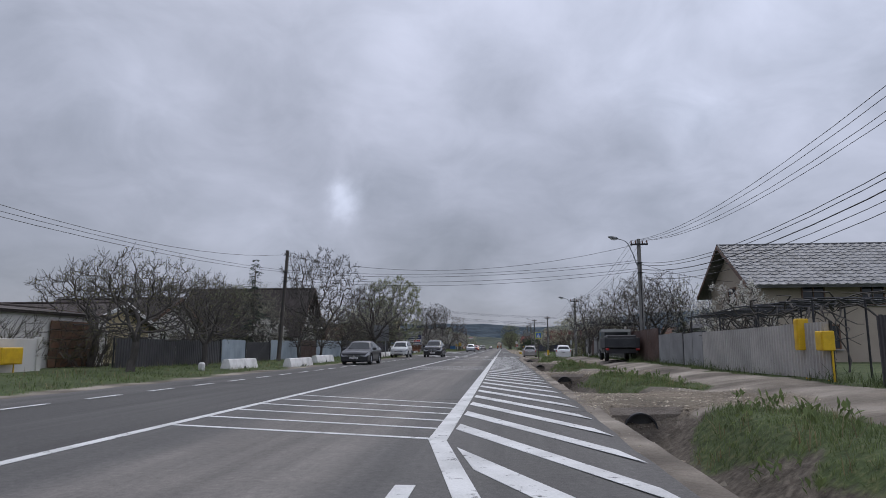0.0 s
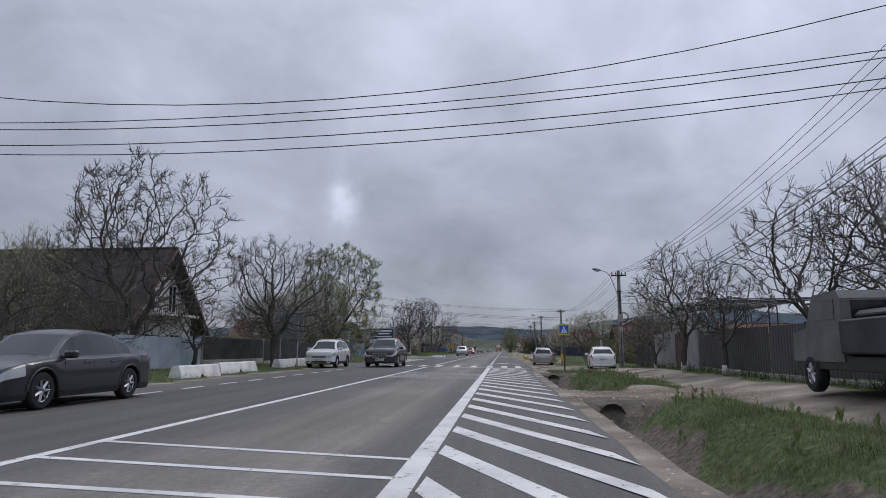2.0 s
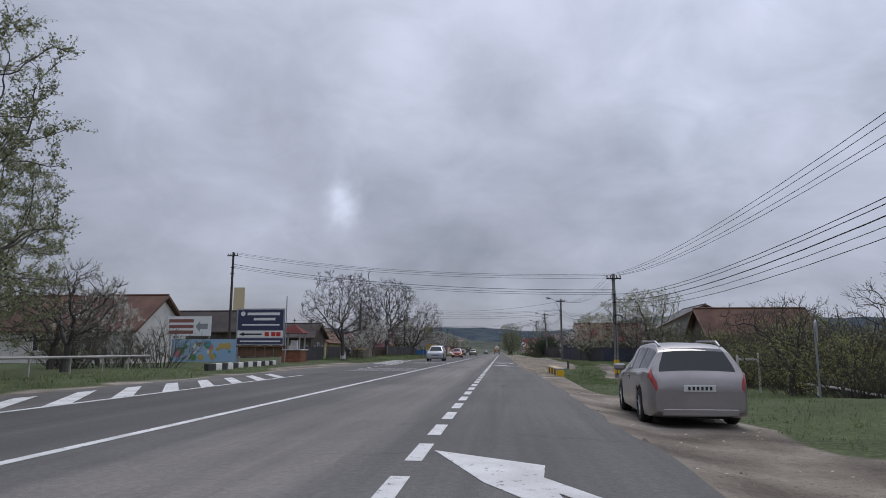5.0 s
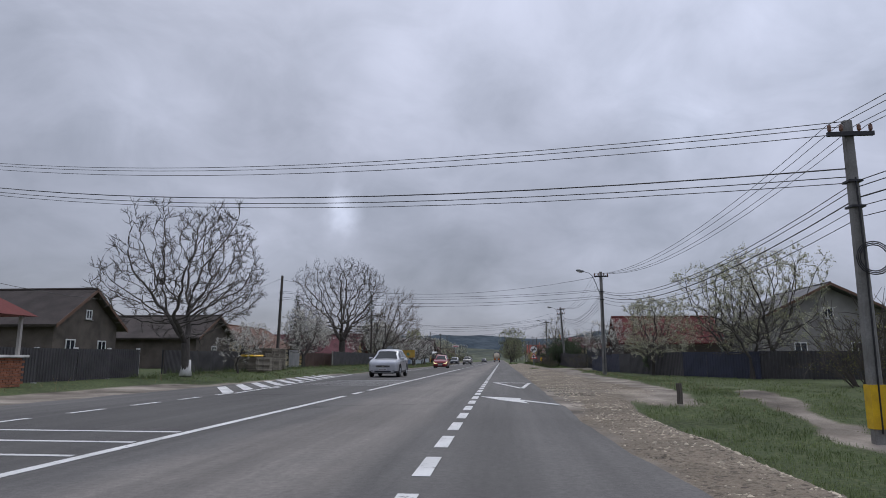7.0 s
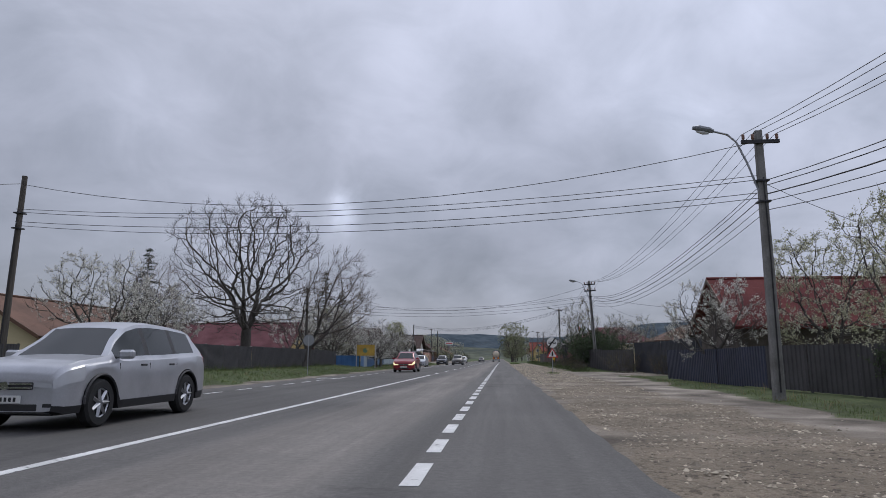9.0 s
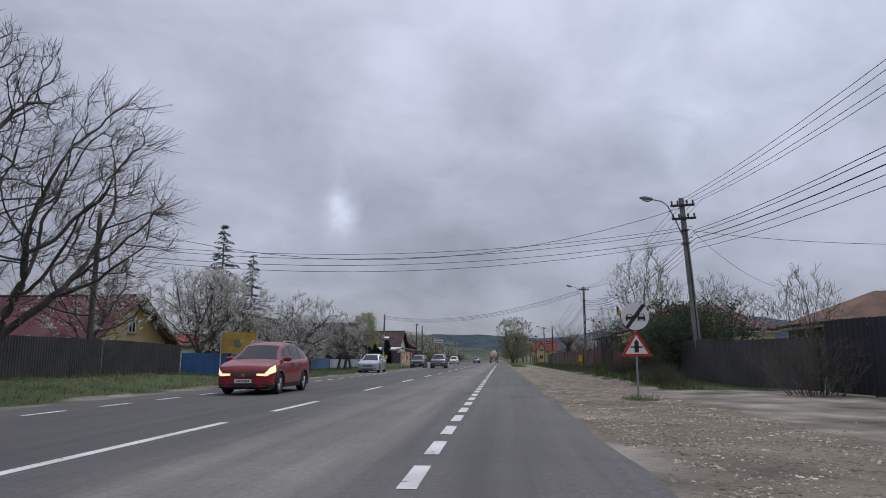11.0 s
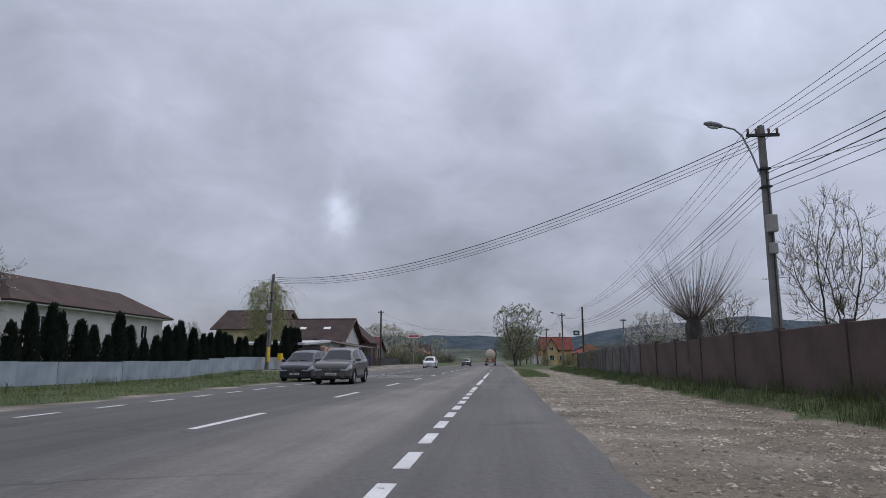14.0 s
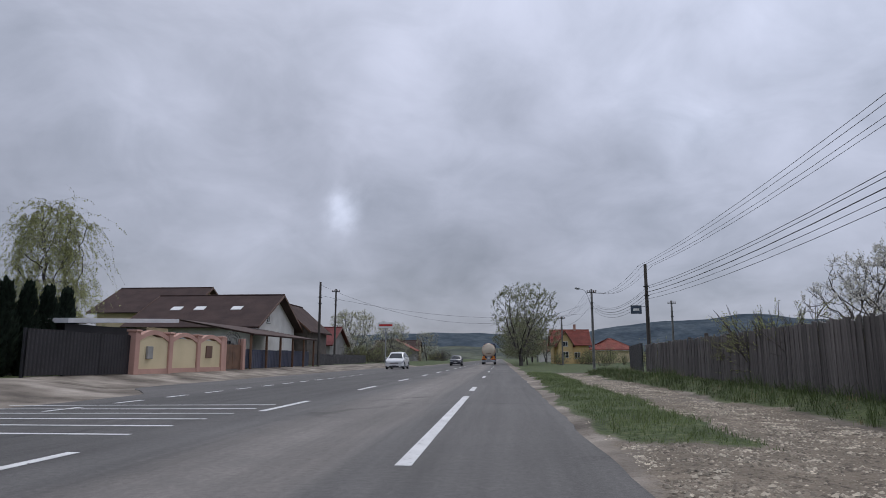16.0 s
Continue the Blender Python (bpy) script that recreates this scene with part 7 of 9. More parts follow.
    for i in range(len(rows) - 1):
        (ya, pa), (yb, pb) = rows[i], rows[i + 1]
        f = (fs[i] + fs[i + 1]) / 2
        for s in (-1, 1):
            for k in range(len(pa) - 1):
                q = [(s * pa[k][0], ya, pa[k][1]), (s * pa[k + 1][0], ya, pa[k + 1][1]), (s * pb[k + 1][0], yb, pb[k + 1][1]), (s * pb[k][0], yb, pb[k][1])]
                nm = kind(f, k)
                side = 0 if nm in ("body", "windscreen", "rear_window") else s
                share = next((n for n, b in enumerate(sides[1::2]) if f < b), 9) if nm in ("side_window", "pillar") else 0
                put((nm, side, share), q if s > 0 else q[::-1])
        put(("body", 0, 0), [(pa[0][0], ya, pa[0][1]), (pb[0][0], yb, pb[0][1]), (-pb[0][0], yb, pb[0][1]), (-pa[0][0], ya, pa[0][1])])
    for i, flip in ((0, 1), (len(rows) - 1, -1)):
        yy, pts = rows[i]
        loop = [(a, yy, b) for a, b in pts] + [(-a, yy, b) for a, b in pts[-2::-1]]
        put(("body", 0, 0), loop if flip < 0 else loop[::-1])
    looks = {"body": colour, "windscreen": M["car_glass"], "rear_window": M["car_glass"], "side_window": M["car_glass"], "pillar": M["car_black"], "headlight": M["head_on" if lights_on else "head"],
             "tail_light": M["tail"], "cladding": M["car_black"]}
    for (nm, s, share), bm in panes.items():
        bmesh.ops.remove_doubles(bm, verts=bm.verts[:], dist=0.0006)
        bmesh.ops.recalc_face_normals(bm, faces=bm.faces[:])
        ob = part(nm, bm, looks[nm], e)
        ob.data.shade_smooth()
        ob.data.set_sharp_from_angle(angle=radians(32))
    for a in axles:
        for s in (-1, 1):
            bm = B()
            fan = [(R * 1.03 * math.cos(t), R * 1.03 * math.sin(t)) for t in np.linspace(-0.1, math.pi + 0.1, 18)]
            lo = [bm.verts.new((s * (h - 0.025), a + u, wheel_r + v)) for u, v in fan]
            hi = [bm.verts.new((s * (h - 0.27), a + u, wheel_r + v)) for u, v in fan]
            bm.faces.new(hi)
            for k in range(len(fan) - 1):
                bm.faces.new((lo[k], lo[k + 1], hi[k + 1], hi[k]))
            bmesh.ops.recalc_face_normals(bm, faces=bm.faces[:])
            part("wheel_arch", bm, M["car_black"], e)
            wheel(e, s * (h - 0.105), a, wheel_r, 0.21, s < 0)
            if trim_low:
                bm = B()
                tube(bm, [(s * (h - 0.006), a + (R + .012) * math.cos(t), wheel_r + (R + .012) * math.sin(t)) for t in np.linspace(0.02, math.pi - 0.02, 15)], 0.024, 5)
                part("arch_trim", bm, M["car_black"], e)
    bm = B()
    box(bm, -h * .68, h * .68, -L * .46, L * .46, sill - 0.02, sill + 0.22, 0.03)
    part("underbody", bm, M["car_black"], e)
    nose, tail = L / 2, -L / 2
    zf = min(.45 * H, top[0] - 0.02) - 0.0
    z_low, z_belt = sill + .05, min(.45 * H, top[0] - 0.02)
    for s in (-1, 1):
        bm = B()
        lens = [(h * .46, .74), (h * .765, .69), (h * .765, .86), (h * .46, .86)]
        prism(bm, [(s * a, z_low + (z_belt - z_low) * b) for a, b in lens], 1, nose - 0.03, nose + 0.008)
        part("headlight", bm, M["head_on" if lights_on else "head"], e)
        bm = B()
        box(bm, s * h * .70 - h * .10, s * h * .70 + h * .10, nose - 0.12, nose + 0.006, sill + .09, sill + .19, 0.03)
        part("fog_light", bm, M["car_black"], e)
        bm = B()
        ym = L * (0.5 - sides[0]) - 0.1
        box(bm, *sorted((s * (h - 0.06), s * (h + 0.19))), ym - 0.09, ym + 0.06, .615 * H, .615 * H + 0.15, 0.04)
        part("mirror", bm, colour, e)
        for f in (sides[2] - .06, sides[4] - .06):
            bm = B()
            yy = L * (0.5 - f)
            box(bm, s * (h * 0.99) - 0.012, s * (h * 0.99) + 0.02, yy - 0.1, yy + 0.08, .545 * H, .545 * H + .035, 0.006)
            part("door_handle", bm, M["car_black"] if trim_low else colour, e)
        for f in (sides[0] + .015, (sides[1] + sides[2]) / 2, sides[4] - .015):
            bm = B()
            yy = L * (0.5 - f)
            box(bm, s * h * .985 - 0.006, s * h * .985 + 0.0165, yy - 0.004, yy + 0.004, sill + .14, .575 * H)
            part("door_seam", bm, M["car_black"], e)
        if rails:
            bm = B()
            tube(bm, [(s * h * .6, L * .04, H * .985), (s * h * .62, -0.0 * L, H + 0.045), (s * h * .62, -L * .3, H + 0.025), (s * h * .6, -L * .37, H * .955)], 0.02, 6)
            part("roof_rail", bm, M["steel"], e)
    bm = B()
    box(bm, -h * .46, h * .46, nose - 0.1, nose + 0.012, zf - 0.17, zf - 0.045, 0.02)
    gr = part("grille", bm, M["car_black"], e)
    if style == "coupe_suv":
        # twin tall grilles in bright frames
        for s in (-1, 1):
            cx, zc, gw, gh = s * h * .235, zf - 0.1, h * .2, 0.155
            ring = [(-1, .55), (-.75, 1), (.75, 1), (1, .45), (.8, -1), (-.8, -1)]
            bm = B()
            prism(bm, [(cx + u * gw, zc + v * gh) for u, v in ring], 1, nose - 0.02, nose + 0.026)
            frame_part = part("grille_frame", bm, M["chrome"], e)
            bm = B()
            prism(bm, [(cx + u * gw * .88, zc + v * gh * .88) for u, v in ring], 1, nose, nose + 0.032)
            part("grille_mesh", bm, M["car_black"], frame_part)
            for k in range(6):
                bm = B()
                xx = cx - gw * .7 + gw * .28 * k
                box(bm, xx - 0.008, xx + 0.008, nose + 0.03, nose + 0.042, zc - gh * .8, zc + gh * .8)
                part("grille_bar", bm, M["chrome"], frame_part)
    else:
        for k in range(2):
            bm = B()
            box(bm, -h * .44, h * .44, nose + 0.008, nose + 0.024, zf - 0.145 + 0.055 * k, zf - 0.125 + 0.055 * k)
            part("grille_bar", bm, M["chrome"], gr)
        bm = B()
        tube(bm, [(0, nose + 0.005, zf - 0.105), (0, nose + 0.034, zf - 0.105)], 0.062, 14)
        part("badge", bm, M["chrome"], e)
    bm = B()
    box(bm, -h * .56, h * .56, nose - 0.12, nose + 0.008, sill + 0.04, sill + 0.18, 0.03)
    part("lower_intake", bm, M["car_black"], e)
    for yy, dy, zz in ((nose + 0.02, 1, sill + 0.17), (tail - 0.016, -1, 0.62)):
        bm = B()
        box(bm, -0.26, 0.26, yy - 0.008, yy + 0.008, zz, zz + 0.11, 0.004)
        pl = part("number_plate", bm, M["plate"], e)
        for k in range(6):
            bm = B()
            xx = -0.19 + 0.07 * k
            box(bm, xx, xx + 0.04, yy + dy * 0.007, yy + dy * 0.011, zz + 0.025, zz + 0.085)
            part("plate_bar", bm, M["car_black"], pl)
    bm = B()
    box(bm, -h * .72, h * .72, tail - 0.012, tail + 0.1, sill + .03, sill + 0.16, 0.02)
    part("rear_bumper", bm, M["car_black"] if trim_low else colour, e)
    yw, zw = L * (0.5 - screen[0]), .645 * H
    for s in (-0.45, 0.15):
        bm = B()
        tube(bm, [(s, yw - 0.04, zw + 0.02), (s + 0.45, yw - 0.08, zw + 0.05)], 0.012, 4)
        part("wiper", bm, M["car_black"], e)
    return e


M["car_glass"].node_tree.nodes["Principled BSDF"].inputs["Specular IOR Level"].default_value = 0.5
P_BLACK, P_WHITE = paint("black_car_paint", (0.022, 0.022, 0.026)), paint("white_car_paint", (0.72, 0.72, 0.71))
P_GREY, P_SILVER = paint("grey_car_paint", (0.045, 0.044, 0.045), 0.25, 0.3), paint("silver_car_paint", (0.48, 0.49, 0.52), 0.3, 0.5)
P_RED, P_DARK = paint("red_car_paint", (0.27, 0.018, 0.028), 0.3, 0.1), paint("dark_blue_car_paint", (0.022, 0.024, 0.034))
P_CHAMPAGNE = paint("champagne_car_paint", (0.33, 0.31, 0.30), 0.3, 0.5)
P_BRONZE = paint("grey_bronze_car_paint", (0.14, 0.13, 0.12), 0.3, 0.5)
car("black saloon car with alloy wheels driving towards the crossing", -9.0, 42.0, 180, P_BLACK, 4.7, 1.81, 1.45, "sedan", wheelbase=2.75, z=0)
car("white compact suv with roof rails and black lower trim", -10.7, 69.8, 180, P_WHITE, 4.43, 1.81, 1.68, "suv", rails=True, wheelbase=2.6, z=-0.01)
car("dark grey coupe suv with large grille", -7.3, 71.2, 180, P_GREY, 4.9, 2.0, 1.77, "coupe_suv", wheel_r=0.395, wheelbase=2.95, z=0)
car("silver suv with black lower bumper", -7.15, 148.4, 180, P_SILVER, 4.67, 1.87, 1.7, "suv", wheel_r=0.37, wheelbase=2.82, z=0)
car("red compact hatchback with lit headlights", -7.6, 190.4, 180, P_RED, 4.15, 1.75, 1.6, "hatch", True, rails=True, wheel_r=0.32, wheelbase=2.5, z=0)
car("silver hatchback car with five doors", -10.6, 223.9, 180, P_SILVER, 4.2, 1.74, 1.5, "hatch", wheel_r=0.31, wheelbase=2.6, trim_low=False, z=-0.01)
car("dark blue family van with roof rails", -10.4, 254.0, 180, P_DARK, 4.45, 1.8, 1.64, "van", False, wheel_r=0.32, wheelbase=2.7, z=-0.01)
car("grey compact suv with roof rails", -7.4, 249.8, 180, P_BRONZE, 4.43, 1.81, 1.68, "suv", False, rails=True, wheelbase=2.6, z=0)
car("white family van far along the road", -10.4, 319.5, 180, P_WHITE, 4.8, 1.9, 1.72, "van", wheelbase=2.9, z=-0.01)
car("white hatchback parked on the muddy side track", 6.75, 75.7, -4, P_WHITE, 4.0, 1.7, 1.48, "hatch", wheel_r=0.3, wheelbase=2.55, trim_low=False)
car("silver estate car with roof rails parked on the shoulder", 3.55, 88.0, -3, P_CHAMPAGNE, 4.6, 1.72, 1.45, "estate", rails=True, wheel_r=0.31, wheelbase=2.65, trim_low=False)
car("dark car far along the road", -6.5, 352.0, 180, P_DARK, 4.4, 1.8, 1.5, "suv", z=0)


def tanker(x, y):
    e = thing("tanker_truck", "articulated tanker truck with a cream tank seen from behind", "truck", (x, y, 0), 0, "vehicles on the road")
    cream = surf("cream_tank_paint", (0.66, 0.58, 0.46), (0.55, 0.47, 0.36), 0.4, 0.1, scale=0.8, fine=20, var=0.1, bump=0.02, coat=0.2)
    blue = paint("dark_blue_cab_paint", (0.02, 0.03, 0.07))
    R, zc = 1.22, 2.55
    bm = B()
    prof = [(0.0, -0.32), (0.5, -0.28), (0.9, -0.16), (1.12, -0.04), (R, 0.06), (R, 3.5), (R, 7.0), (R, 9.4), (1.05, 9.7), (0.0, 9.9)]
    n = 32
    rings = [[bm.verts.new((r * math.cos(2 * math.pi * k / n), yy, zc + r * math.sin(2 * math.pi * k / n))) for k in range(n)] if r else [bm.verts.new((0, yy, zc))] for r, yy in prof]
    for a, b in zip(rings, rings[1:]):
        for k in range(n):
            if len(a) == 1:
                bm.faces.new((a[0], b[k], b[(k + 1) % n]))
            elif len(b) == 1:
                bm.faces.new((a[k], a[(k + 1) % n], b[0]))
            else:
                bm.faces.new((a[k], a[(k + 1) % n], b[(k + 1) % n], b[k]))
    bmesh.ops.recalc_face_normals(bm, faces=bm.faces[:])
    part("tank", bm, cream, e, smooth=True)
    red = plain("reflector_red", (0.4, 0.05, 0.03), 0.4)
    for k in range(36):
        a = 2 * math.pi * k / 36
        bm = B()
        box(bm, -0.07, 0.07, -0.004, 0.004, -0.03, 0.03)
        o = part("reflector", bm, red, e)
        o.location = (1.14 * math.cos(a), -0.045, zc + 1.14 * math.sin(a))
        o.rotation_euler = (0, -a + math.pi / 2, 0)
    for k in range(5):
        bm = B()
        box(bm, -0.36 + 0.16 * k, -0.26 + 0.16 * k, -0.27, -0.255, zc - 0.62, zc - 0.5)
        part("lettering_bar", bm, M["frame_brown"], e)
    bm = B()
    box(bm, -0.45, 0.45, -0.2, 9.2, 1.0, 1.35, 0.02)
    part("chassis", bm, M["dark_steel"], e)
    bm = B()
    box(bm, -0.35, 0.35, -0.42, -0.1, 0.75, 1.5, 0.03)
    part("valve_cabinet", bm, M["steel"], e)
    bm = B()
    box(bm, -0.17, 0.17, -0.45, -0.42, 0.95, 1.3, 0.01)
    part("hazard_plate", bm, M["plate"], e)
    bm = B()
    box(bm, -1.22, 1.22, -0.35, -0.2, 0.42, 0.72, 0.02)
    part("rear_bumper", bm, M["steel"], e)
    for s in (-1, 1):
        bm = B()
        box(bm, s * 0.8 - 0.4, s * 0.8 + 0.4, -0.3, 0.5, 0.85, 1.12, 0.03)
        part("mudguard", bm, M["amber"], e)
        bm = B()
        box(bm, s * 0.85 - 0.28, s * 0.85 + 0.28, -0.36, -0.3, 0.88, 1.02, 0.01)
        part("tail_light", bm, M["tail"], e)
        bm = B()
        box(bm, s * 0.88 - 0.2, s * 0.88 + 0.2, -0.2, -0.1, 1.15, 1.5, 0.02)
        part("orange_plate", bm, M["amber"], e)
        for yy in (0.9, 2.2, 3.5, 9.2, 13.2):
            wheel(e, s * 1.05, yy, 0.5, 0.36, s < 0)
        bm = B()
        box(bm, s * 1.0 - 0.15, s * 1.0 + 0.15, 4.6, 8.2, 0.55, 1.0, 0.03)
        part("side_guard", bm, M["dark_steel"], e)
        bm = B()
        box(bm, s * 1.45 - 0.08, s * 1.45 + 0.08, 12.9, 13.1, 2.2, 3.0, 0.03)
        part("mirror", bm, M["car_black"], e)
    bm = B()
    box(bm, -1.22, 1.22, 10.6, 13.9, 0.9, 3.75, 0.12)
    cab = part("cab", bm, blue, e)
    bm = B()
    box(bm, -1.1, 1.1, 10.45, 10.6, 1.4, 3.6, 0.05)
    part("rear_panel", bm, M["car_black"], cab)
    bm = B()
    box(bm, -1.1, 1.1, 10.9, 12.8, 3.75, 4.0, 0.1)
    part("roof_deflector", bm, blue, cab)
    return e


tanker(-2.0, 371.0)


def pickup(x, y, rz):
    e = thing("pickup_truck", "old dark pickup with a covered cargo bed on the side track", "truck", (x, y, float(ground_z(x, y))), rz)
    worn = surf("worn_grey_green_paint", (0.15, 0.16, 0.15), (0.1, 0.105, 0.095), 0.6, scale=1.2, fine=20, var=0.2, bump=0.05)
    dark = surf("dirty_dark_bed", (0.055, 0.058, 0.062), (0.03, 0.032, 0.035), 0.7, scale=1.2, fine=20, var=0.25, bump=0.1)
    bm = B()
    box(bm, -0.98, 0.98, -2.5, 0.3, 0.75, 1.35, 0.03)
    part("cargo_bed", bm, dark, e)
    bm = B()
    box(bm, -0.96, 0.96, -2.545, -2.5, 0.78, 1.32, 0.012)
    part("tailgate", bm, dark, e)
    for k in range(4):
        bm = B()
        box(bm, -0.8 + 0.5 * k, -0.74 + 0.5 * k, -2.57, -2.54, 0.78, 1.32)
        part("tailgate_rib", bm, dark, e)
    bm = B()
    box(bm, -0.8, 0.85, -2.3, 0.1, 1.33, 1.5, 0.07)
    part("tarpaulin", bm, M["car_black"], e)
    bm = B()
    prism(bm, [(0.4, 0.6), (0.4, 1.75), (0.55, 1.9), (1.6, 1.88), (2.0, 1.25), (2.7, 1.15), (2.75, 0.6)], 0, -0.88, 0.88)
    cab = part("cab", bm, worn, e)
    bm = B()
    box(bm, -0.7, 0.7, 0.38, 0.405, 1.38, 1.72, 0.01)
    part("rear_window", bm, M["car_glass"], cab)
    for s in (-1, 1):
        bm = B()
        box(bm, s * 0.885 - 0.006, s * 0.885 + 0.006, 0.65, 1.5, 1.38, 1.74, 0.004)
        part("side_window", bm, M["car_glass"], cab)
        bm = B()
        box(bm, s * 0.85 - 0.1, s * 0.85 + 0.1, -2.56, -2.5, 0.62, 0.74, 0.01)
        part("tail_light", bm, M["tail"], e)
        for yy in (-1.3, 1.9):
            wheel(e, s * 0.78, yy, 0.36, 0.22, s < 0)
    bm = B()
    box(bm, -0.85, 0.85, -2.45, 2.6, 0.45, 0.72, 0.02)
    part("chassis", bm, M["dark_steel"], e)
    return e


pickup(6.95, 41.3, -3)

# ---- roadside things ----


def barrier(x, y0, y1, h=0.46, label="white-painted concrete kerb barrier on the verge"):
    e = thing("concrete_barrier", label, "barrier", (x, (y0 + y1) / 2, float(ground_z(x, (y0 + y1) / 2))), 0, "verge barriers")
    n = (y1 - y0) / 2
    bm = B()
    prism(bm, [(-0.27, -0.05), (0.27, -0.05), (0.22, h * 0.4), (0.14, h - 0.03), (0.1, h), (-0.1, h), (-0.14, h - 0.03), (-0.22, h * 0.4)], 1, -n, n)
    part("block", bm, M["whitewash"], e)
    # uncut drain notch: a black wedge on the face paints its shaded hollow
    bm = B()
    prism(bm, [(-0.25, -0.06), (0.25, -0.06), (0.0, 0.12)], 0, 0.2, 0.275)
    part("drain_notch", bm, M["black_paint"], e)
    return e


for x, a, b in ((-12.7, 29.6, 33.0), (-11.75, 35.5, 39.6), (-12.6, 43.6, 48.0), (-11.9, 52.8, 56.2), (-12.3, 57.2, 61.4), (-12.7, 66.0, 71.5), (-13.4, 74.5, 79.5), (-13.9, 82.5, 86.5)):
    barrier(x, a, b)
bm = B()
box(bm, -0.14, 0.14, -0.12, 0.12, -0.05, 0.36, 0.08)
ms = thing("marker_stone", "small whitewashed kerb stone", "stone", (-12.9, 27.6, float(ground_z(-12.9, 27.6))))
part("stone", bm, M["whitewash"], ms)


def sign_post(parent, x, y, z0, z1, r=0.03, mat="steel"):
    bm = B()
    tube(bm, [(x, y, z0), (x, y, z1)], r, 8)
    return part("post", bm, M[mat], parent)


def flat(parent, name, outline, y, t, mat, label=""):
    """A flat plate facing -y, from an outline in x and z."""
    bm = B()
    prism(bm, outline, 1, y, y + t)
    return part(name, bm, mat, parent, label)


def ngon(cx, cz, r, n=28, a0=0.0):
    return [(cx + r * math.cos(a0 + 2 * math.pi * k / n), cz + r * math.sin(a0 + 2 * math.pi * k / n)) for k in range(n)]


C_BLUE, C_WHITE, C_RED = plain("sign_blue", (0.02, 0.12, 0.42), 0.4), plain("sign_white", (0.72, 0.72, 0.7), 0.4), plain("sign_red", (0.5, 0.03, 0.025), 0.4)
C_LIME, C_INK, C_GREY = plain("sign_lime", (0.62, 0.68, 0.05), 0.4), plain("sign_black", (0.02, 0.02, 0.02), 0.5), plain("sign_back_grey", (0.3, 0.31, 0.32), 0.5, 0.4)

gz = float(ground_z(3.6, 68.7))
ps = thing("road_sign", "square blue crossing sign with a lime border on a dark post", "sign", (3.64, 68.6, gz))
sign_post(ps, 0, 0.03, -0.2, 2.6 - gz, 0.028, "pole_wood")
bm = B()
box(bm, -0.05, 0.05, -0.04, 0.07, -0.1, 1.0, 0.015)
part("post_foot", bm, M["pole_wood"], ps)
face = flat(ps, "plate", [(-0.31, 1.9 - gz), (0.31, 1.9 - gz), (0.31, 2.52 - gz), (-0.31, 2.52 - gz)], -0.03, 0.02, C_LIME, "lime border plate")
flat(face, "blue_field", [(-0.265, 1.95 - gz), (0.265, 1.95 - gz), (0.265, 2.47 - gz), (-0.265, 2.47 - gz)], -0.036, 0.006, C_BLUE)
flat(face, "white_triangle", [(-0.2, 2.0 - gz), (0.2, 2.0 - gz), (0.0, 2.42 - gz)], -0.042, 0.006, C_WHITE)
for dx, w, z0, z1 in ((-0.02, 0.05, 2.1, 2.3), (-0.12, 0.03, 2.01, 2.06), (-0.04, 0.03, 2.01, 2.06), (0.05, 0.03, 2.01, 2.06), (0.11, 0.03, 2.01, 2.06)):
    flat(face, "pictogram_bar", [(dx, z0 - gz), (dx + w, z0 - gz), (dx + w, z1 - gz), (dx, z1 - gz)], -0.047, 0.005, C_INK)

gz = float(ground_z(3.88, 188.3))
rs = thing("road_sign", "round grey end-of-restriction sign above a red-bordered triangle", "sign", (3.88, 188.3, gz), 0)
sign_post(rs, 0, 0.03, -0.2, 2.65)
disc = flat(rs, "round_plate", ngon(0, 2.27 - gz, 0.39), -0.02, 0.02, C_WHITE)
flat(disc, "diagonal_band", [(-0.3, 1.96 - gz), (-0.2, 1.92 - gz), (0.3, 2.58 - gz), (0.2, 2.62 - gz)], -0.028, 0.006, C_INK)
for dx in (-0.27, 0.06):
    flat(disc, "pictogram", [(dx, 2.18 - gz), (dx + 0.22, 2.18 - gz), (dx + 0.22, 2.26 - gz), (dx + 0.17, 2.34 - gz), (dx + 0.05, 2.34 - gz), (dx, 2.26 - gz)], -0.034, 0.006, C_INK)
    flat(disc, "pictogram_window", [(dx + 0.04, 2.265 - gz), (dx + 0.18, 2.265 - gz), (dx + 0.155, 2.32 - gz), (dx + 0.065, 2.32 - gz)], -0.038, 0.004, C_WHITE)
    for wx in (0.01, 0.17):
        flat(disc, "pictogram_wheel", [(dx + wx, 2.14 - gz), (dx + wx + 0.04, 2.14 - gz), (dx + wx + 0.04, 2.18 - gz), (dx + wx, 2.18 - gz)], -0.034, 0.006, C_INK)
tri_p = flat(rs, "triangle_plate", [(-0.44, 1.14 - gz), (0.44, 1.14 - gz), (0.0, 1.88 - gz)], -0.02, 0.02, C_RED)
flat(tri_p, "white_field", [(-0.31, 1.21 - gz), (0.31, 1.21 - gz), (0.0, 1.74 - gz)], -0.027, 0.006, C_WHITE)
flat(tri_p, "pictogram", [(-0.06, 1.25 - gz), (0.06, 1.25 - gz), (0.06, 1.54 - gz), (0.0, 1.62 - gz), (-0.06, 1.54 - gz)], -0.033, 0.006, C_INK)
flat(tri_p, "pictogram_bar", [(-0.17, 1.38 - gz), (0.17, 1.38 - gz), (0.17, 1.42 - gz), (-0.17, 1.42 - gz)], -0.033, 0.006, C_INK)

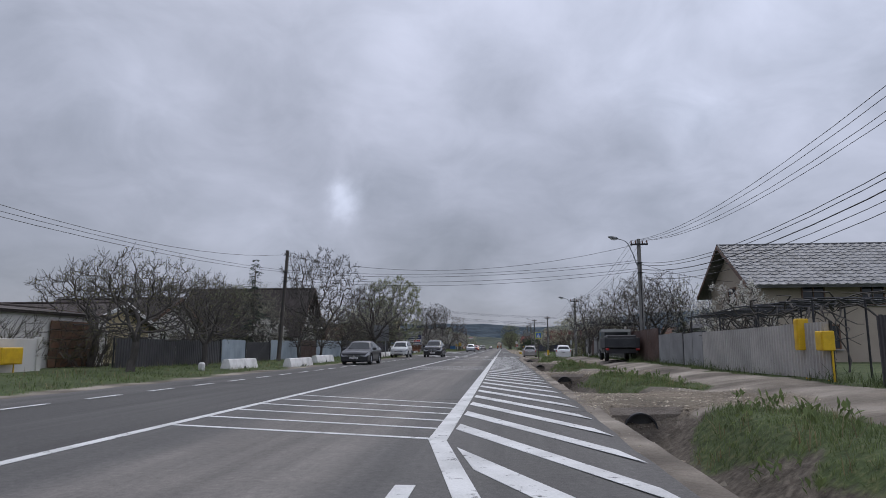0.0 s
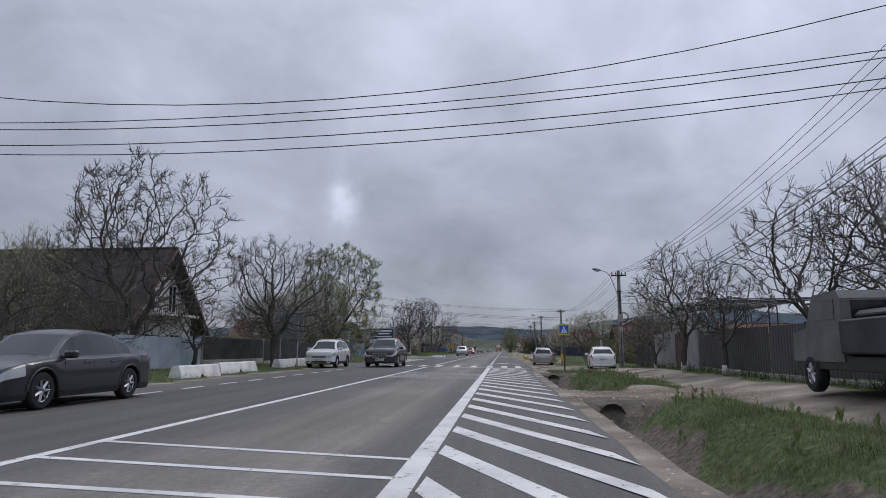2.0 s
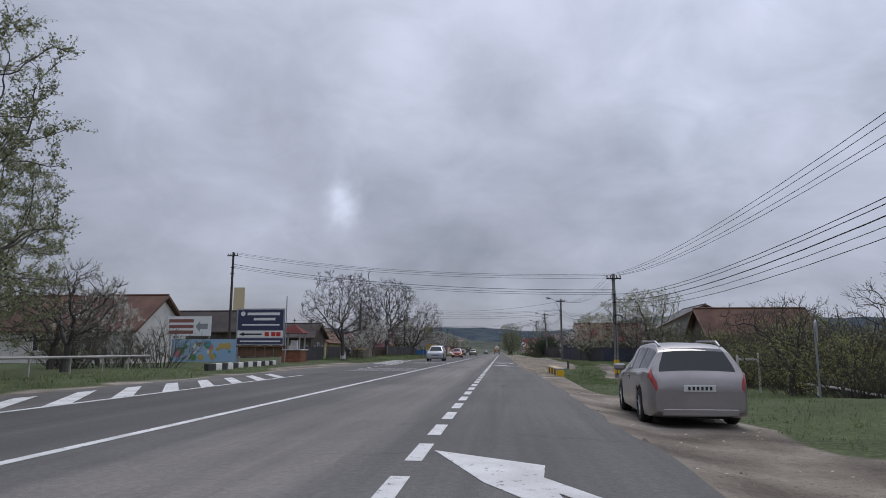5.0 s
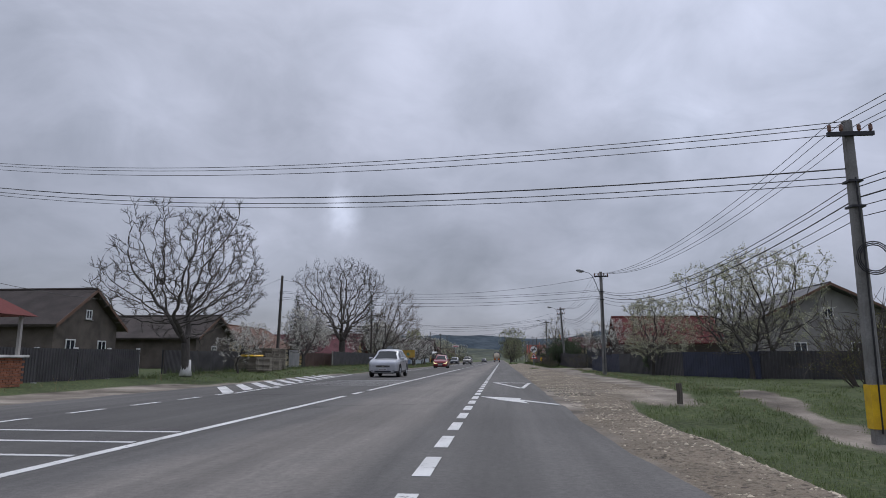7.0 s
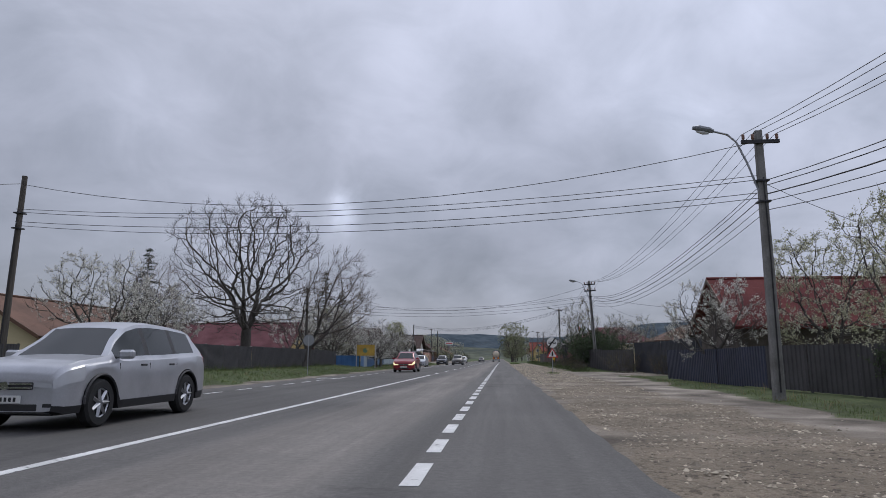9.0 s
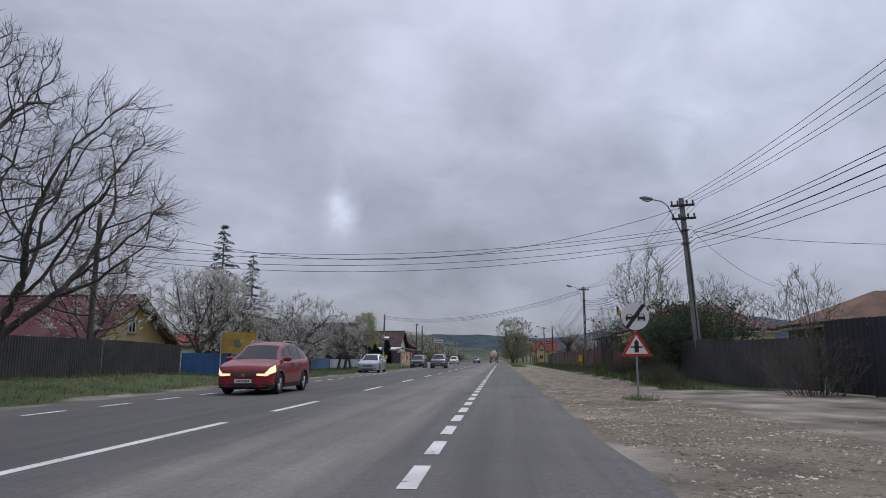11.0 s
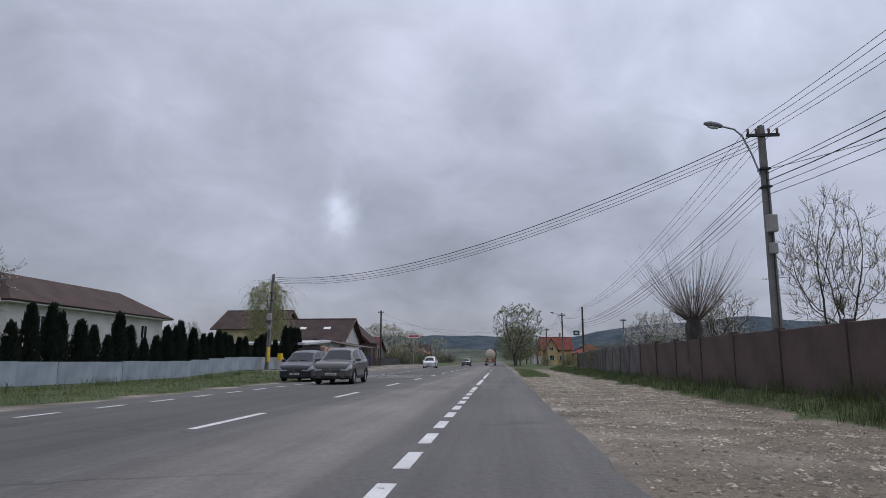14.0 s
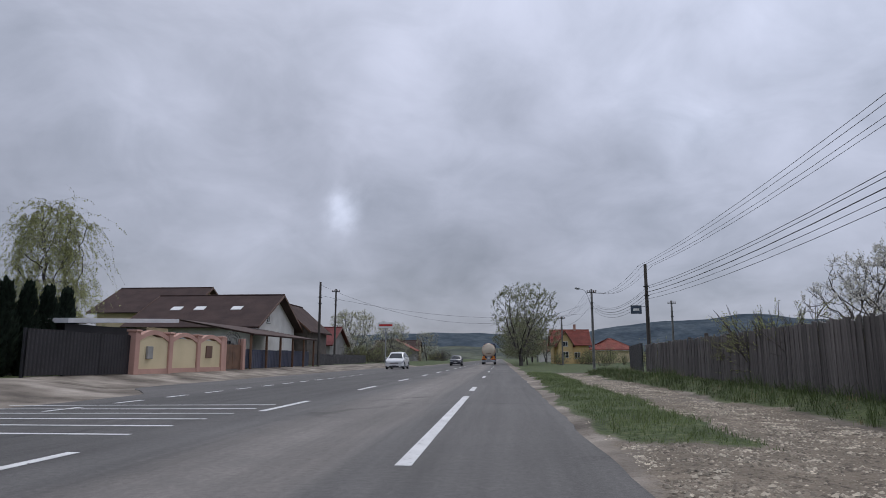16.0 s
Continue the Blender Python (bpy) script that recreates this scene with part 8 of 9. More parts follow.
gz = float(ground_z(-12.2, 178.2))
rb2 = thing("road_sign", "grey back of a round road sign on a leaning post", "sign", (-12.2, 178.2, gz))
sign_post(rb2, 0, -0.03, -0.2, 2.4)
flat(rb2, "round_plate", ngon(0, 2.2 - gz, 0.36), 0.0, 0.02, C_GREY)
gz = float(ground_z(-12.5, 67.8))
bk = thing("sign_board", "grey ribbed back of a large road sign board", "sign", (-12.55, 67.8, gz))
for s in (-0.55, 0.5):
    sign_post(bk, s, -0.06, -0.2, 3.25 - gz, 0.04)
for k in range(11):
    flat(bk, "rib", [(-0.78, 1.68 - gz + 0.147 * k), (0.78, 1.68 - gz + 0.147 * k), (0.78, 1.8 - gz + 0.147 * k), (-0.78, 1.8 - gz + 0.147 * k)], -0.02 + 0.01 * (k % 2), 0.03, C_GREY)
flat(bk, "panel", [(-0.8, 1.66 - gz), (0.8, 1.66 - gz), (0.8, 3.32 - gz), (-0.8, 3.32 - gz)], 0.02, 0.02, C_GREY)

# billboards at the bend
gz = float(ground_z(-16, 117.5))
bb = thing("billboard", "dark blue roadside billboard with white text bars and an arrow strip", "billboard", (-16.1, 117.5, gz))
fr = flat(bb, "panel", [(-1.7, 1.3), (1.65, 1.3), (1.65, 3.75), (-1.7, 3.75)], 0.0, 0.08, M["steel"])
navy = plain("billboard_navy", (0.035, 0.04, 0.09), 0.5)
flat(fr, "blue_field", [(-1.6, 2.3), (1.55, 2.3), (1.55, 3.65), (-1.6, 3.65)], -0.012, 0.012, navy)
flat(fr, "white_field", [(-1.6, 1.8), (1.55, 1.8), (1.55, 2.25), (-1.6, 2.25)], -0.012, 0.012, C_WHITE)
flat(fr, "blue_field", [(-1.6, 1.38), (1.55, 1.38), (1.55, 1.75), (-1.6, 1.75)], -0.012, 0.012, navy)
for x0, x1, z0, z1 in ((-0.95, 1.3, 3.3, 3.48), (-0.5, 1.0, 2.95, 3.12), (-1.3, 1.3, 2.6, 2.7), (-1.4, 1.4, 1.5, 1.6)):
    flat(fr, "text_bar", [(x0, z0), (x1, z0), (x1, z1), (x0, z1)], -0.02, 0.008, C_WHITE)
flat(fr, "arrow", [(-1.5, 2.02), (-1.15, 2.16), (-1.15, 2.07), (0.1, 2.07), (0.1, 1.97), (-1.15, 1.97), (-1.15, 1.88)], -0.02, 0.008, C_INK)
for x0 in (0.3, 0.75, 1.1):
    flat(fr, "text_bar", [(x0, 1.88), (x0 + 0.3, 1.88), (x0 + 0.3, 2.16), (x0, 2.16)], -0.02, 0.008, C_RED)
flat(fr, "emblem", ngon(-1.25, 3.4, 0.16), -0.02, 0.008, C_WHITE)
for s in (-1.45, 1.4):
    sign_post(bb, s, 0.12, -0.3, 3.7, 0.07)
sign_post(bb, 1.72, 0.1, -0.3, 4.6, 0.035)
for k in range(5):
    bm = B()
    box(bm, -1.5 + 0.62 * k, -0.95 + 0.62 * k, 0.0, 0.08, 0.55, 1.15, 0.01)
    part("board", bm, M["wood"], bb)
bm = B()
box(bm, -1.6, 1.8, -0.15, 0.3, 1.15, 1.25, 0.01)
part("ledge", bm, M["frame_brown"], bb)
gz = float(ground_z(-21.5, 121))
mu = thing("painted_panel", "sheet fence panel with a faded colourful mural", "panel", (-21.6, 121.0, gz))
flat(mu, "sheet", [(-2.5, 0.1), (2.4, 0.1), (2.4, 1.75), (-2.5, 1.75)], 0.0, 0.03, plain("mural_pale_blue", (0.3, 0.45, 0.6), 0.6))
rm = random.Random(4)
cols = [plain("mural_%s" % n, c, 0.6) for n, c in (("white", (0.65, 0.65, 0.62)), ("teal", (0.1, 0.3, 0.36)), ("ochre", (0.5, 0.36, 0.1)), ("green", (0.1, 0.25, 0.1)), ("rose", (0.5, 0.2, 0.22)))]
for k in range(22):
    cx, cz, r = rm.uniform(-2.1, 2.0), rm.uniform(0.4, 1.45), rm.uniform(0.1, 0.3)
    flat(mu, "colour_patch", ngon(cx, cz, r, rm.randint(4, 9), rm.random() * 3), -0.004 - 0.0015 * k, 0.004, rm.choice(cols))
ws = thing("sign_board", "white and brown striped board with an arrow shape on posts", "sign", (-23.0, 121.4, gz))
pb = flat(ws, "panel", [(-1.7, 2.0), (1.65, 2.0), (1.65, 3.45), (-1.7, 3.45)], 0.0, 0.06, C_WHITE)
for k in range(3):
    flat(pb, "stripe", [(-1.6, 2.15 + 0.42 * k), (0.3, 2.15 + 0.42 * k), (0.3, 2.4 + 0.42 * k), (-1.6, 2.4 + 0.42 * k)], -0.008, 0.008, plain("stripe_brown", (0.25, 0.1, 0.08), 0.6))
flat(pb, "arrow", [(0.45, 2.7), (0.8, 3.1), (0.8, 2.9), (1.4, 2.9), (1.4, 2.5), (0.8, 2.5), (0.8, 2.3)], -0.008, 0.008, C_GREY)
for s in (-1.5, 1.5):
    sign_post(ws, s, 0.1, -0.3, 3.4, 0.05)
tp = thing("sign_board", "narrow pale totem panel on a tall post", "sign", (-19.4, 121.6, gz))
sign_post(tp, 0, 0.1, -0.3, 5.5, 0.05)
flat(tp, "panel", [(-0.42, 3.9), (0.42, 3.9), (0.42, 5.6), (-0.42, 5.6)], 0.0, 0.06, M["plaster_cream"])
kb = thing("striped_kerb", "low black and white painted kerb blocks", "kerb", (-14.5, 106.0, float(ground_z(-14.5, 110))))
for k in range(14):
    bm = B()
    box(bm, -0.12, 0.12, 0, 0.88, -0.1, 0.34, 0.02)
    o = part("block", bm, M["whitewash"] if k % 2 else M["black_paint"], kb)
    o.location = (-0.07 * k, 0.9 * k, 0)
gr = thing("guard_rail", "low pale pipe rail on posts along the grass", "railing", (-14.6, 84.0, float(ground_z(-14.6, 90))))
bm = B()
tube(bm, [(0.0, 0, 0.72), (-0.9, 8, 0.72), (-2.0, 16, 0.72), (-3.4, 23, 0.72)], 0.05, 7)
part("rail", bm, M["fence_light"], gr)
for k in range(9):
    f = k / 8
    sign_post(gr, -3.4 * f ** 1.3, 23 * f, -0.2, 0.72, 0.035, "fence_light")

# the small shrine over a well
gz = float(ground_z(-16.4, 126.3))
sh = thing("roadside_shrine", "small roadside shrine with brick base, white posts and red roof", "shrine", (-16.6, 126.3, gz))
brick = surf("brick_red", (0.3, 0.12, 0.07), (0.22, 0.09, 0.055), 0.9, scale=4, fine=30, var=0.2, bump=0.4, per_object=0.2)
for row in range(11):
    for k in range(6):
        for side in range(2):
            bm = B()
            o = 0.13 if row % 2 else 0.0
            box(bm, -0.78 + 0.26 * k + o, -0.54 + 0.26 * k + o, -0.84 + 0.0, -0.72, 0.085 * row, 0.085 * row + 0.075)
            b = part("brick", bm, brick, sh)
            if side:
                b.rotation_euler = (0, 0, radians(90))
bm = B()
box(bm, -0.76, 0.76, -0.78, 0.76, -0.2, 0.93)
part("base", bm, M["concrete"], sh)
bm = B()
box(bm, -0.95, 0.95, -0.95, 0.95, 0.94, 1.02, 0.01)
part("ledge", bm, M["whitewash"], sh)
for sx in (-0.7, 0.7):
    for sy in (-0.7, 0.7):
        bm = B()
        box(bm, sx - 0.05, sx + 0.05, sy - 0.05, sy + 0.05, 1.02, 2.35)
        part("post", bm, M["fence_light"], sh)
bm = B()
vs = [bm.verts.new(p) for p in ((-1.05, -1.05, 2.3), (1.05, -1.05, 2.3), (1.05, 1.05, 2.3), (-1.05, 1.05, 2.3), (0, 0, 3.05))]
bm.faces.new(vs[3::-1])
for k in range(4):
    bm.faces.new((vs[k], vs[(k + 1) % 4], vs[4]))
part("roof", bm, M["roof_wine"], sh)
bm = B()
box(bm, -0.02, 0.02, -0.02, 0.02, 3.0, 3.5)
box(bm, -0.14, 0.14, -0.02, 0.02, 3.28, 3.33)
part("cross", bm, M["dark_steel"], sh)
bm = B()
box(bm, -0.3, 0.3, 0.1, 0.3, 1.02, 1.75, 0.05)
part("niche", bm, M["whitewash"], sh)

# stacked timber
timber = surf("stacked_timber", (0.28, 0.25, 0.2), (0.17, 0.15, 0.12), 0.9, scale=2, fine=20, var=0.2, bump=0.2, per_object=0.25)


def timber_stack(x, y, n, w, d, rz, label):
    e = thing("timber_stack", label, "timber", (x, y, float(ground_z(x, y))), rz, "timber stacks")
    bm = B()
    box(bm, -w / 2, w / 2, -d / 2, d / 2, 0, 0.05, 0.005)
    first_b = part("board", bm, timber, e)
    rng = random.Random(int(y))
    for k in range(1, n):
        twin(first_b, e, (rng.uniform(-0.04, 0.04), rng.uniform(-0.03, 0.03), 0.075 * k), (0, 0, rng.uniform(-0.02, 0.02)))
    for s in (-w * 0.35, 0, w * 0.35):
        bm = B()
        box(bm, s - 0.03, s + 0.03, -d / 2, d / 2, 0.05, 0.075 * n - 0.03)
        part("spacer", bm, timber, e)
    return e


timber_stack(-15.6, 147.2, 12, 2.0, 1.5, 80, "stack of weathered sawn boards with spacers")
timber_stack(-15.9, 149.8, 15, 2.2, 1.5, 80, "stack of weathered sawn boards with spacers")
st2 = timber_stack(-16.4, 152.4, 20, 2.2, 1.5, 80, "tall stack of weathered sawn boards")
tarp = thing("tarpaulin", "yellow tarpaulin thrown over the boards", "tarpaulin", (-15.6, 146.9, float(ground_z(-15.6, 147)) + 0.9))
bm = B()
box(bm, -0.5, 0.5, -0.9, 0.7, 0, 0.12, 0.05)
part("cloth", bm, M["yellow"], tarp)

# yellow ochre board by the blue fence
gz = float(ground_z(-13.5, 202.4))
yb = thing("sign_board", "ochre advertising board with faded shapes on two posts", "sign", (-13.5, 202.4, gz))
ochre = surf("ochre_board", (0.5, 0.32, 0.06), (0.36, 0.22, 0.05), 0.6, scale=1.5, fine=12, var=0.2, bump=0.05)
for s in (-0.95, 0.95):
    sign_post(yb, s, 0.03, -0.3, 2.5 - gz, 0.04, "fence_light")
pn = flat(yb, "panel", [(-0.9, 1.35 - gz), (0.9, 1.35 - gz), (0.9, 2.42 - gz), (-0.9, 2.42 - gz)], -0.02, 0.05, ochre)
flat(pn, "motif", ngon(-0.05, 1.85 - gz, 0.25, 7), -0.026, 0.006, plain("motif_green", (0.12, 0.2, 0.12), 0.6))
flat(pn, "motif", ngon(0.2, 1.98 - gz, 0.14, 6), -0.03, 0.006, cols[2])


def gas_box(x, y, z0, w, h, label, legs=True, rz=-90):
    e = thing("gas_meter_box", label, "meter box", (x, y, float(ground_z(x, y))), rz)
    bm = B()
    box(bm, -w / 2, w / 2, -0.14, 0.14, z0, z0 + h, 0.02)
    b = part("cabinet", bm, M["yellow"], e)
    bm = B()
    box(bm, -w / 2 + 0.04, w / 2 - 0.04, -0.155, -0.14, z0 + 0.04, z0 + h - 0.04, 0.006)
    part("door", bm, M["yellow"], b)
    if legs:
        for s in (-w * 0.35, w * 0.35):
            sign_post(e, s, 0.08, -0.2, z0 + 0.02, 0.025, "yellow")
    return e


gas_box(7.15, 229.0, 0.6, 0.6, 0.55, "yellow gas meter box on legs by the wall")
gas_box(7.62, 17.7, 0.72, 0.24, 0.8, "tall yellow gas meter box on the fence")
gas_box(7.6, 16.45, 0.72, 0.38, 0.46, "yellow gas meter box on the fence")
gas_box(-17.6, 270.8, 0.75, 0.6, 0.55, "yellow gas meter box by the gates", rz=90)
gas_box(-17.5, 22.2, 0.3, 1.0, 0.6, "yellow gas meter box on a white wall", rz=90)
wall_run((-18.0, 14.0), (-17.8, 24.0), 1.25, "plaster_white", "whitewashed garden wall with arched panels", 3.3)
yp = thing("utility_box", "yellow panel fixed to the concrete pole", "panel", (-17.35, 267.3, 0.4))
bm = B()
box(bm, -0.05, 0.05, -0.25, 0.25, 0.6, 1.7, 0.02)
part("plate", bm, M["yellow"], yp)

# flags and pergola by the brown wall
for x, y, top, with_flag in ((10.4, 228.7, 5.6, True), (10.5, 223.7, 5.4, False)):
    e = thing("flagpole", "flagpole with a blue, yellow and red flag" if with_flag else "bare thin grey metal flagpole", "flag", (x, y, float(ground_z(x, y))))
    sign_post(e, 0, 0, -0.2, top, 0.03)
    if with_flag:
        for k, col in enumerate(((0.02, 0.05, 0.25), (0.75, 0.55, 0.03), (0.55, 0.04, 0.03))):
            bm = B()
            n = 6
            lo, hi = [], []
            for i in range(n + 1):
                f = (k + i / n) / 3
                xx, yy, drop = 0.03 + 0.3 * f, 0.1 * math.sin(f * 9), 0.55 * f ** 1.2
                lo.append(bm.verts.new((xx, yy, top - 0.85 - drop * 0.9)))
                hi.append(bm.verts.new((xx, yy, top - 0.02 - drop)))
            for i in range(n):
                bm.faces.new((lo[i], lo[i + 1], hi[i + 1], hi[i]))
            part("flag_band", bm, plain("flag_cloth", col, 0.7), e)


def pergola(x0, x1, y0, y1, h, label, nx, ny, vine=0):
    e = thing("pergola", label, "pergola", (x0, y0, float(ground_z(x0, y0))))
    for i in range(nx):
        for j in range(max(2, ny // 2)):
            sign_post(e, (x1 - x0) * i / (nx - 1), (y1 - y0) * j / (max(2, ny // 2) - 1), -0.2, h, 0.03, "dark_steel")
    for i in range(nx * 2 - 1):
        bm = B()
        xx = (x1 - x0) * i / (nx * 2 - 2)
        tube(bm, [(xx, -0.3, h), (xx, (y1 - y0) / 2, h + 0.15), (xx, y1 - y0 + 0.3, h)], 0.028, 5)
        part("rafter", bm, M["dark_steel"], e)
    for j in range(ny * 2 - 1):
        bm = B()
        yy = (y1 - y0) * j / (ny * 2 - 2)
        tube(bm, [(-0.2, yy, h + 0.05), (x1 - x0 + 0.2, yy, h + 0.05)], 0.022, 5)
        part("lath", bm, M["dark_steel"], e)
    if vine:
        rng, s = random.Random(int(y0)), Soup()
        for _ in range(vine):
            p = Vector((rng.uniform(0, x1 - x0), rng.uniform(0, y1 - y0), rng.choice((0.0, h - 0.1, h - 0.1))))
            d = Vector((0, 0, 1)) if p.z == 0 else rnd_dir(rng)
            pts = [p]
            for i in range(6):
                d = (d + rnd_dir(rng) * 0.5).normalized()
                q = pts[-1] + d * (h / 5 if p.z == 0 else 0.3)
                q.z = min(q.z, h + 0.25)
                pts.append(q)
            s.limb(pts, [0.03, 0.027, 0.024, 0.02, 0.016, 0.012, 0.008], 4)
        new("vine", s.mesh("vine", M["bark"])).parent = e
    return e


pergola(8.0, 10.4, 215.2, 226.5, 2.2, "garden pergola of rough poles with bare vines", 3, 6, 220)
pergola(8.3, 11.0, 18.5, 30.0, 2.05, "garden pergola with bare grape vines", 3, 8, 90)
pergola(8.4, 12.0, 55.5, 63.0, 2.7, "tall pergola frame behind the grey gates", 3, 6, 30)
bn = thing("banner", "small dark banner on a bracket", "sign", (9.1, 295.6, 0))
flat(bn, "panel", [(-0.35, 3.95), (0.35, 3.95), (0.35, 4.5), (-0.35, 4.5)], 0.0, 0.03, plain("banner_dark", (0.04, 0.06, 0.09), 0.5))
flat(bn, "text_bar", [(-0.2, 4.15), (0.2, 4.15), (0.2, 4.3), (-0.2, 4.3)], -0.008, 0.008, C_WHITE)
bm = B()
tube(bm, [(0.3, 0.02, 4.4), (0.8, 0.3, 4.45)], 0.02, 5)
part("bracket", bm, M["dark_steel"], bn)
fs = thing("sign_board", "white and red advertising board on a tall post", "sign", (-16.7, 348, 0))
flat(fs, "panel", [(-1.2, 5.5), (1.2, 5.5), (1.2, 6.3), (-1.2, 6.3)], 0.0, 0.1, C_WHITE)
flat(fs, "text_bar", [(-1.0, 5.75), (1.0, 5.75), (1.0, 6.05), (-1.0, 6.05)], -0.01, 0.01, C_RED)
sign_post(fs, 0, 0.15, -0.3, 6.3, 0.09)

# black and yellow parapet by the stream
pp = thing("parapet", "low concrete parapet painted in black and yellow blocks", "kerb", (2.75, 104.5, -0.1))
for k in range(7):
    bm = B()
    box(bm, -0.16, 0.16, 0, 0.86, -0.4, 0.34, 0.02)
    o = part("block", bm, M["black_paint"] if k % 2 else M["yellow"], pp)
    o.location = (0.0, 0.87 * k, 0)
    bm = B()
    box(bm, -0.18, 0.18, 0, 0.86, 0.34, 0.4, 0.012)
    o = part("coping", bm, M["yellow"] if k % 2 else M["concrete"], pp)
    o.location = (0.0, 0.87 * k, 0)
# low wooden stump and small bollards
sp = thing("wooden_post", "short rough wooden post in the grass", "post", (5.3, 127.2, float(ground_z(5.3, 127.2))))
bm = B()
tube(bm, [(0, 0, -0.2), (0.02, 0, 0.3), (0, 0, 0.62)], [0.09, 0.085, 0.09], 8)
part("stake", bm, M["pole_wood"], sp)
for x, y in ((14.3, 107.4), (15.2, 98.0)):
    e = thing("bollard", "small black and yellow striped bollard", "bollard", (x, y, float(ground_z(x, y))))
    for k in range(4):
        bm = B()
        tube(bm, [(0, 0, 0.16 * k - 0.02), (0, 0, 0.16 * k + 0.14)], 0.15 - 0.012 * k, 10)
        part("band", bm, M["yellow"] if k % 2 else M["black_paint"], e)
bs = thing("road_sign", "small rectangular blue sign on a post", "sign", (14.2, 93.1, 0))
sign_post(bs, 0, 0.03, float(ground_z(14.2, 93.1)) - 0.2, 1.06)
plate = flat(bs, "plate", [(-0.34, 0.58), (0.34, 0.55), (0.34, 1.02), (-0.34, 1.07)], -0.02, 0.02, C_BLUE)
for zt in (0.7, 0.84):
    flat(plate, "text_bar", [(-0.24, zt), (0.2, zt - 0.01), (0.2, zt + 0.05), (-0.24, zt + 0.06)], -0.026, 0.006, C_WHITE)
# whitewashed frame of a well, a leaning sign seen from behind and a pipe rail down in the dip
wf = thing("well_frame", "small whitewashed timber frame in the grass", "frame", (11.6, 106.4, float(ground_z(11.6, 106.4))), -20)
for sx in (-0.45, 0.45):
    for sy in (-0.4, 0.4):
        bm = B()
        box(bm, sx - 0.05, sx + 0.05, sy - 0.05, sy + 0.05, -0.2, 1.75 + 0.1 * sx, 0.01)
        part("post", bm, M["whitewash"], wf)
for sy in (-0.4, 0.4):
    bm = B()
    box(bm, -0.4, 0.4, sy - 0.035, sy + 0.035, 1.45, 1.55, 0.01)
    part("crossbar", bm, M["whitewash"], wf)
ls_ = thing("road_sign", "leaning round sign seen from its grey back", "sign", (9.6, 95.0, float(ground_z(9.6, 95.0))), 60)
sign_post(ls_, 0, 0.03, -0.3, 2.3)
flat(ls_, "plate", ngon(0, 2.0, 0.33), -0.02, 0.02, M["steel"])
pr = thing("pipe_rail", "bent white pipe rail on low stakes in the dip", "railing", (13.2, 97.0, float(ground_z(13.2, 100))))
bm = B()
tube(bm, [(0, -2, 0.38), (-0.2, 1.0, 0.3), (-0.35, 3.0, 0.4), (-0.1, 6.0, 0.42), (0.4, 10.0, 0.38)], 0.045, 7)
part("rail", bm, M["whitewash"], pr)
for px_r, py_r in ((0, -2), (-0.3, 2.2), (-0.1, 6.0), (0.4, 10.0)):
    sign_post(pr, px_r, py_r, -0.25, 0.4, 0.04, "whitewash")

earth = surf("bank_earth", (0.21, 0.18, 0.15), (0.13, 0.11, 0.09), 0.95, scale=2.5, fine=30, var=0.25, bump=0.8, depth=0.03)
# culverts where the drives cross the ditch
for k, (y, top) in enumerate(((12.5, 0.0), (27.3, 0.0), (44.6, -0.02), (61.8, -0.02))):
    e = thing("culvert", "thin round culvert pipe in an earth bank under the drive", "culvert", (2.45, y, 0))
    bm = B()
    box(bm, -0.8, 0.9, 0.02, 0.6, -0.9, top - 0.05, 0.12)
    for v in bm.verts:
        v.co += Vector(noise.noise_vector(v.co * 3 + Vector((k, 0, 0)))) * 0.06
    part("earth_bank", bm, earth, e)
    bm = B()
    n, R0, R1 = 20, 0.27, 0.295
    rings = []
    for r, yy in ((R0, 0.2), (R0, -0.12), (R1, -0.12), (R1, 0.05)):
        rings.append([bm.verts.new((r * math.cos(2 * math.pi * i / n), yy, -0.42 + r * math.sin(2 * math.pi * i / n))) for i in range(n)])
    for a, b in zip(rings, rings[1:]):
        for i in range(n):
            bm.faces.new((a[i], a[(i + 1) % n], b[(i + 1) % n], b[i]))
    part("pipe", bm, M["dark_steel"], e)
    # black disc across the opening paints the darkness inside the pipe
    bm = B()
    tube(bm, [(0, -0.02, -0.42), (0, 0.0, -0.42)], 0.275, 20)
    part("pipe_mouth", bm, M["black_paint"], e)

# puddles
puddle = plain("puddle_water", (0.10, 0.09, 0.075), 0.02)
for k, (x, y, w, d) in enumerate(PUDDLES):
    e = tagged(part("puddle", B(), puddle), "shallow muddy puddle on the verge", "puddle")
    bm = B()
    pts = [(1.35 * w * math.cos(a) * (1 + 0.3 * noise.noise((math.cos(a) * 1.5, math.sin(a) * 1.5, k)) + 0.12 * noise.noise((math.cos(a) * 5, math.sin(a) * 5, k + 4))), 1.35 * d * math.sin(a) * (1 + 0.3 * noise.noise((math.cos(a) * 1.5 + 9, math.sin(a) * 1.5, k)))) for a in np.linspace(0, 2 * math.pi, 49)[:-1]]
    bm.faces.new([bm.verts.new((a, b, 0)) for a, b in pts])
    bm.to_mesh(e.data)
    bm.free()
    e.location = (x, y, float(ground_z(x, y)) - 0.028)

# ---- grass and stones ----


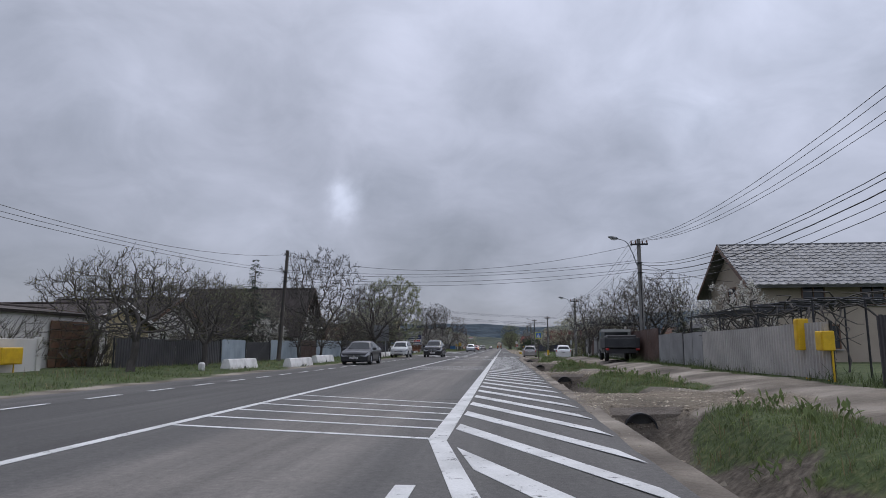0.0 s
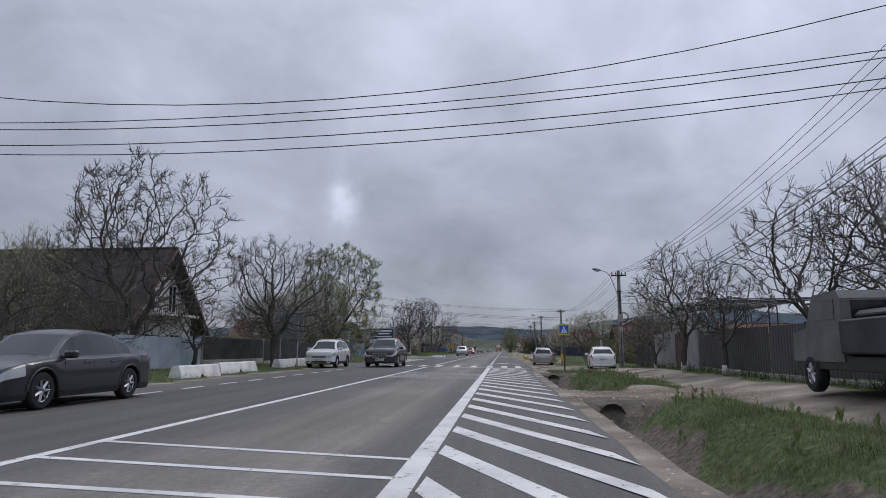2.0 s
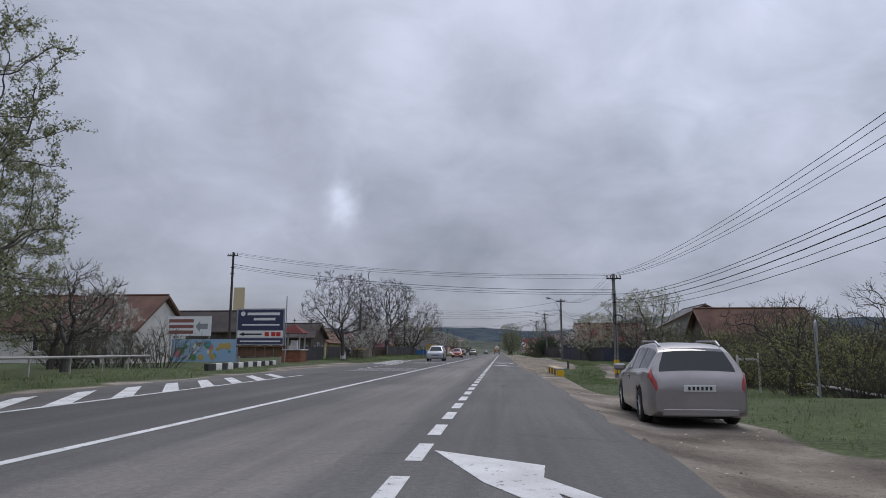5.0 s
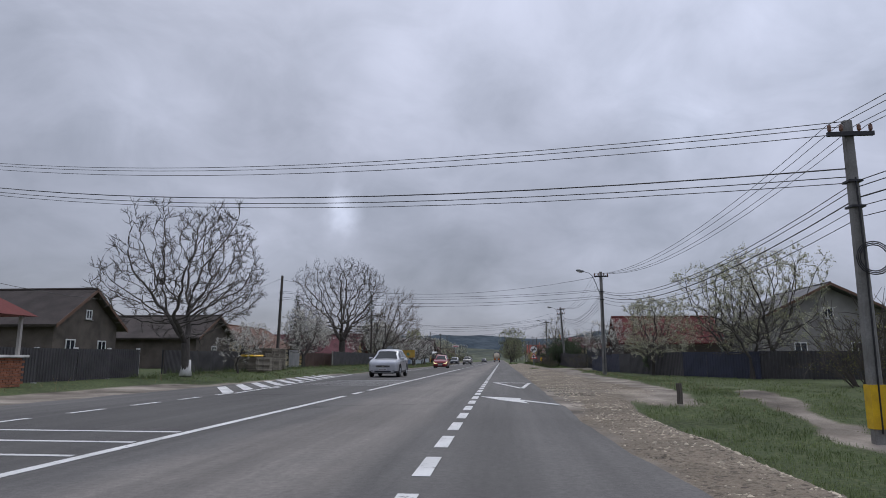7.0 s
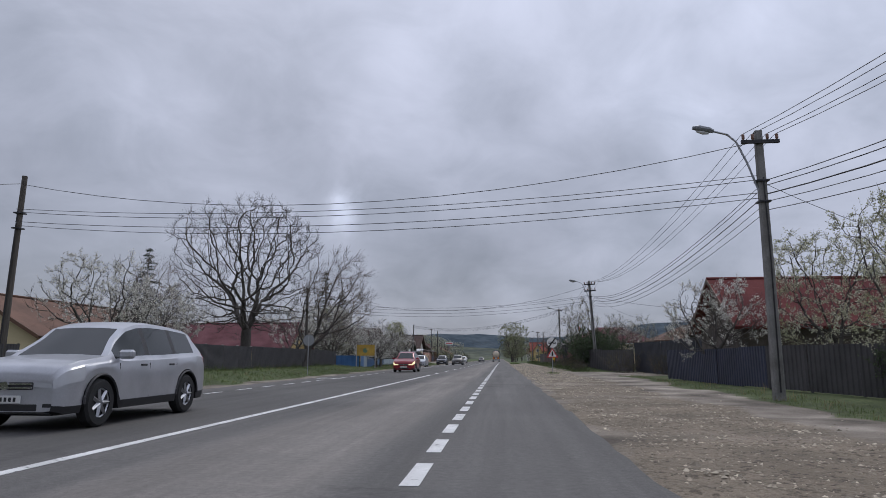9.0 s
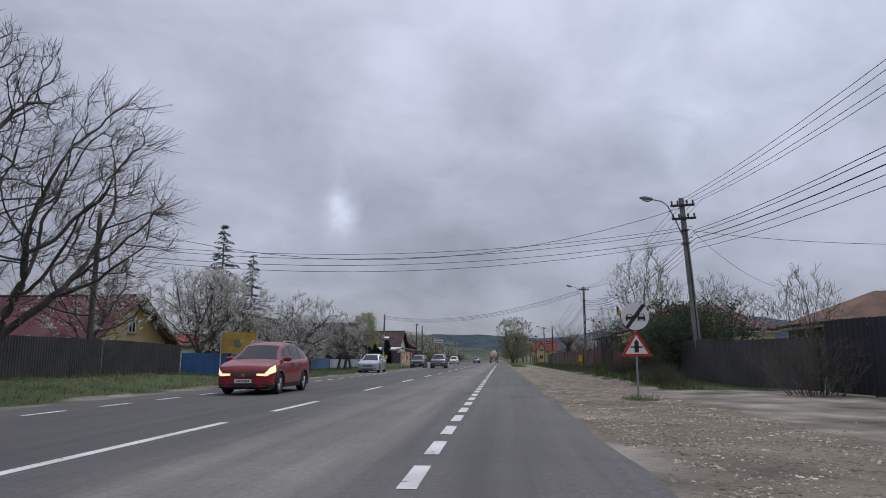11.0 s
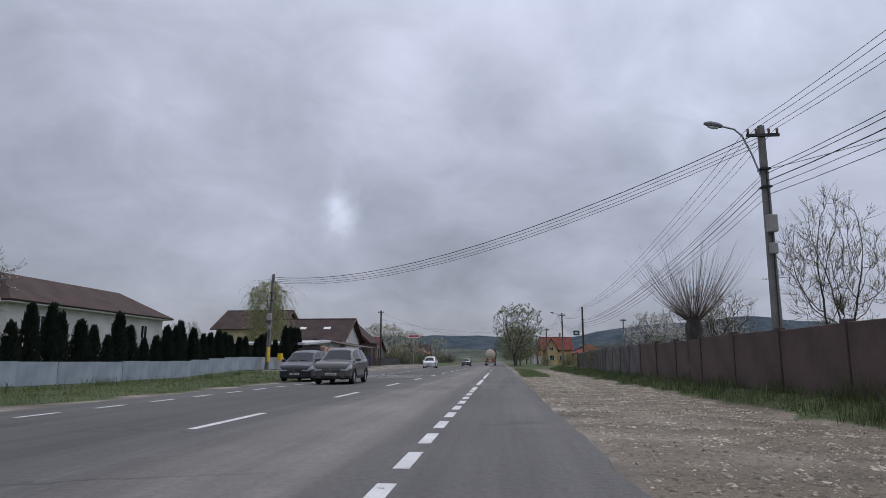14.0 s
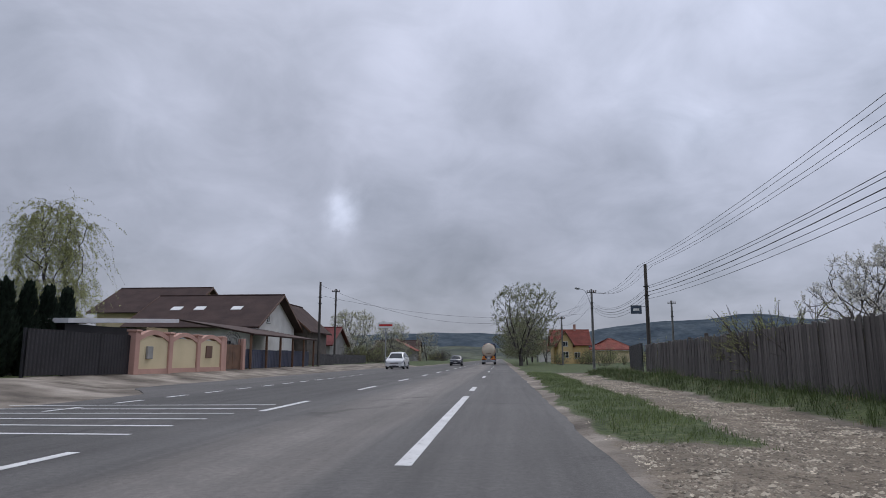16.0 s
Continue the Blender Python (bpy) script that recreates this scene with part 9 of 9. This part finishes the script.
def scatter_grass(name, label, areas, seed, hmin, hmax, mat, per_blade=0.03):
    """Tufts of bent blades over strips of the verge."""
    rng = np.random.default_rng(seed)
    V, F = [], []
    n0 = 0
    for x0, x1, y0, y1, dens in areas:
        n = int((x1 - x0) * (y1 - y0) * dens)
        cx, cy = rng.uniform(x0, x1, n), rng.uniform(y0, y1, n)
        gv, gr_ = zones(cx, cy)
        keep = gr_ > 0.45
        cx, cy = cx[keep], cy[keep]
        cz = surface_z(cx, cy) - 0.01
        lush = np.clip(1.0 + 1.5 * wob(cx, cy, 0.9, 17.0), 0.35, 1.9)
        for a, b, c, tall in zip(cx, cy, cz, lush):
            for _ in range(4):
                ang, h = rng.uniform(0, 6.283), rng.uniform(hmin, hmax) * tall
                lean = rng.uniform(0.2, 1.3) * h
                ox, oy = a + rng.normal(0, 0.05), b + rng.normal(0, 0.05)
                dx, dy = math.cos(ang), math.sin(ang)
                w = per_blade * rng.uniform(0.5, 1.1)
                px, py = -dy * w / 2, dx * w / 2
                V += [(ox - px, oy - py, c), (ox + px, oy + py, c), (ox + dx * lean * 0.4 + px * 0.7, oy + dy * lean * 0.4 + py * 0.7, c + h * 0.65),
                      (ox + dx * lean * 0.4 - px * 0.7, oy + dy * lean * 0.4 - py * 0.7, c + h * 0.65), (ox + dx * lean, oy + dy * lean, c + h)]
                F += [(n0, n0 + 1, n0 + 2, n0 + 3), (n0 + 3, n0 + 2, n0 + 4)]
                n0 += 5
    me = bpy.data.meshes.new(name)
    me.from_pydata(V, [], F)
    me.materials.append(M[mat])
    return tagged(new(name, me), label, "grass", kind="stuff")


scatter_grass("grass", "lush green spring grass along the ditch and fences", [(2.8, 5.4, -2, 72, 120), (6.9, 8.2, 4, 72, 30), (2.4, 9, 82, 112, 12), (2.4, 11, 112, 131, 60), (5.6, 8.5, 126, 300, 22), (3.0, 4.9, 186.4, 189.6, 90), (1.8, 4.6, 258, 300, 60), (7, 14, 130, 150, 14)], 3, 0.03, 0.12, "grass", 0.012)
scatter_grass("grass", "short green verge grass before the gardens", [(-16, -11.2, -2, 74, 14), (-16, -12.5, 76, 112, 10), (-16.5, -10.8, 134, 265, 18)], 4, 0.04, 0.14, "grass", 0.018)
scatter_grass("grass", "tall rough grass along the foot of the walls", [(6.0, 7.4, 190, 300, 32), (7.0, 8.2, 4, 72, 14), (-16.6, -15.4, 134, 262, 14)], 14, 0.1, 0.32, "grass_rough", 0.016)
scatter_grass("grass", "pale dry grass left from winter", [(2.8, 5.4, -2, 72, 4), (5.6, 8.5, 126, 300, 2), (-16, -11.2, -2, 270, 1.2)], 5, 0.1, 0.24, "straw", 0.012)


def scatter_weeds(seed):
    """Broad-leaved weeds on the ditch bank."""
    rng, s = random.Random(seed), Soup()
    for _ in range(170):
        x, y = rng.uniform(2.9, 4.6), rng.uniform(-2, 71)
        if not any(a + 0.6 < y < b - 0.4 for a, b in DITCH):
            continue
        p = Vector((x, y, float(ground_z(x, y))))
        for k in range(9):
            d = rnd_dir(rng, 0.9)
            s.blade(p + Vector((rng.uniform(-.1, .1), rng.uniform(-.1, .1), rng.uniform(0, 0.2))), d, Vector((0, 0, 1)), rng.uniform(0.09, 0.2), rng.uniform(0.04, 0.08))
    return tagged(new("weeds", s.mesh("weeds", M["grass"])), "broad-leaved green weeds on the ditch bank", "weeds", kind="stuff")


scatter_weeds(8)


def scatter_stones(name, label, areas, seed, smin, smax, mat):
    """Low angular stones half sunk in the ground."""
    rng = np.random.default_rng(seed)
    base = np.array([(1, 0, 0), (0.35, 0.95, 0), (-0.8, 0.6, 0), (-0.8, -0.6, 0), (0.3, -0.95, 0), (0.1, 0.05, 0.75)])
    V, F, n0 = [], [], 0
    for x0, x1, y0, y1, dens in areas:
        n = int((x1 - x0) * (y1 - y0) * dens)
        cx, cy = rng.uniform(x0, x1, n), rng.uniform(y0, y1, n)
        gv, gr_ = zones(cx, cy)
        keep = (gr_ < 0.4) & (rng.uniform(0, 1, n) < gv * 1.1 + 0.22)
        cx, cy = cx[keep], cy[keep]
        n = len(cx)
        size = smin + (smax - smin) * rng.uniform(0, 1, n) ** 1.8
        ang, sy, sz = rng.uniform(0, 6.283, n), rng.uniform(0.55, 1.0, n), rng.uniform(0.4, 0.95, n)
        pts = np.repeat(base[None], n, 0) * (1 + rng.uniform(-0.2, 0.2, (n, 6, 1)))
        pts[:, 5, :2] += rng.uniform(-0.45, 0.45, (n, 2))
        px, py = pts[:, :, 0], pts[:, :, 1] * sy[:, None]
        c, d = (np.cos(ang) * size)[:, None], (np.sin(ang) * size)[:, None]
        out = np.stack([cx[:, None] + px * c - py * d, cy[:, None] + px * d + py * c, surface_z(cx, cy)[:, None] - 0.008 + pts[:, :, 2] * (size * sz)[:, None]], -1)
        V.append(out.reshape(-1, 3))
        tri = np.array([(k, (k + 1) % 5, 5) for k in range(5)])
        F.append((n0 + np.arange(n)[:, None, None] * 6 + tri[None]).reshape(-1, 3))
        n0 += n * 6
    me = bpy.data.meshes.new(name)
    me.from_pydata(np.concatenate(V).tolist(), [], np.concatenate(F).tolist())
    me.materials.append(mat)
    return tagged(new(name, me), label, "gravel", kind="stuff")


stone_mat = surf("gravel_stone", (0.46, 0.405, 0.315), (0.17, 0.14, 0.105), 0.9, scale=2, fine=40, var=0.1, bump=0, island=True, per_object=0.6)
scatter_stones("gravel", "loose pale gravel and pebbles on the verge", [(1.5, 6.2, 200, 245, 320), (1.6, 6.2, 245, 268, 530), (3.0, 6.6, 268, 300, 400), (1.6, 6.0, 104, 124, 150),
               (1.4, 6, 12.4, 17, 130), (1.4, 6, 27, 31.5, 130), (1.4, 6, 44, 49, 110), (1.35, 2.7, -2, 70, 60), (1.5, 6.5, 72, 124, 14)], 6, 0.012, 0.043, stone_mat)
scatter_stones("gravel", "fine grey-brown gravel trodden into the earth", [(1.6, 4.8, 124, 168, 170), (1.6, 4.9, 168, 200, 300), (4.8, 7.0, 124, 200, 25)], 16, 0.01, 0.04, stone_mat)
scatter_stones("gravel", "larger stones and litter along the fences", [(8.2, 9.3, 40, 75, 1.2), (5.8, 6.6, 195, 292, 1.5), (1.5, 2.1, 0, 262, 1.0)], 7, 0.04, 0.1, stone_mat)
